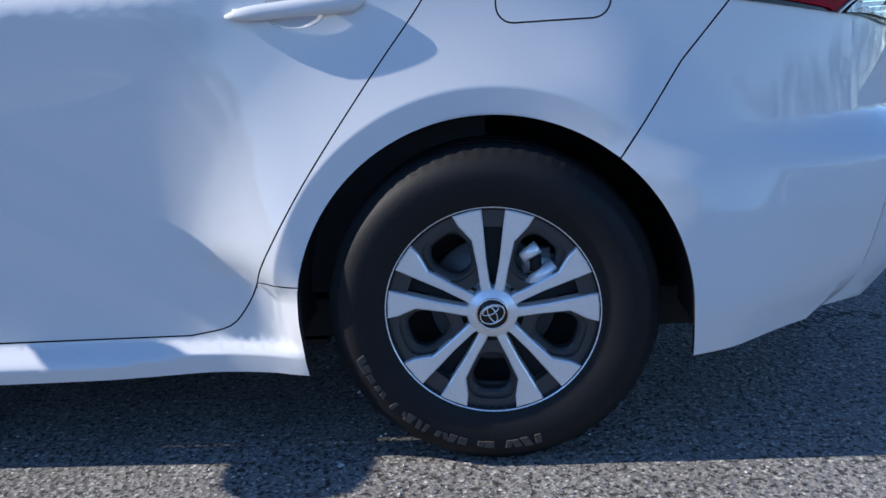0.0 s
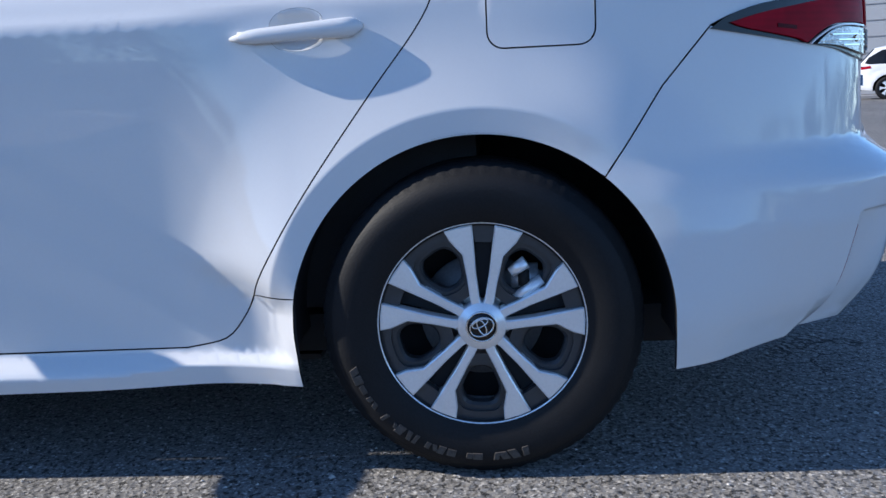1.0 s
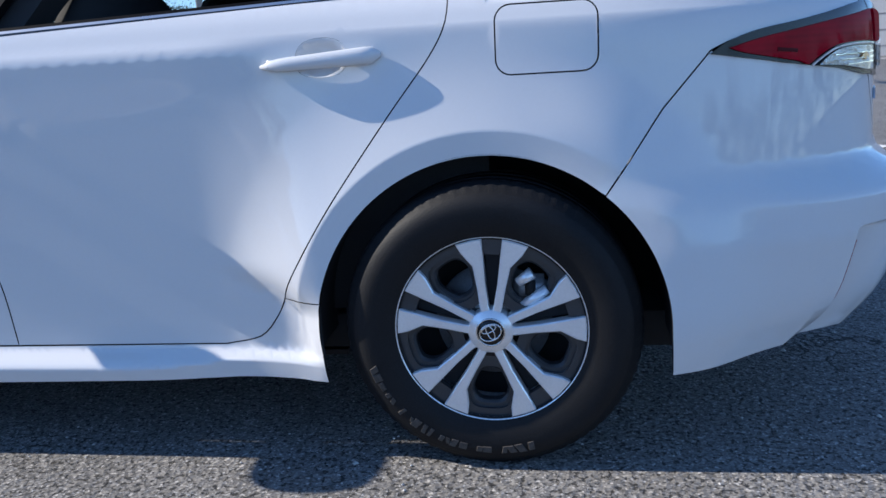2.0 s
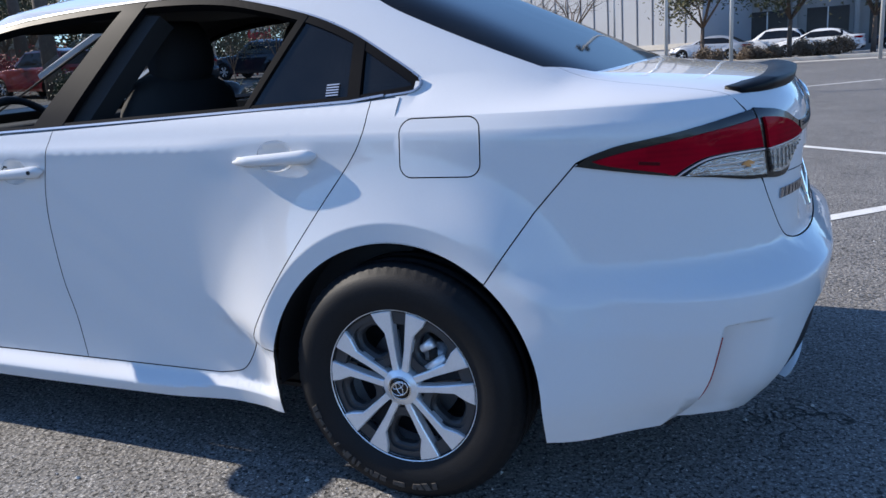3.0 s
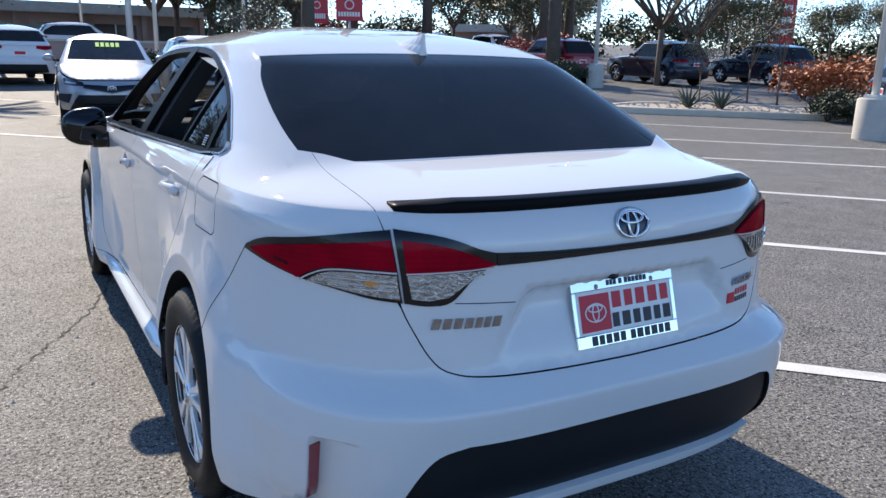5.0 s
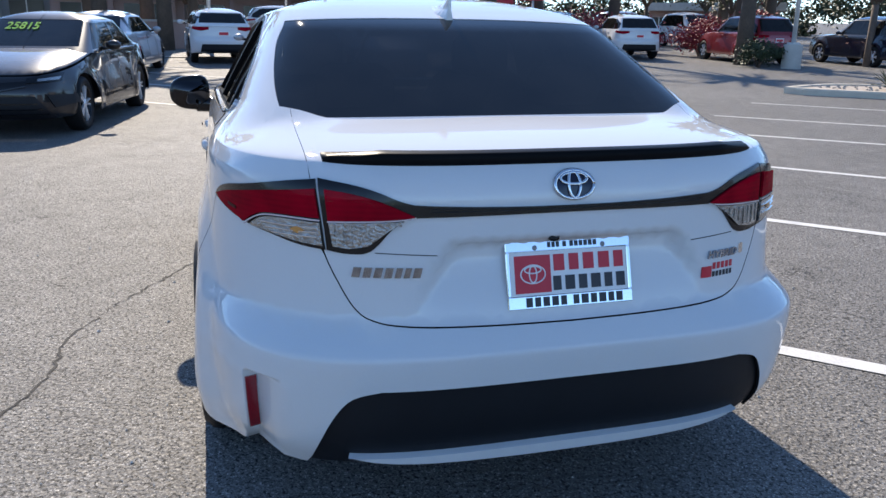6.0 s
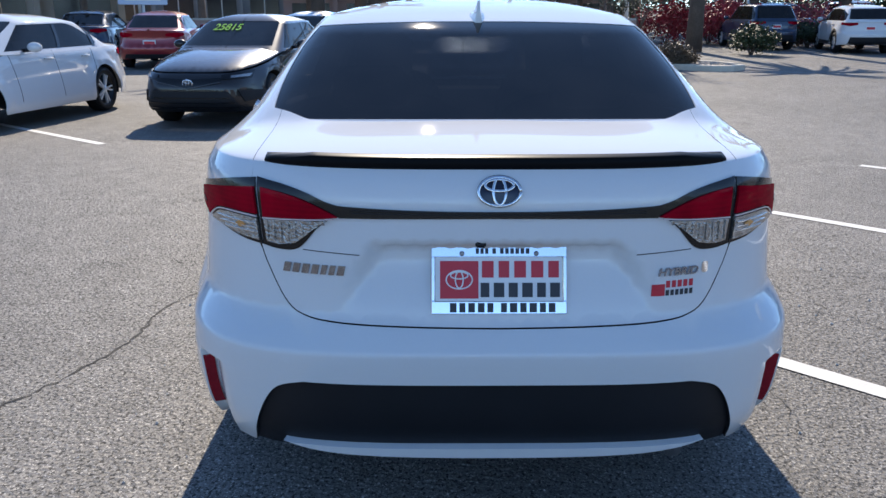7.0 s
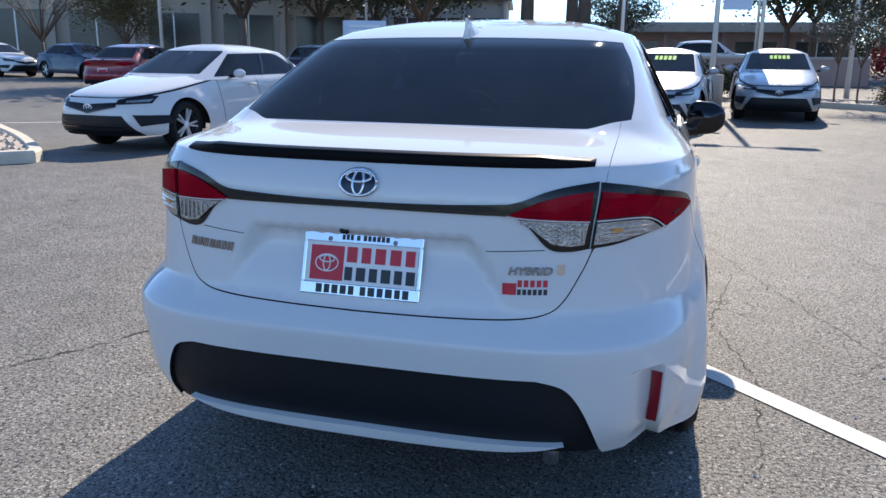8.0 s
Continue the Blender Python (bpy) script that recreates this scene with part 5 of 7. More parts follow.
        if side < 0:
            for i in range(5):
                zz = 1.012 + 0.0062 * i
                skin("glass_print", tp(line((-0.165, zz), (-0.200, zz - 0.001), (-0.200, zz + 0.002), (-0.165, zz + 0.003), (-0.165, zz), gap=0.02), side), top, SATIN, car, core=(-1.1, 0, 0.9), lift=0.0005, depth=0.0005, gap=0.0, grid=0.1)
        # the mirror
        mx, my, mz = -1.80, side * 0.905, 0.938
        bm = bmesh.new()
        bmesh.ops.create_uvsphere(bm, u_segments=24, v_segments=14, radius=1)
        for v in bm.verts:
            x, y, z = v.co
            f = lambda t, n: math.copysign(abs(t) ** n, t)
            sx = 0.075 if x < 0 else 0.04
            v.co = (mx + sx * f(x, 0.8) , my + side * (0.098 * f(y * side, 0.7)), mz + 0.086 * f(z, 0.7) * (1 - 0.22 * y * side))
        mir = part("door_mirror", bm, BLACK_GLOSS, car, "gloss black door mirror")
        gl = plate(rounded(-0.080, -0.058, 0.080, 0.058, 0.035), 0.0, 0.004)
        for v in gl.verts:
            v.co = Vector((mx + 0.037 + v.co.y, my + v.co.x, mz + v.co.z))
        part("mirror_glass", gl, DARKENED_MIRROR, mir, "mirror glass with its dark reflection put into the colour")
        part("mirror_stalk", tube([(mx - 0.02, side * 0.72, 0.885), (mx - 0.01, side * 0.80, 0.875), (mx, side * 0.87, 0.885)], [0.042, 0.038, 0.045], 12), BLACK_GLOSS, mir)
    skin("side_glass", tp(line((-1.11, 0.968), (-0.44, 0.984), (-0.31, 1.214), (-0.40, 1.238), (-0.58, 1.276), (-0.80, 1.293), (-0.868, 1.293), (-1.11, 0.968)), 1), top, TINT, car, core=(-1.1, 0, 0.9), lift=-0.004, depth=0.004, grid=0.08, label="dark rear door glass")
    skin("side_glass", tp(line((-1.22, 0.964), (-2.10, 0.940), (-1.98, 1.05), (-1.8, 1.15), (-1.6, 1.238), (-1.4, 1.276), (-1.1, 1.292), (-0.95, 1.292), (-1.22, 0.964)), 1), top, CLEAR_GLASS, car, core=(-1.1, 0, 0.9), lift=-0.004, depth=0.004, grid=0.08, label="clear front door glass")
    part("headliner", block(-1.6, -0.48, 1.294, -0.32, 0.48, 1.302), FABRIC, car, "dark headliner", smooth=False)
    # aerial fin
    bm = bmesh.new()
    rows = []
    for i in range(9):
        t = i / 8
        x = -0.36 + 0.21 * t
        h = 0.068 * (t**1.6)
        zr = S.zt + S.cap * (1 - ((x - S.x0) / (S.xr(S.zt) - S.x0)) ** 2.4)
        w = 0.028 * math.sin(math.pi * min(1, 0.12 + 0.8 * t)) + 0.006
        rows.append([bm.verts.new(p) for p in ((x, -w, zr - 0.008), (x, -w * 0.45, zr + h * 0.5), (x, -0.004, zr + h + 0.002), (x, 0.004, zr + h + 0.002), (x, w * 0.45, zr + h * 0.5), (x, w, zr - 0.008))])
    for a, b in zip(rows, rows[1:]):
        for k in range(5):
            bm.faces.new((a[k], a[k + 1], b[k + 1], b[k]))
    bm.faces.new(rows[0])
    bm.faces.new(list(reversed(rows[-1])))
    bmesh.ops.recalc_face_normals(bm, faces=bm.faces)
    part("roof_aerial", bm, WHITE, car, "white fin aerial", smooth=False)
    # inside: tub, seats, wheel
    # plain trays added below so sun does not leak through the open floor
    part("underbody", block(-2.2, -0.76, 0.192, -0.56, 0.76, 0.205), BLACK_TEX, car, "black underbody tray added to stop light leaks", smooth=False)
    part("underbody", block(-0.56, -0.70, 0.20, -0.35, 0.70, 0.212), BLACK_TEX, car, smooth=False)
    part("rear_undertray", block(0.30, -0.50, 0.264, 0.68, 0.50, 0.277), BLACK_TEX, car, smooth=False)
    part("floor_tub", block(-2.3, -0.70, 0.22, 0.62, 0.70, 0.30), FABRIC, car, "black cabin floor", smooth=False)
    part("parcel_shelf", block(0.0, -0.62, 0.90, 0.42, 0.62, 0.93, 0.01), FABRIC, car, "black parcel shelf", smooth=False)
    part("dashboard", block(-2.35, -0.68, 0.60, -1.85, 0.68, 0.93, 0.05), FABRIC, car, "black dashboard")
    for side in (-1, 1):
        part("door_lining", block(-2.1, min(side * 0.69, side * 0.715), 0.32, 0.0, max(side * 0.69, side * 0.715), 0.935), FABRIC, car, smooth=False)
    for name, x, y, w in (("front_seat", -1.12, -0.37, 0.25), ("front_seat", -1.12, 0.37, 0.25), ("rear_seat", -0.16, -0.35, 0.32), ("rear_seat", -0.16, 0.35, 0.32)):
        lift = 0.05 if name == "front_seat" else 0.0
        b = tube([(x + 0.0, y, 0.50), (x + 0.06, y, 0.75), (x + 0.10, y, 0.92 + lift), (x + 0.12, y, 0.99 + lift), (x + 0.13, y, 1.03 + lift)], [w, w * 1.02, w, w * 0.86, w * 0.45], 20)
        for v in b.verts:
            v.co.x = x + (v.co.x - x) * 0.45 + (v.co.z - 0.5) * 0.22
        seat = part(name, b, FABRIC, car, "black fabric seat with headrest")
        c = tube([(0, y - 0.12, 0), (0, y - 0.08, 0), (0, y + 0.08, 0), (0, y + 0.12, 0)], [0.05 + lift / 5, 0.085 + lift / 4, 0.085 + lift / 4, 0.05 + lift / 5], 14)
        for v in c.verts:
            v.co.x = v.co.x * 0.6 + x + 0.17
            v.co.z = v.co.z * (0.9 + 4 * lift) + 1.07 + 1.5 * lift
        part("headrest", c, FABRIC, seat)
        part("cushion", block(x - 0.48, y - w, 0.30, x + 0.08, y + w, 0.52, 0.05), FABRIC, seat)
    wh = ring_tube((0, 0, 0), 0.18, 0.18, "X", 0.016)
    for v in wh.verts:
        v.co = Vector((v.co.x - 1.72 - v.co.z * 0.4, v.co.y - 0.37, v.co.z + 0.86))
    for side in (-1, 1):
        pl = [(-1.20, 0.962), (-1.03, 0.966), (-0.83, 1.27), (-0.93, 1.28)]
        skin("pillar_lining", tp(line(*pl, pl[0]), side), top, FABRIC, car, core=(-1.1, 0, 0.9), lift=-0.025, depth=0.06, gap=0.0, grid=0.06, label="black inner pillar lining")
    part("steering_wheel", wh, BLACK_TEX, car, "black steering wheel")


saloon = build_saloon()


def saloon_wheel(x, y, side):
    """One wheel of the white car, its outer face at |y|."""
    w = new("wheel")
    w.parent = saloon
    w.matrix_basis = pose(x, y, MAIN.hub, 0, 0, 0 if side < 0 else 180)
    tagged(w, "black tyre on a silver and dark grey wheel")
    bm = tyre_mesh(0.312, 0.206, 0.20, n=216)
    rows = len(bm.verts) // 216
    bm.verts.ensure_lookup_table()
    for v in bm.verts:
        if (v.index // rows) % 3 == 0 and v.co.y < 0.05 and math.hypot(v.co.x, v.co.z) > 0.295:
            v.co.x *= 0.992
            v.co.z *= 0.992
    part("tyre", bm, RUBBER, w)
    wheel_cover(w, 0.203, 0.006)
    part("brake_disc", lathe([(0.0, 0.068), (0.068, 0.068), (0.070, 0.082), (0.122, 0.082), (0.124, 0.092)], 48), STEEL, w, "worn steel brake disc")
    part("barrel", lathe([(0.0, 0.12), (0.197, 0.12), (0.199, 0.03)], 48), GAP, w)
    cal = part("brake_caliper", block(0.045, 0.036, 0.052, 0.125, 0.078, 0.108, 0.014), CALIPER, w, "bare metal brake caliper")
    part("caliper_pin", tube([(0.066, 0.030, 0.045), (0.118, 0.030, 0.082)], [0.012, 0.012], 12), ALLOY, w)
    part("caliper_pin", tube([(0.058, 0.028, 0.098), (0.088, 0.028, 0.118)], [0.010, 0.013], 12), ALLOY, w)
    part("caliper_bridge", block(0.072, 0.028, 0.066, 0.094, 0.040, 0.104, 0.004), GAP, w)
    for k in range(5):
        a = radians(51 + 72 * k)
        part("wheel_nut", tube([(0.05 * math.cos(a), 0.05, 0.05 * math.sin(a)), (0.05 * math.cos(a), 0.068, 0.05 * math.sin(a))], [0.009, 0.010], 6), ALLOY, w, smooth=False)
    # raised sidewall marks, unreadable
    rnd = random.Random(5)
    a = 198.0
    while a < 290:
        wide, tall = rnd.uniform(0.003, 0.010), rnd.uniform(0.005, 0.010)
        mk = block(-wide, -0.0005, -tall, wide, 0.0025, tall, 0.001, 1)
        lean = rnd.uniform(-0.3, 0.5)
        for v in mk.verts:
            r, u = 0.262 + v.co.z, v.co.x + lean * v.co.z
            c, s = math.cos(radians(a)), math.sin(radians(a))
            v.co = Vector((r * c - u * s, v.co.y - 0.0085, r * s + u * c))
        part("sidewall_mark", mk, DUSTY_RUBBER, w, smooth=False)
        a += math.degrees(wide * 2 / 0.262) + rnd.choice((0.8, 1.0, 1.4, 4.0))
    return w


for ax in MAIN.axles:
    for side in (-1, 1):
        saloon_wheel(ax, side * 0.855, side)

# ---- other parked cars ----


def simple_wheel(parent, x, y, z, side, R, rim, mt=ALLOY):
    w = new("wheel")
    w.parent = parent
    w.matrix_basis = pose(x, y, z, 0, 0, 0 if side < 0 else 180)
    part("tyre", tyre_mesh(R, rim, 0.21, 40, False), RUBBER, w)
    part("rim", lathe([(rim, 0.008), (rim - 0.006, 0.002), (rim - 0.014, 0.008), (rim - 0.016, 0.12), (0.0, 0.12)], 40), BLACK_GLOSS, w)
    broad = R > 0.345
    for i in range(6 if broad else 10):
        a = i * 60 if broad else (i // 2) * 72 + (9 if i % 2 else -9)
        c, s = math.cos(radians(a)), math.sin(radians(a))
        pts = [(0.03, -0.022), (rim * 0.6, -0.028), (rim - 0.012, -0.062), (rim - 0.012, 0.062), (rim * 0.6, 0.028), (0.03, 0.022)] if broad else [(0.02, -0.012), (rim - 0.012, -0.010), (rim - 0.012, 0.010), (0.02, 0.012)]
        part("spoke", plate([(u * c - v * s, u * s + v * c) for u, v in pts], 0.012, 0.04), mt, w, smooth=False)
    part("hub", lathe([(0.0, 0.006), (0.045, 0.008), (0.055, 0.02)], 20), mt, w)
    return w


def sedan_shape(L=4.88, wb=2.825, W=0.92, H=1.445):
    k = W / 0.885
    ro = 1.09
    fo = L - wb - ro
    return Shape(
        width=[(0.15, 0.80 * k), (0.22, 0.845 * k), (0.32, 0.862 * k), (0.5, 0.85 * k), (0.7, 0.822 * k), (0.85, 0.80 * k), (0.93, 0.78 * k), (1.0, 0.735 * k)],
        tail=[(0.15, ro - 0.2), (0.3, ro - 0.06), (0.45, ro), (0.58, ro), (0.64, ro - 0.05), (0.8, ro - 0.08), (1.0, ro - 0.05)],
        nose=[(0.15, wb + fo - 0.25), (0.3, wb + fo - 0.03), (0.5, wb + fo), (0.62, wb + fo - 0.03), (0.72, wb + fo - 0.12), (0.85, wb + fo - 0.35), (1.0, wb + fo - 0.6)],
        cabin=[(0.9, 0.79 * k), (0.95, 0.765 * k), (1.1, 0.70 * k), (1.325, 0.60 * k)],
        xr=[(0.9, 0.72), (1.0, 0.52), (1.325, -0.10)],
        xf=[(0.9, -2.62), (1.0, -2.40), (1.325, -1.66)],
        arch=0.375, axles=(0.0, -wb), hub=0.335, zb=0.95, zt=1.325, cap=H - 1.325, n=3.4, nf=4.6, x0=-1.1,
        edge=lambda x: 0.965 if x > -1.9 else 0.965 - 0.255 * step(-1.9, -wb - 0.85, x),
    )


def suv_shape(L=4.65, wb=2.69, W=0.93, H=1.70):
    k = W / 0.885
    ro = 0.96
    fo = L - wb - ro
    zt = H - 0.13
    return Shape(
        width=[(0.2, 0.80 * k), (0.3, 0.855 * k), (0.5, 0.862 * k), (0.75, 0.85 * k), (0.95, 0.835 * k), (1.05, 0.81 * k), (1.12, 0.78 * k)],
        tail=[(0.2, ro - 0.22), (0.35, ro - 0.04), (0.5, ro), (0.68, ro), (0.74, ro - 0.05), (0.9, ro - 0.07), (1.12, ro - 0.12)],
        nose=[(0.2, wb + fo - 0.2), (0.4, wb + fo), (0.65, wb + fo), (0.85, wb + fo - 0.08), (1.0, wb + fo - 0.3), (1.12, wb + fo - 0.6)],
        cabin=[(1.0, 0.83 * k), (1.08, 0.79 * k), (1.3, 0.73 * k), (zt, 0.64 * k)],
        xr=[(1.0, ro - 0.06), (1.08, ro - 0.10), (zt, 0.45)],
        xf=[(1.0, -2.45), (1.08, -2.25), (zt, -1.55)],
        arch=0.41, axles=(0.0, -wb), hub=0.355, zb=1.06, zt=zt, cap=0.13, n=3.8, nf=4.4, x0=-0.9, flare=0.035,
        edge=lambda x: 1.07 if x > -1.9 else 1.07 - 0.16 * step(-1.9, -wb - 0.8, x),
    )


def parked_car(m, paint, label, kind="sedan", group="parked cars", trim=None, price=None, **dims):
    """A parked car built from its shape: skin, cabin, glass, lamps, grille and wheels. Rear axle at m's origin, nose towards -x."""
    S = sedan_shape(**dims) if kind == "sedan" else suv_shape(**dims)
    suv = kind != "sedan"
    car = thing("car", label, "car", group, m=m)
    low, top = S.low, S.top
    R, rim = (0.335, 0.235) if not suv else (0.355, 0.235)
    zl, ze = (0.21, 0.965) if not suv else (0.27, 1.07)
    wb = -S.axles[1]
    nz = S.nose(0.5)
    core = (-1.2, 0, 0.5)
    clad = trim or paint
    for side in (-1, 1):
        body = line((0.0, zl + 0.10), (abs(S.q_side(S.arch, S.hub)), zl + 0.02), gap=0.12)[:-1]
        pts = [(q, z) for q, z in body]
        pts += [(abs(S.q_side(x, z)), z) for x, z in arc(0, S.hub, S.arch, -12, 192, 22)]
        pts += [(abs(S.q_side(x, zl)), zl) for x in np.linspace(-S.arch - 0.02, -wb + S.arch + 0.02, 12)]
        pts += [(abs(S.q_side(x, z)), z) for x, z in arc(-wb, S.hub, S.arch, -12, 192, 22)]
        pts += line((abs(S.q_side(-wb - S.arch - 0.02, zl)), zl + 0.02), (7.05, zl + 0.03), gap=0.2)
        tops = []
        for q in np.linspace(7.05, 0.0, 46):
            tops.append((q, S.edge(low(q, 0.8).x) + 0.001))
        pts += line((7.05, zl + 0.03), (7.05, tops[0][1]), gap=0.1)[1:-1] + tops + line((0, tops[-1][1]), (0, zl + 0.10), gap=0.1)[1:]
        skin("body_side", [(side * q, z) for q, z in pts], low, paint, car, grid=0.09, gridy=0.07, gap=0.0, core=core)
        # decks
        if not suv:
            qs = np.linspace(0.0, 1.4, 16)
            dk = [(side * q, 0.0) for q in qs] + [(side * 1.4, 0.5)] + [(side * q, 1.0) for q in qs[::-1]] + [(0.0, 0.5)]
            skin("boot_lid", dk, S.deck, paint, car, grid=0.14, gridy=0.15, gap=0.0, core=core)
        qs = np.linspace(3.2 if not suv else 3.1, 7.05, 24)
        dk = [(side * q, 0.0) for q in qs] + [(side * 7.05, v) for v in (0.25, 0.5, 0.75)] + [(side * q, 1.0) for q in qs[::-1]] + [(side * qs[0], 0.5)]
        skin("bonnet", dk, S.deck, paint, car, grid=0.2, gridy=0.15, gap=0.0, core=core)
        # door seams and sill
        for xs in (-0.30, -1.18, -2.12):
            seam = [(S.q_side(xs + 0.03 * math.sin(z * 4) + (0.25 * (z - 0.5) if xs > -0.5 else 0), z, side), z) for z in np.linspace(0.34 if xs < -0.5 else 0.62, ze - 0.01, 10)]
            skin("door_seam", seam + [(q + 0.006, z) for q, z in reversed(seam)], low, GAP, car, lift=0.002, depth=0.002, gap=0.0, grid=0.5, core=core)
        for hx in (-0.42, -1.35):
            hz = ze - 0.11
            part("handle", tube([(hx - 0.1, side * (S.half(hx, hz) + 0.01), hz), (hx, side * (S.half(hx, hz) + 0.03), hz), (hx + 0.1, side * (S.half(hx, hz) + 0.01), hz)], 0.013, 6), paint, car)
        for ax in S.axles:
            flank = abs(low(S.q_side(ax, S.hub + S.arch - 0.02, side), S.hub + S.arch - 0.02).y)
            bm = lathe([(S.arch + 0.004, 0.0), (S.arch + 0.01, 0.3), (0.2, 0.32)], 28)
            for v in bm.verts:
                v.co = Vector((v.co.x + ax, -side * v.co.y + side * (flank - 0.012), v.co.z + S.hub))
            bmesh.ops.delete(bm, geom=[v for v in bm.verts if v.co.z < 0.24], context="VERTS")
            part("wheel_liner", bm, GAP, car)
            simple_wheel(car, ax, side * (flank - 0.012), R, side, R, rim, ALLOY)
            if trim is not None:
                ra = [(S.q_side(ax + x, z, side), z) for x, z in arc(0, S.hub, S.arch, 0, 180, 20)] + [(S.q_side(ax + x, z, side), z) for x, z in arc(0, S.hub, S.arch + 0.055, 180, 0, 20)]
                skin("arch_trim", ra, low, BLACK_TEX, car, lift=0.008, depth=0.01, gap=0.0, grid=0.3, core=core)
        if trim is not None:
            sl = [(S.q_side(x, zl + 0.01, side), zl + 0.01) for x in np.linspace(-S.arch, -wb + S.arch, 12)] + [(S.q_side(x, zl + 0.13, side), zl + 0.13) for x in np.linspace(-wb + S.arch, -S.arch, 12)]
            skin("sill_trim", sl, low, BLACK_TEX, car, lift=0.008, depth=0.01, gap=0.0, grid=0.3, core=core)
        # lamps
        za, zb_ = (0.80, 0.93) if not suv else (0.92, 1.06)
        rl = [(S.q_tail(side * 0.40, za + 0.04), za + 0.04), (S.q_tail(side * 0.62, za), za), (S.q_side(S.tail(0.85) - 0.42, za + 0.05, side), za + 0.05), (S.q_side(S.tail(0.85) - 0.40, zb_ - 0.02, side), zb_ - 0.02), (S.q_tail(side * 0.62, zb_), zb_), (S.q_tail(side * 0.40, zb_ - 0.03), zb_ - 0.03)]
        skin("tail_lamp", line(*rl, rl[0], gap=0.05), low, RED_LENS, car, lift=0.012, depth=0.02, gap=0.0, grid=0.07, core=core)
        zh = 0.64 if not suv else 0.82
        hl = [(S.q_nose(side * 0.42, zh), zh), (S.q_nose(side * 0.70, zh + 0.01), zh + 0.01), (S.q_side(-nz + 0.55, zh + 0.10, side), zh + 0.10), (S.q_nose(side * 0.66, zh + 0.105), zh + 0.105), (S.q_nose(side * 0.42, zh + 0.055), zh + 0.055)]
        lamp = skin("headlamp", line(*hl, hl[0], gap=0.05), low, BLACK_GLOSS, car, lift=0.012, depth=0.02, gap=0.0, grid=0.07, core=core, label="dark headlamp with clear reflector")
        h2 = [(S.q_nose(side * 0.52, zh + 0.018), zh + 0.018), (S.q_nose(side * 0.68, zh + 0.028), zh + 0.028), (S.q_nose(side * 0.69, zh + 0.062), zh + 0.062), (S.q_nose(side * 0.52, zh + 0.042), zh + 0.042)]
        skin("reflector", line(*h2, h2[0], gap=0.05), low, CLEAR_LENS, lamp, lift=0.015, depth=0.005, gap=0.0, grid=0.07, core=core, label="narrow clear reflector")
        for k in range(3):
            zz = (0.29 if not suv else 0.36) + k * 0.06
            sl = [(7.05 * side, zz), (S.q_nose(side * (0.60 - 0.04 * k), zz), zz), (S.q_nose(side * (0.60 - 0.04 * k), zz), zz + 0.012), (7.05 * side, zz + 0.012)]
            skin("grille_slat", line(*sl, sl[0], gap=0.08), low, BLACK_GLOSS, car, lift=0.020, depth=0.012, gap=0.0, grid=0.1, core=core)
        gl = (0.585 if not suv else 0.68) - 0.012
        bl = [(7.05 * side, gl - 0.05), (S.q_nose(side * 0.42, gl + 0.03), gl + 0.03), (S.q_nose(side * 0.42, gl + 0.03), gl + 0.042), (7.05 * side, gl - 0.036)]
        skin("grille_trim", line(*bl, bl[0], gap=0.06), low, WHEEL_GREY, car, lift=0.018, depth=0.01, gap=0.0, grid=0.1, core=core)
        v0 = 0.36 if not suv else 0.45
        vt = [(S.q_nose(side * 0.66, v0), v0), (S.q_nose(side * 0.80, v0 + 0.03), v0 + 0.03), (S.q_nose(side * 0.78, v0 + 0.13), v0 + 0.13), (S.q_nose(side * 0.60, v0 + 0.15), v0 + 0.15)]
        skin("side_vent", line(*vt, vt[0], gap=0.05), low, BLACK_TEX, car, lift=0.012, depth=0.02, gap=0.0, grid=0.07, core=core)
        mx = -1.80 if not suv else -1.75
        bm = bmesh.new()
        bmesh.ops.create_uvsphere(bm, u_segments=14, v_segments=8, radius=1)
        for v in bm.verts:
            v.co = (mx + 0.07 * v.co.x, side * (S.w(0.9) + 0.13) + 0.10 * v.co.y, ze + 0.05 + 0.065 * v.co.z)
        part("door_mirror", bm, paint, car)
        part("mirror_stalk", tube([(mx, side * (S.w(0.9) - 0.06), ze), (mx, side * (S.w(0.9) + 0.08), ze + 0.02)], 0.025, 6), BLACK_GLOSS, car)
    # grille
    def N(pts):
        return [(S.q_nose(y, z), z) for y, z in pts]

    for side in (-1, 1):
        g0, g1 = (0.24, 0.50) if not suv else (0.30, 0.62)
        gr = [(7.05 * side, g0), (S.q_nose(side * 0.66, g0), g0), (S.q_nose(side * 0.50, g1), g1), (7.05 * side, g1)]
        skin("lower_grille", line(*gr, gr[0], gap=0.06), low, BLACK_TEX, car, lift=0.012, depth=0.02, gap=0.0, grid=0.07, core=core)
        g2 = 0.585 if not suv else 0.68
        gr = [(7.05 * side, g2 - 0.05), (S.q_nose(side * 0.42, g2 + 0.03), g2 + 0.03), (S.q_nose(side * 0.42, g2 + 0.075), g2 + 0.075), (7.05 * side, g2 + 0.05)]
        skin("upper_grille", line(*gr, gr[0], gap=0.06), low, BLACK_GLOSS, car, lift=0.014, depth=0.02, gap=0.0, grid=0.07, core=core)
        b0, b1 = (0.24, 0.40) if not suv else (0.30, 0.56)
        bp = [(0.0, b0 + 0.05), (S.q_tail(side * 0.66, b0 + 0.05), b0 + 0.05), (S.q_tail(side * 0.6, b1), b1), (0.0, b1)]
        skin("lower_bumper", line(*bp, bp[0], gap=0.06), low, BLACK_TEX, car, lift=0.014, depth=0.02, gap=0.0, grid=0.07, core=core)
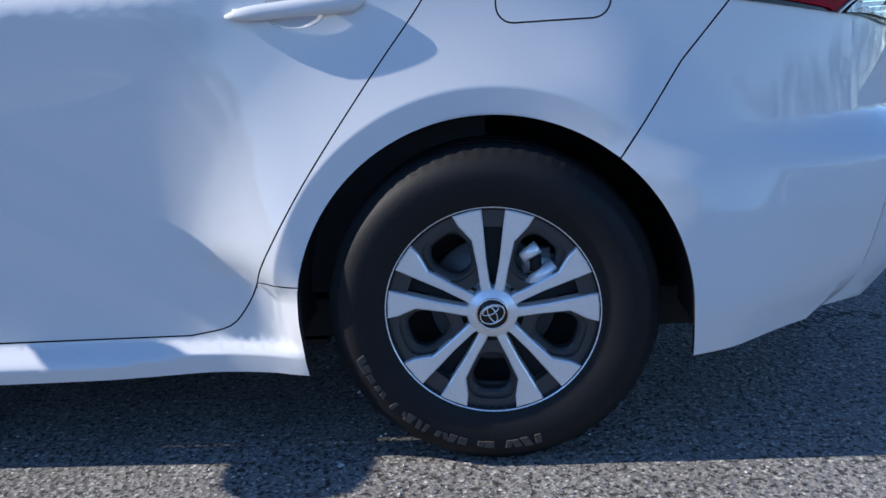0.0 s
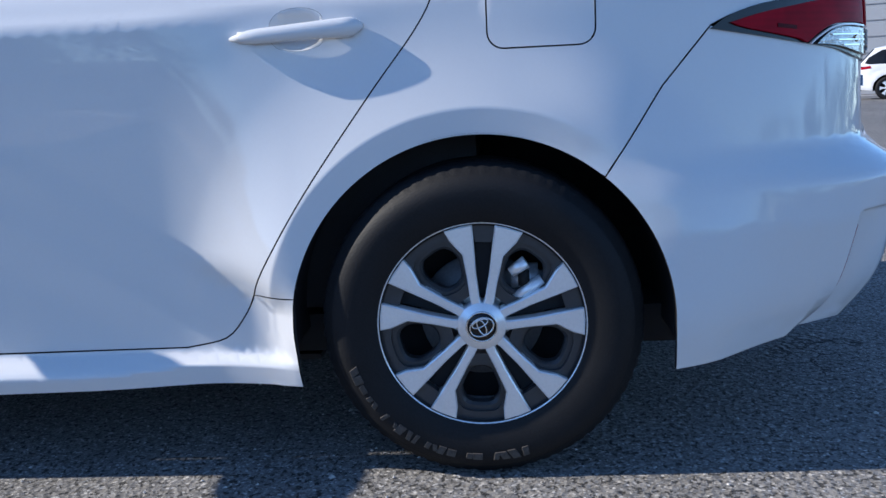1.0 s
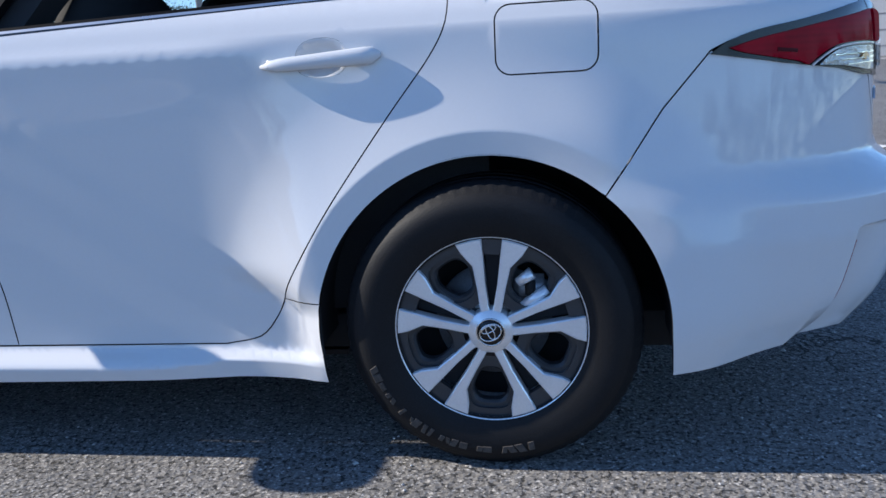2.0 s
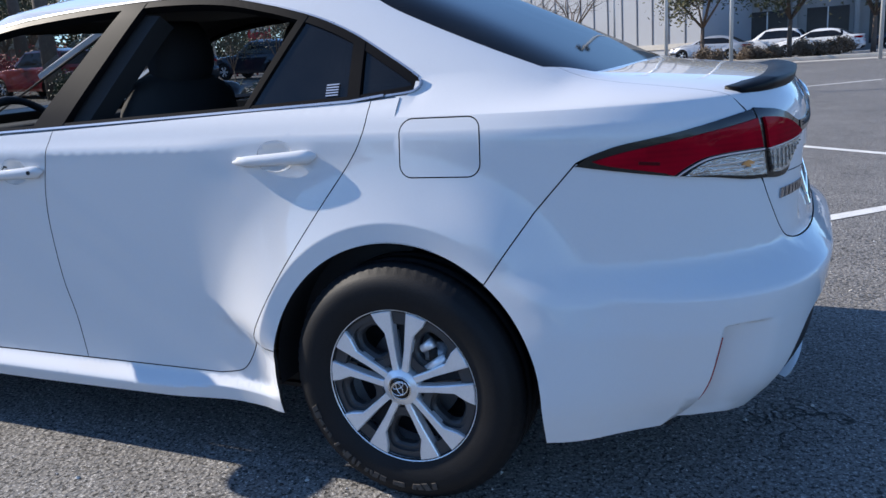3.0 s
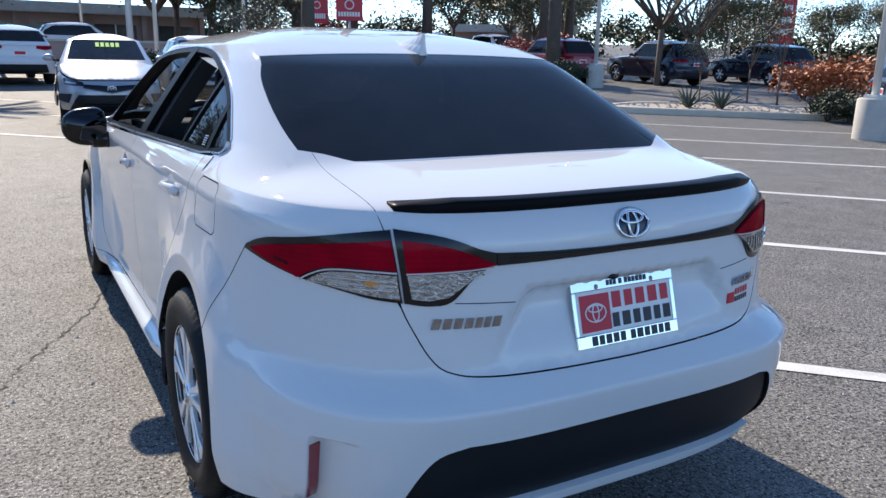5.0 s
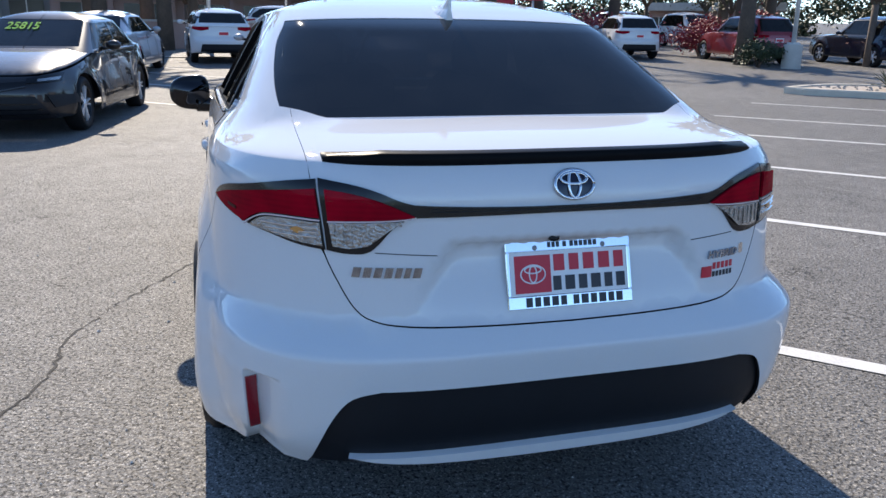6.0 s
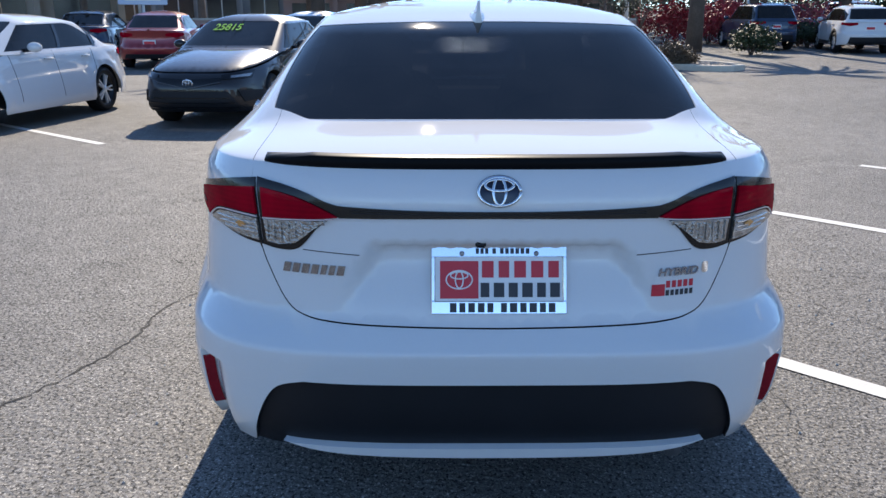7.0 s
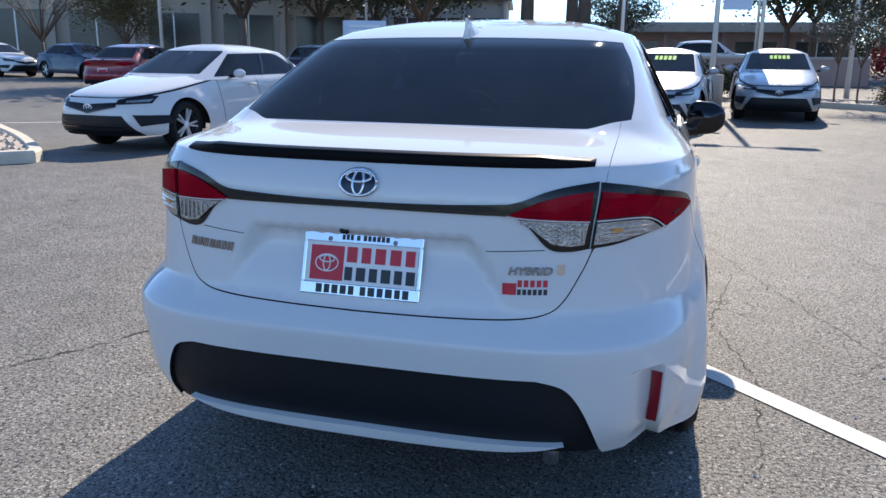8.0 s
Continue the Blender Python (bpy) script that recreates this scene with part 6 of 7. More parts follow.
    zbdg = 0.60 if not suv else 0.72
    bx = low(7.05, zbdg).x
    oval_badge(car, (bx - 0.012, 0, zbdg), 0.065, 0.044, "X", 0.007)
    zp = 0.66 if not suv else 0.84
    part("rear_plate", block(low(0, zp).x, -0.155, zp - 0.06, low(0, zp).x + 0.012, 0.155, zp + 0.08, 0.004, 1), PLATE_WHITE, car, "white dealer plate", smooth=False)
    part("plate_mark", block(low(0, zp).x + 0.004, -0.13, zp - 0.03, low(0, zp).x + 0.014, 0.13, zp + 0.05), PRINT_RED, car, smooth=False)
    # cabin
    za, zt = S.zb, S.zt
    xr0, xf0 = S.xr(za + 0.04), S.xf(za + 0.04)

    def side_open(side):
        zb1 = za + (0.03 if not suv else 0.02)
        xe = (0.05 if not suv else xr0 - 0.18)
        pts = line((xe, zb1 + 0.05), (xe - 0.12, zb1 + 0.01), (xf0 + 0.25, zb1 - 0.01), gap=0.1) + curve((xf0 + 0.25, zb1 - 0.01), (xf0 + 0.55, zb1 + 0.17), (xf0 + 0.80, zt - 0.03), gap=0.06) + line((xf0 + 0.80, zt - 0.03), (-0.6, zt - 0.01), gap=0.1)
        if not suv:
            pts += curve((-0.6, zt - 0.01), (-0.35, zt - 0.05), (0.0, zb1 + 0.12), (xe, zb1 + 0.05), gap=0.06)
        else:
            pts += line((-0.6, zt - 0.01), (0.2, zt - 0.06), (xe - 0.1, zb1 + 0.22), (xe, zb1 + 0.05), gap=0.08)
        return [S.tq(x, z, side) for x, z in pts]

    def rear(e=0.0):
        w0, w1 = S.cabin(za + 0.08) - 0.13 + e, S.cabin(zt) - 0.09 + e
        a = [S.tr(y, za + 0.08 - e) for y in np.linspace(-w0, w0, 17)]
        b = [S.tr(w1, zt - 0.01)]
        q1 = b[0][0]
        hi = [(q1 * (1 - i / 10), (1.04 if not suv else 0.97) + e) for i in range(21)]
        return a + b + hi + [S.tr(-w1, zt - 0.01)]

    def front(side, e=0.0):
        w0, w1 = S.cabin(za + 0.06) - 0.12, S.cabin(zt) - 0.07
        a = [S.tr(side * y, za + 0.06 - e, True) for y in np.linspace(0.001, w0, 10)]
        b = [S.tr(side * w1, zt - 0.01, True)]
        q1 = abs(b[0][0])
        return a + b + [(side * (q1 + (2.394 - q1) * i / 8), 1.05 + e) for i in range(9)]

    outer = line((-2.395, -0.05), (2.395, -0.05), (2.395, 1.95), (-2.395, 1.95), (-2.395, -0.05), gap=0.08)
    skin("cabin", outer, top, paint, car, holes=[rear(), side_open(-1), side_open(1), front(-1), front(1)], grid=0.09, gridy=0.1, gap=0.0, core=(S.x0, 0, 1.0), depth=0.02)
    skin("rear_window", rear(), top, TINT, car, grid=0.12, gap=0.0, core=(S.x0, 0, 1.0), lift=-0.003)
    for side in (-1, 1):
        skin("side_window", side_open(side), top, TINT, car, grid=0.12, gap=0.0, core=(S.x0, 0, 1.0), lift=-0.003)
        skin("windscreen", front(side), top, SIDE_TINT, car, grid=0.12, gap=0.0, core=(S.x0, 0, 1.0), lift=-0.003)
        for x0_, x1_ in ((-1.02, -0.86), (-0.10, -0.14)):
            if suv and x0_ > -0.5:
                x0_, x1_ = 0.10, 0.02
            pp = [S.tq(x0_, za + 0.03, side), S.tq(x0_ + 0.07, za + 0.03, side), S.tq(x1_ + 0.05, zt - 0.02, side), S.tq(x1_ - 0.02, zt - 0.02, side)]
            skin("pillar_trim", line(*pp, pp[0], gap=0.06), top, BLACK_GLOSS, car, lift=0.003, depth=0.01, gap=0.0, grid=0.2, core=(S.x0, 0, 1.0))
    part("cabin_floor", block(xf0 + 0.3, -0.66, 0.3, xr0 - 0.1, 0.66, za - 0.08), FABRIC, car, smooth=False)
    for y in (-0.37, 0.37):
        part("front_seat", block(-1.15, y - 0.22, za - 0.1, -1.0, y + 0.22, za + 0.14, 0.05), FABRIC, car)
        part("headrest", block(-1.05, y - 0.12, za + 0.15, -0.95, y + 0.12, za + 0.30, 0.04), FABRIC, car)
    if isinstance(price, str):
        cu = bpy.data.curves.new("price_mark", "FONT")
        cu.body, cu.size, cu.extrude, cu.offset, cu.align_x = price, 0.17, 0.001, 0.003, "CENTER"
        tmp = bpy.data.objects.new("price_mark", cu)
        scene.collection.objects.link(tmp)
        bpy.context.view_layer.update()
        me = bpy.data.meshes.new_from_object(tmp.evaluated_get(bpy.context.evaluated_depsgraph_get()))
        scene.collection.objects.unlink(tmp)
        bpy.data.objects.remove(tmp)
        for v in me.vertices:
            q, k = S.tr(0.16 - v.co.x, zt - 0.115 + v.co.y * 0.7, True)
            v.co = top(q, k) + Vector((-0.010, 0, 0.008))
        letters(me, "price_figure", GREEN_PRINT, car, "yellow-green painted price figure")
    elif price:
        for i in range(price):
            y0 = 0.16 - 0.085 * i
            pl = [S.tr(y0, zt - 0.105, True), S.tr(y0 - 0.06, zt - 0.105, True), S.tr(y0 - 0.06, zt - 0.035, True), S.tr(y0, zt - 0.035, True)]
            skin("price_mark", line(*pl, pl[0], gap=0.03), top, GREEN_PRINT, car, lift=0.006, depth=0.002, gap=0.0, grid=0.05, core=(S.x0, 0, 1.0), label="yellow-green painted price mark")
    return car


def at(x, y, facing):
    """The pose of a car whose rear axle is at (x, y), its nose pointing along facing degrees; set on the slope."""
    c, s = math.cos(radians(facing)), math.sin(radians(facing))
    z0, z1 = rise(x, y), rise(x + 2.7 * c, y + 2.7 * s)
    zl, zr = rise(x - 0.8 * s, y + 0.8 * c), rise(x + 0.8 * s, y - 0.8 * c)
    pitch = math.degrees(math.atan2(z1 - z0, 2.7))
    return Matrix.Translation((x, y, z0)) @ pose(0, 0, 0, 0, pitch, facing - 180)

parked_car(at(-9.87, -6.13, -6.5), WHITE, "white saloon car parked nose out, seen beside a bay line")
parked_car(at(-11.3, -2.85, -7.0), BROWN_PAINT, "dark brown-grey saloon car with green price on the windscreen", price="25815")
parked_car(at(-15.6, 0.75, -5.0), SILVER_PAINT, "silver-white saloon car with green price on the windscreen", price=5)
parked_car(at(-22.4, -0.68, 186.0), WHITE, "small white crossover parked tail out", "suv", trim=BLACK_TEX, L=4.35, wb=2.64, W=0.90, H=1.55)
parked_car(at(-17.4, -3.4, 172.0), SILVER_PAINT, "light silver saloon car parked behind another car")
parked_car(at(-19.0, -7.6, 188.0), RED_PAINT, "dark red hatchback car parked tail out")
parked_car(at(-22.5, -11.0, 188.0), BLUE_PAINT, "blue saloon car parked tail out")
parked_car(at(-18.5, -15.5, 188.0), RED_PAINT, "dark red saloon car with glossy roof")
parked_car(at(-25.75, -23.85, 72.0), BLUE_PAINT, "blue-grey saloon car parked side on")
parked_car(at(-26.7, -29.2, 72.0), WHITE, "white saloon car parked in the far row")
parked_car(at(-27.6, 12.1, 178.0), BLUE_PAINT, "dark blue SUV parked tail out under trees", "suv")
parked_car(at(-25.4, 14.5, 168.0), WHITE, "white crossover with black lower bumper", "suv", trim=BLACK_TEX, L=4.46, wb=2.64, W=0.91, H=1.62)
parked_car(at(-22.4, 18.1, 175.0), RED_PAINT, "bright red SUV parked tail out", "suv", L=4.8, wb=2.8)
parked_car(at(-20.7, 22.2, 177.0), DARK_PAINT, "dark grey-green SUV parked tail out", "suv", L=4.9, wb=2.86, H=1.72)
parked_car(at(-20.0, 27.6, 177.0), DARK_PAINT, "dark SUV parked behind young trees", "suv", L=4.9, wb=2.86, H=1.72)
parked_car(at(-37.0, 19.5, 2.0), SILVER_PAINT, "silver pickup-sized SUV facing the aisle", "suv", L=4.9, wb=2.86, H=1.8)
parked_car(at(-37.0, 23.5, 2.0), WHITE, "white SUV facing the aisle", "suv", L=4.9, wb=2.86, H=1.8)
parked_car(at(-37.0, 16.0, 2.0), BLUE_PAINT, "blue SUV facing the aisle", "suv", L=4.8, wb=2.8, H=1.7)
parked_car(at(-7.33, 15.5, 57.0), DARK_PAINT, "dark blue-grey SUV with silver wheels beside a lamp post", "suv", trim=BLACK_TEX)
parked_car(at(-18.1, 3.1, -4.0), SILVER_PAINT, "white-silver saloon car with green price on the windscreen", price=5)
for x, y, f, p, k, lb in ((-2.6, 48.0, 170, SILVER_PAINT, "sedan", "silver saloon car in the far row"), (0.48, 52.06, 170, WHITE, "suv", "white SUV in the far row"), (3.14, 47.44, 170, WHITE, "sedan", "white saloon car in the far row"), (8.74, 54.16, 168, DARK_PAINT, "suv", "dark pickup-sized SUV in the far row"), (10.84, 49.26, -10, WHITE, "sedan", "white car seen from the tail in the far row")):
    parked_car(at(x, y, f), p, lb, k)
parked_car(at(12.6, 23.9, -25.0), WHITE, "white SUV parked side on before a metal wall", "suv")
parked_car(at(-40.0, 1.5, 95.0), WHITE, "white SUV crossing the far road", "suv")

# ---- markings, cracks, kerbs ----
LEFT_LINES = [(-14.0, -4.5, -10.1, -0.1), (-17.3, -4.7, -13.3, 0.1), (-20.6, -4.9, -16.4, -0.1), (-23.0, -4.9, -19.0, -1.2), (-10.4, -8.7, -6.3, -3.95), (-8.9, -12.2, -11.0, -8.3)]
for a in LEFT_LINES:
    tagged(link("parking_line", strip(*a, 0.1), LINE_PAINT), "worn white parking bay line on asphalt", "road marking", "parking lines", "structure")
for a in ((-2.9, 9.2, 1.6, 5.1), (-2.6, 11.9, 2.5, 16.5)):
    tagged(link("parking_line", strip(*a, 0.1), LINE_PAINT), "worn white parking bay line on asphalt", "road marking", "parking lines", "structure")


def crack(points, w, seed):
    """A jagged dark crack with varying width."""
    rnd = random.Random(seed)
    bm = bmesh.new()
    run = []
    for a, b in zip(points, points[1:]):
        n = max(2, int(math.dist(a, b) / 0.035))
        for i in range(n):
            t = i / n
            run.append((a[0] + (b[0] - a[0]) * t + rnd.uniform(-1, 1) * 0.014, a[1] + (b[1] - a[1]) * t + rnd.uniform(-1, 1) * 0.014))
    run.append(points[-1])
    rows = []
    for i, p in enumerate(run):
        a, b = Vector(run[max(0, i - 1)]), Vector(run[min(len(run) - 1, i + 1)])
        d = (b - a).normalized() if (b - a).length > 0 else Vector((1, 0))
        ww = w * rnd.uniform(0.15, 1.0) * (0.3 if i in (0, len(run) - 1) else 1)
        z = rise(*p) + 0.0025
        rows.append([bm.verts.new((p[0] - d.y * ww * s, p[1] + d.x * ww * s, z)) for s in (0.5, -0.5)])
    for a, b in zip(rows, rows[1:]):
        bm.faces.new((a[0], a[1], b[1], b[0]))
    bmesh.ops.recalc_face_normals(bm, faces=bm.faces)
    return bm


CRACK = mat("crack_dirt", (0.028, 0.027, 0.026), 0.95, spread=0.3, scale=20)
for k, pts in enumerate((
    [(-3.6, -0.35), (-2.5, -0.78), (-1.87, -0.97), (-1.23, -1.29), (-0.87, -1.42), (-0.42, -1.43), (-0.15, -1.52), (0.13, -1.66), (0.7, -1.95), (1.3, -2.5)],
    [(-2.1, 2.0), (-2.6, 3.4), (-2.2, 4.2), (-1.2, 4.9)],
    [(-3.4, 0.9), (-1.9, 1.35), (-0.7, 1.75), (0.4, 2.6), (1.8, 3.1)],
    [(-6.4, -5.2), (-5.6, -3.2), (-5.4, -2.0), (-4.6, 0.4)],
    [(-5.2, 5.0), (-4.0, 6.8), (-2.2, 7.7)],
    [(-8.0, -1.2), (-5.5, -2.1), (-3.8, -3.9), (-2.2, -4.4)],
    [(-2.2, 1.15), (-1.2, 0.98), (-0.5, 1.12), (0.3, 1.05)],
)):
    tagged(link("pavement_crack", crack(pts, 0.014 if k == 0 else 0.006, k), CRACK), "jagged dark crack in the asphalt", "crack", "cracks", "structure")

# loose grit on the asphalt round the car
rnd = random.Random(5)
vs, fs = [], []
for i in range(1500):
    x, y = rnd.uniform(-2.6, 2.4), rnd.uniform(-2.2, 3.2)
    r = rnd.uniform(0.0015, 0.0045) if rnd.random() < 0.93 else rnd.uniform(0.005, 0.009)
    b = len(vs)
    z = rise(x, y) + 0.002
    for k in range(5):
        a = 2 * math.pi * k / 5 + x * 9
        vs.append((x + r * math.cos(a) * rnd.uniform(0.7, 1.2), y + r * math.sin(a) * rnd.uniform(0.7, 1.2), z))
    vs.append((x, y, z + r * 0.8))
    fs += [(b + k, b + (k + 1) % 5, b + 5) for k in range(5)]
me = bpy.data.meshes.new("grit")
me.from_pydata(vs, [], fs)
me.materials.append(mat("pale_grit", (0.5, 0.48, 0.44), 0.9, spread=0.5, scale=60))
tagged(new("grit", me), "loose pale grit scattered on the asphalt", "grit", kind="stuff")

GRAVEL = mat("tan_gravel", (0.42, 0.36, 0.30), 0.95, spread=0.35, scale=12, fine=70, bump=0.8)


def island(name, outline, seed, kerb=CREAM, stones=420):
    """A kerbed planting bed with gravel."""
    th = thing(name, "raised planting island with pale kerb and gravel", "planting bed", "islands", "structure")
    pts = tidy(curve(*outline, outline[0], gap=0.35))
    inner = shrink(pts, 0.16)
    bm = bmesh.new()
    n = len(pts)
    pro = [(pts, -0.05), (pts, 0.12), (shrink(pts, 0.02), 0.145), (shrink(pts, 0.14), 0.145), (inner, 0.11)]
    rows = [[bm.verts.new((p[0], p[1], rise(*p) + h)) for p in q] for q, h in pro]
    for a, b in zip(rows, rows[1:]):
        for i in range(n):
            bm.faces.new((a[i], a[(i + 1) % n], b[(i + 1) % n], b[i]))
    bmesh.ops.recalc_face_normals(bm, faces=bm.faces)
    part("kerb", bm, kerb, th, "pale concrete kerb", smooth=False)
    bm = bmesh.new()
    bm.faces.new([bm.verts.new((p[0], p[1], rise(*p) + 0.115)) for p in inner])
    bmesh.ops.triangulate(bm, faces=bm.faces[:])
    bmesh.ops.recalc_face_normals(bm, faces=bm.faces)
    part("gravel_bed", bm, GRAVEL, th, "tan gravel bed", smooth=False)
    rnd = random.Random(seed)
    xs, ys = [p[0] for p in inner], [p[1] for p in inner]
    vs, fs = [], []
    while len(fs) < stones * 8:
        x, y = rnd.uniform(min(xs), max(xs)), rnd.uniform(min(ys), max(ys))
        if not inside((x, y), inner):
            continue
        r = rnd.uniform(0.02, 0.055)
        b, z = len(vs), rise(x, y) + 0.12
        vs += [(x + r, y, z), (x, y + r * 0.8, z), (x - r, y, z), (x, y - r * 0.9, z), (x, y, z + r * 0.7), (x, y, z - r)]
        fs += [(b + i, b + (i + 1) % 4, b + 4) for i in range(4)] + [(b + (i + 1) % 4, b + i, b + 5) for i in range(4)]
    me = bpy.data.meshes.new("stones")
    me.from_pydata(vs, [], fs)
    me.materials.append(GRAVEL)
    ob = new("stones", me)
    ob.parent = th
    tagged(ob, "loose gravel stones", kind="stuff")
    return th


island("island_1", [(-12.75, 11.6), (-12.2, 11.5), (-10.2, 15.2), (-8.6, 18.6), (-9.8, 19.8), (-11.6, 17.4), (-13.2, 13.6)], 1)
island("island_2", [(-17.9, 7.7), (-17.4, 6.9), (-18.6, 5.2), (-19.4, 4.0), (-20.6, 4.2), (-20.3, 5.6), (-19.2, 7.4)], 2)
island("island_3", [(-4.9, -6.5), (-5.3, -6.6), (-7.2, -8.8), (-8.8, -11.4), (-7.6, -13.2), (-5.2, -10.6), (-4.3, -7.4)], 3)
island("island_4", [(-10.16, 37.36), (-3.16, 36.8), (3.84, 35.82), (12.24, 34.56), (12.8, 38.2), (3.84, 39.88), (-3.16, 40.72), (-10.72, 41.0)], 4, CONCRETE)


def wheel_stop(x, y, a):
    bm = bmesh.new()
    sec = [(-0.085, 0.0), (-0.085, 0.07), (-0.055, 0.125), (0.055, 0.125), (0.085, 0.07), (0.085, 0.0)]
    rows = [[bm.verts.new((u, v * s, h)) for v, h in sec] for u, s in ((-0.8, 0.8), (-0.78, 1), (0.78, 1), (0.8, 0.8))]
    for p, q in zip(rows, rows[1:]):
        for i in range(6):
            bm.faces.new((p[i], p[(i + 1) % 6], q[(i + 1) % 6], q[i]))
    bm.faces.new(rows[0])
    bm.faces.new(rows[-1])
    bmesh.ops.recalc_face_normals(bm, faces=bm.faces)
    ob = link("wheel_stop", bm, CREAM, smooth=False)
    ob.matrix_world = pose(x, y, rise(x, y) - 0.005, 0, 0, a)
    return tagged(ob, "cream concrete wheel stop on asphalt", "wheel stop", "wheel stops")


for x, y, a in ((-7.1, 13.95, -32), (-5.0, 12.5, -34), (-3.35, 11.0, -42), (-0.9, 9.2, -38)):
    wheel_stop(x, y, a)

# ---- poles, signs ----
POLE = mat("pale_grey_metal", (0.62, 0.62, 0.60), 0.45, metal=0.3, spread=0.06)
DARK_METAL = mat("dark_metal", (0.03, 0.03, 0.032), 0.5, spread=0.15)


def lamp_post(x, y, h, base=True, arm=0.7, label="tall pale lamp post on a round concrete base"):
    th = thing("lamp_post", label, "lamp post", "lamp posts", m=pose(x, y, rise(x, y)))
    if base:
        part("base", lathe_up([(0.0, 0.78), (0.27, 0.78), (0.30, 0.75), (0.31, -0.05)], 32), CONCRETE, th, "round concrete base")
        part("foot_plate", block(-0.15, -0.15, 0.78, 0.15, 0.15, 0.84, 0.01), POLE, th, smooth=False)
    part("pole", tube([(0, 0, 0), (0, 0, h * 0.5), (0, 0, h)], [0.075, 0.065, 0.05], 12), POLE, th)
    if arm:
        part("arm", tube([(0, -arm, h - 0.05), (0, 0, h - 0.03), (0, arm, h - 0.05)], 0.03, 8), POLE, th)
        for s in (-1, 1):
            part("lamp_head", block(-0.16, s * arm - 0.3, h - 0.09, 0.16, s * arm + 0.3, h + 0.0, 0.03), DARK_METAL, th)
    return th


def lathe_at_x(c, r):
    bm = lathe([(0.0, 0.0), (r, 0.0), (r, 0.02)], 16)
    for v in bm.verts:
        v.co = Vector((c[0] - v.co.y, c[1] + v.co.x, c[2] + v.co.z))
    return bm


def lathe_up(profile, n=24):
    bm = lathe(profile, n)
    for v in bm.verts:
        v.co = Vector((v.co.x, v.co.z, v.co.y))
    bmesh.ops.recalc_face_normals(bm, faces=bm.faces)
    return bm


def sign_words(body, size, material, parent, at_, rz, name="lettering", label=""):
    cu = bpy.data.curves.new(name, "FONT")
    cu.body, cu.size, cu.extrude, cu.align_x, cu.align_y = body, size, 0.002, "CENTER", "CENTER"
    tmp = bpy.data.objects.new(name, cu)
    scene.collection.objects.link(tmp)
    bpy.context.view_layer.update()
    me = bpy.data.meshes.new_from_object(tmp.evaluated_get(bpy.context.evaluated_depsgraph_get()))
    scene.collection.objects.unlink(tmp)
    bpy.data.objects.remove(tmp)
    me.transform(Matrix.Translation(at_) @ pose(0, 0, 0, 90, 0, rz))
    me.materials.clear()
    me.materials.append(material)
    ob = new(name, me)
    ob.parent = parent
    return tagged(ob, label)


BANNER = mat("pale_blue_banner", (0.55, 0.62, 0.75), 0.6, spread=0.05)
post = lamp_post(-18.9, 1.77, 5.6)
part("banner", block(0.06, 0.12, 2.35, 0.075, 0.80, 3.55, 0.004, 1), BANNER, post, "hanging pale banner", smooth=False)
part("banner_bar", tube([(0.06, 0.0, 3.57), (0.068, 0.85, 3.57)], 0.015, 6), POLE, post)
sign_words("CERTIFIED\nUSED\nVEHICLES", 0.15, PRINT_DARK, post, (0.079, 0.46, 2.85), 90, label="dark letters CERTIFIED USED VEHICLES")
lamp_post(-6.9, 13.2, 8.5)
lamp_post(-20.0, 17.4, 9.0)
for x, y, h in ((-42.5, 2.9, 8), (-37.3, 4.5, 7), (-26.1, -19.3, 8), (-34.7, -13.7, 8), (-34.0, 40.0, 9), (-46.0, 60.0, 9), (-1.5, 30.5, 8), (-4.0, 31.0, 8), (3.6, 31.0, 8), (-10.0, 50.0, 9), (-36.0, 60.0, 9)):
    lamp_post(x, y, h, False, 0.6, "slim pale lamp post far across the car park")


def board_sign(x, y, z0, w, h, rz, material, label, posts=2.6, words=None):
    th = thing("sign", label, "sign", m=pose(x, y, rise(x, y), 0, 0, rz))
    part("post", tube([(0, 0, 0), (0, 0, z0)], 0.05, 8), POLE, th)
    part("board", block(-w / 2, -0.06, z0, w / 2, 0.06, z0 + h, 0.02), material, th, smooth=False)
    if words:
        for k in range(words):
            x0 = w * (-0.42 + 0.84 * k / words)
            part("text_bar", block(x0, -0.068, z0 + h * 0.2, x0 + w * 0.84 / words * 0.72, -0.055, z0 + h * 0.4), PLATE_WHITE, th, smooth=False)
        part("mark", ring_tube2(0.16 * w, (0, -0.07, z0 + h * 0.72)), PLATE_WHITE, th)
    else:
        for k in range(3):
            part("text_bar", block(-w * 0.36, -0.075, z0 + h * (0.18 + 0.24 * k), w * 0.36, -0.055, z0 + h * (0.29 + 0.24 * k)), PLATE_WHITE, th, smooth=False)
    return th


def ring_tube2(r, c):
    return ring_tube(c, r, r, "-Y", r * 0.16, 24)


board_sign(-35.2, 12.7, 2.0, 1.0, 1.2, 68, PRINT_RED, "red dealer sign board on a post", words=8)
board_sign(-29.5, 12.0, 2.1, 1.1, 0.9, 70, PRINT_RED, "red dealer sign board on a post", words=8)
board_sign(-31.7, 41.9, 1.8, 1.5, 3.0, 35, PRINT_RED, "tall red sign board on a post")
board_sign(-8.6, 16.8, 0.4, 0.9, 1.3, 25, PLATE_WHITE, "white sign board beside the lamp post")
board_sign(-25.7, -10.3, 1.6, 1.6, 0.7, 110, BANNER, "pale blue board sign")

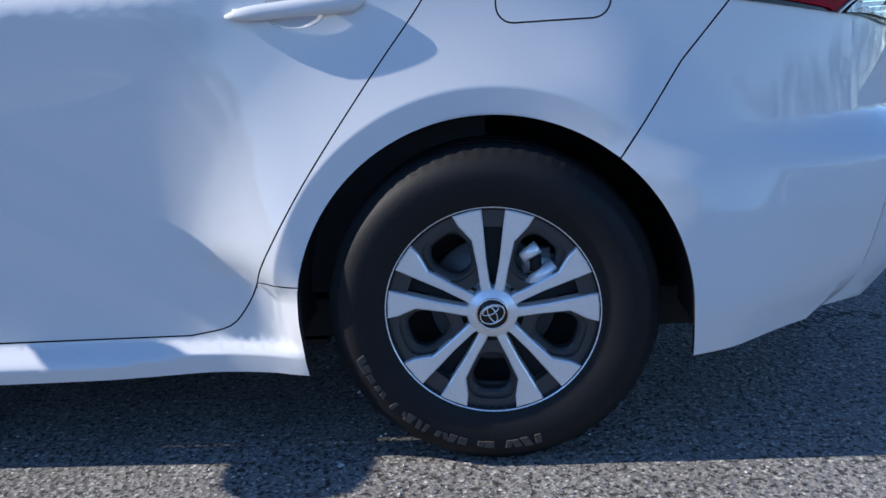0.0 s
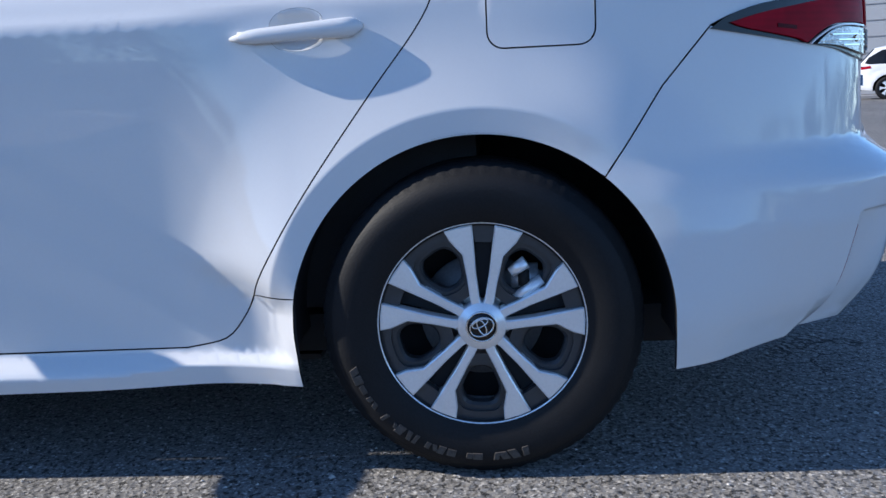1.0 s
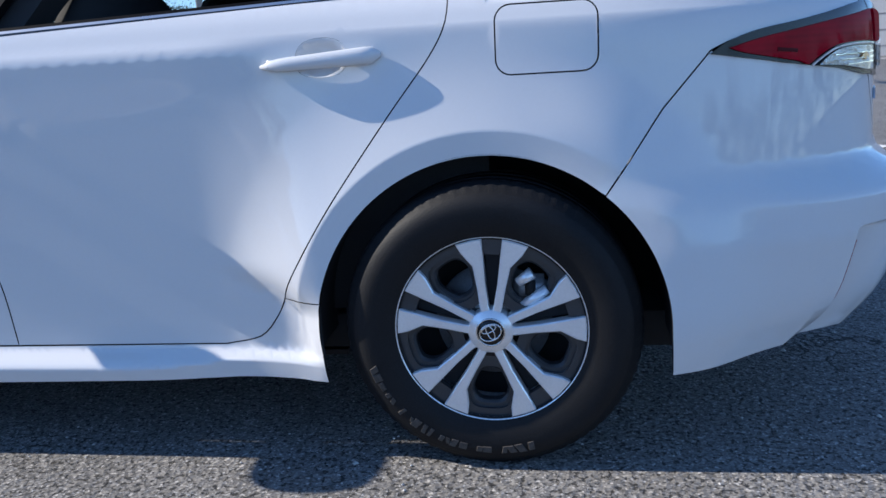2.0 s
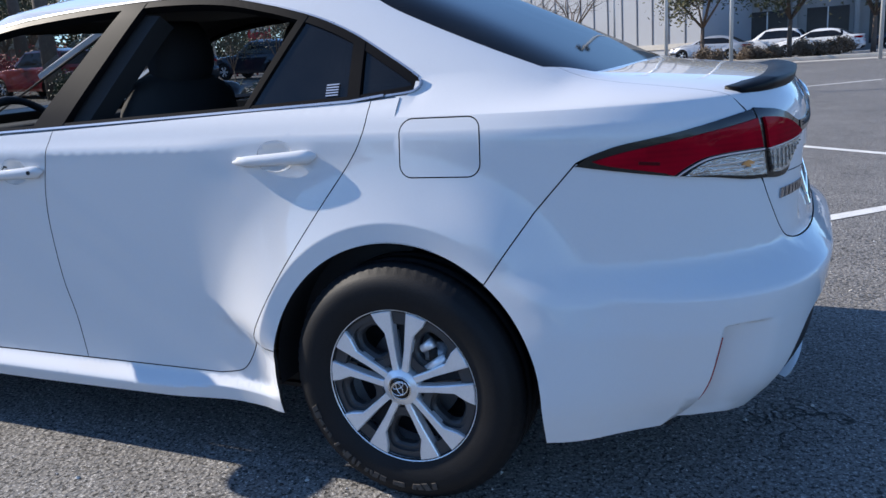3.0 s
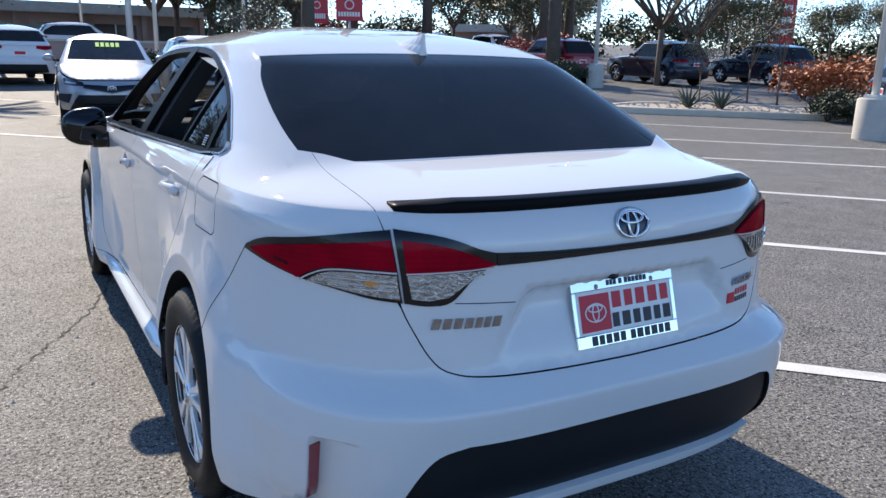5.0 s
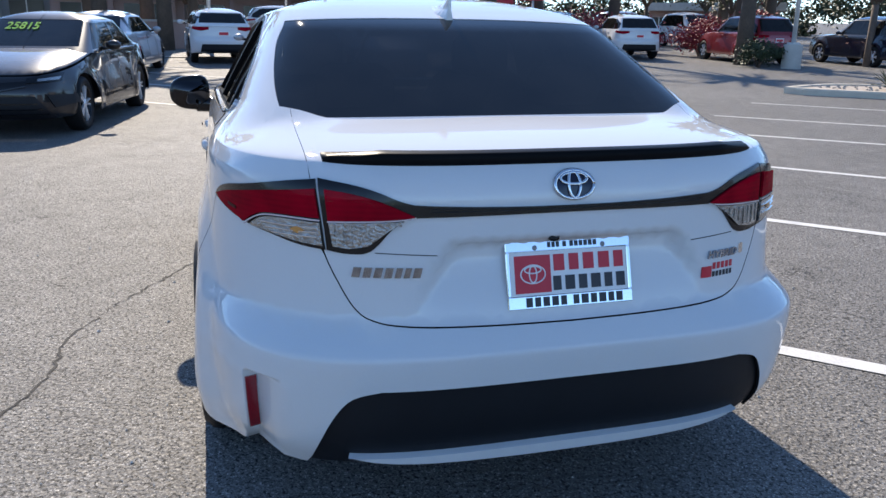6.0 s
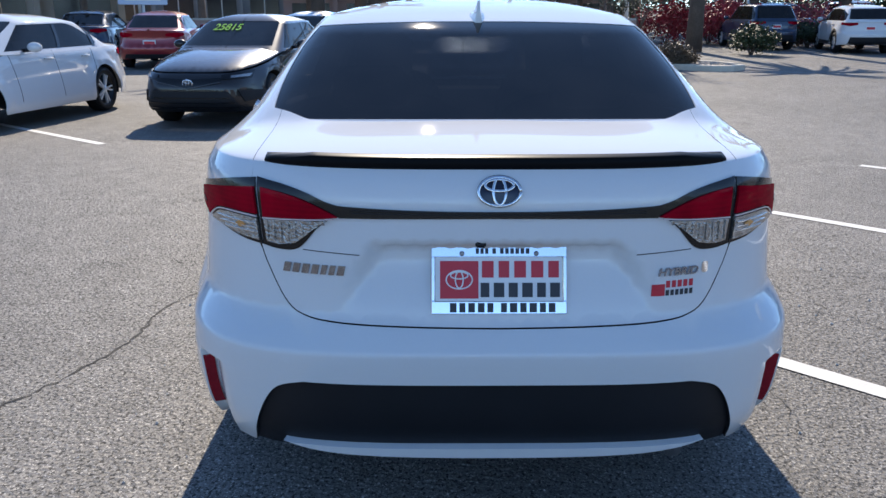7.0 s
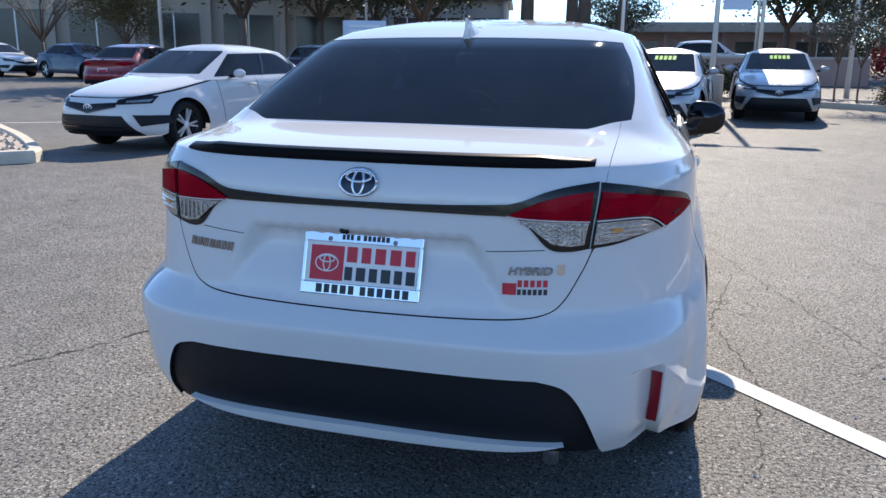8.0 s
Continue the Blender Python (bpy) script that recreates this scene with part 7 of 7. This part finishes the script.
# traffic signals over the far road
for x, y in ((-27.1, -3.2), (-25.4, 1.3), (-23.2, 3.6)):
    th = thing("traffic_light", "dark traffic signal hanging from a mast arm", "traffic light", "traffic lights", m=pose(x, y, rise(x, y)))
    part("mast", tube([(0, 2.2, 0), (0, 2.2, 4.3), (0, 0.2, 4.5)], [0.08, 0.06, 0.04], 8), POLE, th)
    part("housing", block(-0.12, -0.14, 3.3, 0.12, 0.14, 4.35, 0.03), DARK_METAL, th)
    for k, mt in enumerate((RED_DEEP, DARK_METAL, DARK_METAL)):
        part("lens", lathe_at_x((0.125, 0, 4.15 - 0.33 * k), 0.1), mt, th)

# ---- plants ----


def leaf_mat(name, a, b):
    m, n, l, bs = nodes_of(name)
    geo = n.new("ShaderNodeNewGeometry")
    ramp = n.new("ShaderNodeValToRGB")
    ramp.color_ramp.elements[0].color, ramp.color_ramp.elements[1].color = (*a, 1), (*b, 1)
    l.new(geo.outputs["Random Per Island"], ramp.inputs[0])
    tex = n.new("ShaderNodeTexNoise")
    tex.inputs["Scale"].default_value = 1.2
    mul = n.new("ShaderNodeMix")
    mul.data_type, mul.blend_type = "RGBA", "MULTIPLY"
    mul.inputs["Factor"].default_value = 0.5
    l.new(geo.outputs["Position"], tex.inputs["Vector"])
    l.new(ramp.outputs[0], mul.inputs["A"])
    l.new(tex.outputs["Fac"], mul.inputs["B"])
    l.new(mul.outputs["Result"], bs.inputs["Base Color"])
    bs.inputs["Roughness"].default_value = 0.6
    return m


GREEN = leaf_mat("dark_green_leaves", (0.018, 0.03, 0.010), (0.07, 0.095, 0.03))
OLIVE = leaf_mat("olive_leaves", (0.05, 0.055, 0.02), (0.16, 0.15, 0.06))
PALE = leaf_mat("pale_grey_green_leaves", (0.05, 0.055, 0.03), (0.17, 0.17, 0.11))
SCARLET = leaf_mat("red_blossom", (0.20, 0.012, 0.02), (0.5, 0.04, 0.05))
ORANGE = leaf_mat("orange_blossom", (0.35, 0.08, 0.02), (0.6, 0.2, 0.05))
BROWNBUSH = leaf_mat("dry_brown_leaves", (0.10, 0.07, 0.045), (0.24, 0.18, 0.12))
AGAVE = leaf_mat("grey_green_agave", (0.06, 0.09, 0.06), (0.14, 0.18, 0.12))
BARK = mat("grey_brown_bark", (0.12, 0.09, 0.07), 0.9, spread=0.35, scale=5, fine=40, bump=0.8)
PALM_BARK = mat("palm_bark", (0.09, 0.07, 0.055), 0.95, spread=0.4, scale=4, fine=25, bump=0.9)


def leaves(name, clumps, n, size, rnd):
    """Many small leaf blades scattered round clump centres (x, y, z, spread)."""
    vs, fs = [], []
    for i in range(n):
        c = clumps[rnd.randrange(len(clumps))]
        p = Vector((rnd.gauss(0, 1), rnd.gauss(0, 1), rnd.gauss(0, 0.75))) * c[3] * 0.5 + Vector(c[:3])
        d = Vector((rnd.gauss(0, 1), rnd.gauss(0, 1), rnd.gauss(0, 0.7))).normalized()
        u = d.orthogonal().normalized()
        s = size * rnd.uniform(0.6, 1.4)
        b = len(vs)
        vs += [tuple(p - d * s), tuple(p + u * s * 0.45), tuple(p + d * s), tuple(p - u * s * 0.45)]
        fs.append((b, b + 1, b + 2, b + 3))
    me = bpy.data.meshes.new(name)
    me.from_pydata(vs, [], fs)
    return me


def limbs(base, top_, spread, count, rnd, r0):
    """A trunk that splits into limbs and twigs; gives the mesh and the limb ends."""
    bm = bmesh.new()
    ends = []

    def add(b2):
        t = bpy.data.meshes.new("t")
        b2.to_mesh(t)
        b2.free()
        bm.from_mesh(t)
        bpy.data.meshes.remove(t)

    fork = base + (top_ - base) * 0.38
    bend = Vector((rnd.uniform(-0.1, 0.1), rnd.uniform(-0.1, 0.1), 0)) * (top_ - base).length * 0.3
    add(tube([base, base + (fork - base) * 0.5 + bend * 0.5, fork], [r0, r0 * 0.85, r0 * 0.7], 8))
    for i in range(count):
        a = 2 * math.pi * (i + rnd.random() * 0.6) / count
        out = Vector((math.cos(a), math.sin(a), 0)) * spread * rnd.uniform(0.5, 1.0)
        e = Vector((base.x, base.y, top_.z)) + out - Vector((0, 0, (top_ - base).length * rnd.uniform(0.0, 0.28)))
        mid = fork + (e - fork) * 0.5 + Vector((rnd.uniform(-1, 1), rnd.uniform(-1, 1), rnd.uniform(0, 1))) * spread * 0.12
        add(tube([fork, mid, e], [r0 * 0.5, r0 * 0.3, r0 * 0.1], 6))
        ends.append(e)
        for k in range(2):
            e2 = mid + Vector((rnd.uniform(-1, 1), rnd.uniform(-1, 1), rnd.uniform(-0.1, 0.9))) * spread * 0.5
            add(tube([mid, e2], [r0 * 0.22, r0 * 0.06], 5))
            ends.append(e2)
    return bm, ends


def tree(label, h, spread, material, n, size, seed, count=6, r0=0.12, bare=False, group="trees"):
    rnd = random.Random(seed)
    th = thing("tree", label, "tree", group)
    bm, ends = limbs(Vector((0, 0, -0.1)), Vector((0, 0, h)), spread, count, rnd, r0)
    part("trunk", bm, BARK, th, "bare bark trunk and limbs")
    clumps = [(*e, spread * rnd.uniform(0.3, 0.6)) for e in ends]
    me = leaves("crown", clumps, n, size, rnd)
    me.materials.append(material)
    ob = new("crown", me)
    ob.parent = th
    tagged(ob, "sparse twigs with few leaves" if bare else "leafy crown with gaps")
    return th


def put(template, places):
    """The first place takes the template, the rest copies of it."""
    for i, (x, y, s, a) in enumerate(places):
        m = pose(x, y, rise(x, y), 0, 0, a)
        if i == 0:
            template.matrix_world = m @ Matrix.Scale(s, 4)
        else:
            c = copy_thing(template, m)
            c.scale = (s, s, s)


big = tree("broad dark green tree with low crown", 6.5, 3.2, GREEN, 5200, 0.13, 11, 8, 0.2)
put(big, [(-26.5, -15.8, 1.0, 0), (-33.7, -10.6, 1.05, 70), (-46.8, 8.4, 1.1, 140), (-50.9, 12.9, 1.15, 200), (-45.1, 14.9, 1.05, 260), (-48.4, 20.1, 1.2, 300), (-42.1, 6.4, 0.95, 40), (-41.0, 9.0, 1.0, 110), (-49.7, 28.7, 0.9, 33), (-52.0, -2.6, 0.7, 190), (-44.0, -13.5, 1.0, 220), (-38.0, -14.5, 0.95, 30), (-40.0, -18.5, 1.1, 120), (-47.0, -24.0, 1.1, 60)])
oli = tree("olive-green desert tree with thin crown", 5.2, 2.6, OLIVE, 6500, 0.10, 12, 7, 0.14)
put(oli, [(-43.4, 29.4, 1.0, 0), (-45.2, 35.5, 1.0, 60), (-40.5, 13.9, 1.0, 120), (-30.1, 36.8, 0.8, 200), (-3.44, 39.04, 0.9, 30), (0.48, 39.32, 0.95, 100), (3.98, 39.18, 0.9, 170), (-46.6, 68.1, 1.0, 10), (-43.3, 70.3, 1.1, 80), (-36.0, 72.0, 1.0, 150), (-28.0, 71.0, 0.9, 240), (-52.0, 60.0, 1.0, 330), (-20.0, 68.0, 0.9, 15), (-45.7, 13.0, 1.0, 220), (-33.0, 24.0, 0.9, 44), (-56.0, 44.0, 1.1, 144), (-38.6, 8.6, 0.8, 250), (-29.3, -23.4, 0.7, 10)])
bare = tree("leafless grey-brown desert tree", 5.0, 3.0, PALE, 500, 0.05, 13, 11, 0.13, True)
put(bare, [(-20.9, 21.3, 1.15, 0), (-28.6, 31.5, 1.0, 90), (-17.7, 55.0, 0.8, 45), (-12.0, 47.0, 0.8, 100), (-15.0, 50.0, 0.7, 10), (-27.1, -26.1, 0.8, 0), (-24.5, 26.5, 1.0, 210)])
young = tree("young staked tree with pale sparse leaves", 2.9, 0.85, PALE, 1500, 0.035, 14, 6, 0.03)
put(young, [(-12.4, 16.3, 1.0, 0), (-11.9, 16.9, 1.05, 80), (-18.9, 5.2, 0.95, 30), (-19.5, 4.8, 1.0, 160), (-12.9, 15.0, 0.8, 200)])


def shrub(label, r, h, material, n, size, seed, group="shrubs"):
    rnd = random.Random(seed)
    th = thing("shrub", label, "shrub", group)
    bm = bmesh.new()
    for k in range(5):
        a = k * 1.26
        t = bpy.data.meshes.new("t")
        b2 = tube([(0, 0, -0.05), (math.cos(a) * r * 0.4, math.sin(a) * r * 0.4, h * 0.6)], [0.025, 0.01], 5)
        b2.to_mesh(t)
        b2.free()
        bm.from_mesh(t)
        bpy.data.meshes.remove(t)
    part("stems", bm, BARK, th)
    clumps = []
    for k in range(26):
        a, q = rnd.uniform(0, 6.28), r * math.sqrt(rnd.random()) * 0.8
        clumps.append((math.cos(a) * q, math.sin(a) * q, h * rnd.uniform(0.25, 0.85) * (1 - 0.4 * (q / r) ** 2), r * 0.36))
    me = leaves("foliage", clumps, n, size, rnd)
    me.materials.append(material)
    ob = new("foliage", me)
    ob.parent = th
    return th


put(shrub("clipped dark green shrub in gravel", 0.75, 0.95, GREEN, 2600, 0.05, 21), [(-10.6, 17.5, 0.75, 0), (-10.0, 18.6, 0.75, 60), (-9.7, 15.9, 0.7, 0), (-9.1, 16.3, 0.7, 90), (-20.6, 16.6, 1.0, 45), (-24.3, 10.3, 1.1, 10), (-29.0, 14.3, 1.1, 50), (-21.8, 1.6, 1.1, 20), (-22.5, 2.8, 1.0, 200), (-30.0, -19.0, 1.3, 0), (-26.5, -13.0, 1.2, 50)])
put(shrub("dry brown rounded shrub in gravel", 0.7, 0.85, BROWNBUSH, 4600, 0.045, 22), [(-18.6, 6.1, 0.8, 0), (-3.02, 37.78, 1.0, 0), (-1.2, 37.92, 1.0, 50), (-0.22, 38.06, 0.9, 80), (1.18, 38.06, 1.1, 10), (2.44, 37.92, 1.1, 140), (5.66, 37.64, 1.0, 100), (-13.0, 46.5, 1.0, 0), (-10.5, 47.0, 1.0, 60), (-16.0, 47.0, 1.0, 60)])
put(shrub("scarlet flowering shrub behind parked cars", 1.5, 1.9, SCARLET, 3200, 0.07, 23), [(-32.1, 9.6, 1.0, 0), (-31.7, 11.3, 1.0, 60), (-30.5, 14.6, 1.0, 90), (-29.4, 16.6, 0.9, 180), (-26.0, 20.2, 1.0, 10), (-27.2, 18.6, 0.9, 30), (-33.5, 13.0, 1.1, 200)])
put(shrub("orange flowering shrub by the kerb", 0.9, 1.1, ORANGE, 2000, 0.06, 24), [(-13.3, 21.9, 1.35, 0), (-14.4, 21.3, 1.15, 60)])


def agave(x, y):
    th = thing("agave", "grey-green spiky agave in gravel", "plant", m=pose(x, y, rise(x, y) + 0.11))
    rnd = random.Random(7)
    for k in range(26):
        a, lean, L = k * 2.4, rnd.uniform(0.35, 1.25), rnd.uniform(0.45, 0.75)
        bm = bmesh.new()
        rows = []
        for i in range(5):
            t = i / 4
            w = 0.045 * (1 - t) ** 0.8 + 0.002
            r = L * t * math.sin(lean) + 0.04
            z = L * t * math.cos(lean * (0.75 + 0.35 * t))
            c, s = math.cos(a), math.sin(a)
            rows.append([bm.verts.new((r * c - w * s * q, r * s + w * c * q, z + (0.015 if q else 0))) for q in (-1, 0, 1)])
        for p, q in zip(rows, rows[1:]):
            for j in range(2):
                bm.faces.new((p[j], p[j + 1], q[j + 1], q[j]))
        part("leaf", bm, AGAVE, th, smooth=False)


agave(-12.0, 13.7)
agave(-11.6, 14.4)


def palm(x, y, h):
    th = thing("palm_tree", "tall palm with rough brown trunk", "palm tree", "palms", m=pose(x, y, rise(x, y)))
    part("trunk", tube([(0, 0, -0.1), (0.05, 0, h * 0.4), (0, 0.05, h)], [0.3, 0.24, 0.2], 12), PALM_BARK, th)
    rnd = random.Random(int(abs(x * 10)))
    vs, fs = [], []
    for k in range(34):
        a, dr = rnd.uniform(0, 6.28), rnd.uniform(-0.2, 1.3)
        prev = None
        for i in range(6):
            t = i / 5
            r = 1.9 * t
            z = h + 0.9 * t * math.cos(dr) - 1.4 * t * t * math.sin(max(0, dr))
            c, s = math.cos(a), math.sin(a)
            w = 0.18 * (1 - t * 0.7)
            b = len(vs)
            vs += [(r * c - w * s, r * s + w * c, z - 0.08), (r * c, r * s, z), (r * c + w * s, r * s - w * c, z - 0.08)]
            if prev is not None:
                fs += [(prev, prev + 1, b + 1, b), (prev + 1, prev + 2, b + 2, b + 1)]
            prev = b
    me = bpy.data.meshes.new("crown")
    me.from_pydata(vs, [], fs)
    me.materials.append(GREEN)
    ob = new("crown", me)
    ob.parent = th


for x, y, h in ((-40.3, 13.5, 9), (-21.9, 16.9, 5.6), (-36.8, -6.2, 8.5), (-32.1, -3.4, 9), (-42.3, -1.9, 8), (-26.0, 8.9, 5.6), (-30.2, 12.4, 9), (-29.2, -4.8, 9), (-29.4, -2.6, 9), (-33.1, 17.6, 9), (-30.1, 22.5, 9), (-34.7, 24.7, 9), (-33.3, 26.5, 9), (-40.1, 14.9, 8), (-26.0, 78.0, 7)):
    palm(x, y, h)

# ---- buildings and the far edge ----
RIB_GREY = mat("grey_metal_rib", (0.20, 0.205, 0.22), 0.6, spread=0.1)
CORRUGATED = mat("pale_grey_metal_wall", (0.33, 0.34, 0.36), 0.7, metal=0.0, spread=0.06, scale=0.4)
TAN = mat("tan_stucco", (0.40, 0.34, 0.28), 0.9, spread=0.12, scale=0.6, fine=20)
PINK = mat("pink_brown_stucco", (0.38, 0.26, 0.22), 0.9, spread=0.12, scale=0.6, fine=20)
MAROON = mat("dark_maroon_stucco", (0.075, 0.035, 0.035), 0.9, spread=0.15, scale=0.6)
SHADE = mat("dark_window_band", (0.02, 0.024, 0.03), 0.2, spread=0.2)
GREYWALL = mat("grey_block_wall", (0.30, 0.29, 0.27), 0.9, spread=0.12, scale=0.7)


def shop(name, x, y, rz, w, d, h, wall, label, roof=TAN, bays=6, tower=None):
    """A low commercial building: walls, roof fascia, glazed bays and doors on its front (-y)."""
    th = thing(name, label, "building", m=pose(x, y, rise(x, y) - 0.1, 0, 0, rz))
    part("wall", block(-w / 2, 0, 0, w / 2, d, h), wall, th, smooth=False)
    part("roof", block(-w / 2 - 0.4, -0.9, h - 0.1, w / 2 + 0.4, d + 0.3, h + 0.6, 0.05), roof, th, smooth=False)
    for k in range(bays):
        u = -w / 2 + w * (k + 0.5) / bays
        win = part("window", block(u - w / bays * 0.34, -0.05, 0.5, u + w / bays * 0.34, 0.06, h * 0.72), SHADE, th, "dark shop window", smooth=False)
        part("window_frame", block(u - 0.04, -0.08, 0.5, u + 0.04, -0.02, h * 0.72), POLE, win, smooth=False)
        part("pier", block(u + w / bays * 0.42, -0.5, 0, u + w / bays * 0.5, -0.02, h - 0.12), wall, th, smooth=False)
    if tower:
        part("tower", block(tower - 2.4, -0.6, 0, tower + 2.4, 4, h + 1.8), MAROON, th, "dark maroon corner tower", smooth=False)
        part("disc", plate(arc(tower, h + 0.5, 0.75, 0, 360, 28)[:-1], -0.66, -0.6), PLATE_WHITE, th, "plain white round sign", smooth=False)
    return th


# the long metal hall beyond the far row
hall = thing("metal_hall", "long pale grey metal-clad hall with upright ribs", "building", m=pose(-14.3, 58.5, rise(-14.3, 58.5) - 0.2, 0, 0, -31))
part("wall", block(-11, 0, -3, 11, 12, 9.5), CORRUGATED, hall, smooth=False)
part("base_band", block(-11, -0.08, 0, 11, 0.0, 0.35), CONCRETE, hall, smooth=False)
for k in range(17):
    u = -11 + 22 * k / 16
    part("rib", block(u - 0.035, -0.06, 0.35, u + 0.035, 0.0, 9.5), RIB_GREY, hall, smooth=False)
shop("low_building", 10.0, 57.0, -2, 26, 10, 4.2, GREYWALL, "long low grey building with dark shopfronts", CONCRETE, 7)
shop("shop_row", -36.0, -33.0, 118, 34, 8, 4.6, TAN, "tan shop row with dark windows and a maroon tower", PINK, 8, tower=-11.5)
shop("pavilion", -58.0, 0.5, 92, 24, 8, 2.5, PINK, "low pink-brown building across the road", CONCRETE, 6)
shop("dealership", -60.0, -25.0, 100, 26, 10, 5.0, GREYWALL, "dark-windowed dealership building behind trees", SHADE, 8)
shop("far_store", -60.7, 41.5, 56, 11, 8, 2.3, PINK, "pink-brown store beyond the cars", CONCRETE, 6)
shed = thing("metal_shed", "pale blue-grey metal wall with level seams", "building", m=pose(22.0, 36.0, rise(22.0, 36.0) - 0.2, 0, 0, -25))
part("wall", block(-9, 0, -1, 9, 6, 5.5), CORRUGATED, shed, smooth=False)
for k in range(7):
    part("seam", block(-9, -0.03, 0.6 + 0.75 * k, 9, 0.0, 0.64 + 0.75 * k), RIB_GREY, shed, smooth=False)
# red gate
gate = thing("red_gate", "low red steel gate at the far kerb", "gate", m=pose(-11.84, 52.48, rise(-11.84, 52.48), 0, 0, -15))
for u in (-0.9, 0.9):
    part("post", block(u - 0.06, -0.06, 0, u + 0.06, 0.06, 1.0, 0.01), RED_PAINT, gate, smooth=False)
for z in (0.3, 0.55, 0.8):
    part("rail", block(-0.84, -0.03, z - 0.04, 0.84, 0.03, z + 0.04), RED_PAINT, gate, smooth=False)
# long low red frames behind the far cars, standing in for red truck beds
rail = thing("red_railing", "long low red frames standing in for truck beds across the road", "railing", m=pose(-21.0, 33.5, rise(-21, 33.5), 0, 0, 34))
for u in range(-9, 10):
    part("post", block(u - 0.05, -0.05, 0, u + 0.05, 0.05, 0.95), RED_PAINT, rail, smooth=False)
for z in (0.3, 0.55, 0.85):
    part("rail", block(-9, -0.04, z - 0.08, 9, 0.04, z + 0.08), RED_PAINT, rail, smooth=False)
# low block wall with hedge line by the road
wall = thing("block_wall", "low tan block wall by the road", "wall", m=pose(-30.5, -1.0, rise(-30.5, -1.0), 0, 0, 92))
part("wall", block(-9, 0, -0.1, 9, 0.25, 1.0), PINK, wall, smooth=False)
part("coping", block(-9, -0.05, 1.0, 9, 0.3, 1.08), CONCRETE, wall, smooth=False)
# pale pavements along the lot's edge
for a in ((-26.0, -14.0, -25.0, 4.0, 1.6), (-11.56, 34.42, 16.44, 31.2, 1.2), (-19.96, 55.56, 19.24, 51.36, 2.6)):
    tagged(link("pavement", strip(a[0], a[1], a[2], a[3], a[4], 0.006), CONCRETE), "pale concrete pavement strip", "pavement", kind="structure")

# far woods close the view all round
rnd = random.Random(31)
cl = []
for k in range(420):
    a = radians(-170 + 360 * k / 420)
    d = rnd.uniform(78, 96)
    x, y = d * math.cos(a) - 5, d * math.sin(a)
    low_ = 40 < math.degrees(a) % 360 < 150
    gap_, mid_ = 166 < math.degrees(a) % 360 < 193, 128 < math.degrees(a) % 360 <= 166
    cl.append((x, y, rise(x, y) + rnd.uniform(0.3, 1.3 if gap_ else 3.4 if mid_ else 2.2 if low_ else 5.2), rnd.uniform(1.4, 1.9) if gap_ or low_ else rnd.uniform(1.7, 2.4) if mid_ else rnd.uniform(2.2, 3.4)))
me = leaves("far_woods", cl, 150000, 0.24, rnd)
me.materials.append(GREEN)
tagged(new("far_woods", me), "distant line of dark green trees", "trees", kind="stuff")
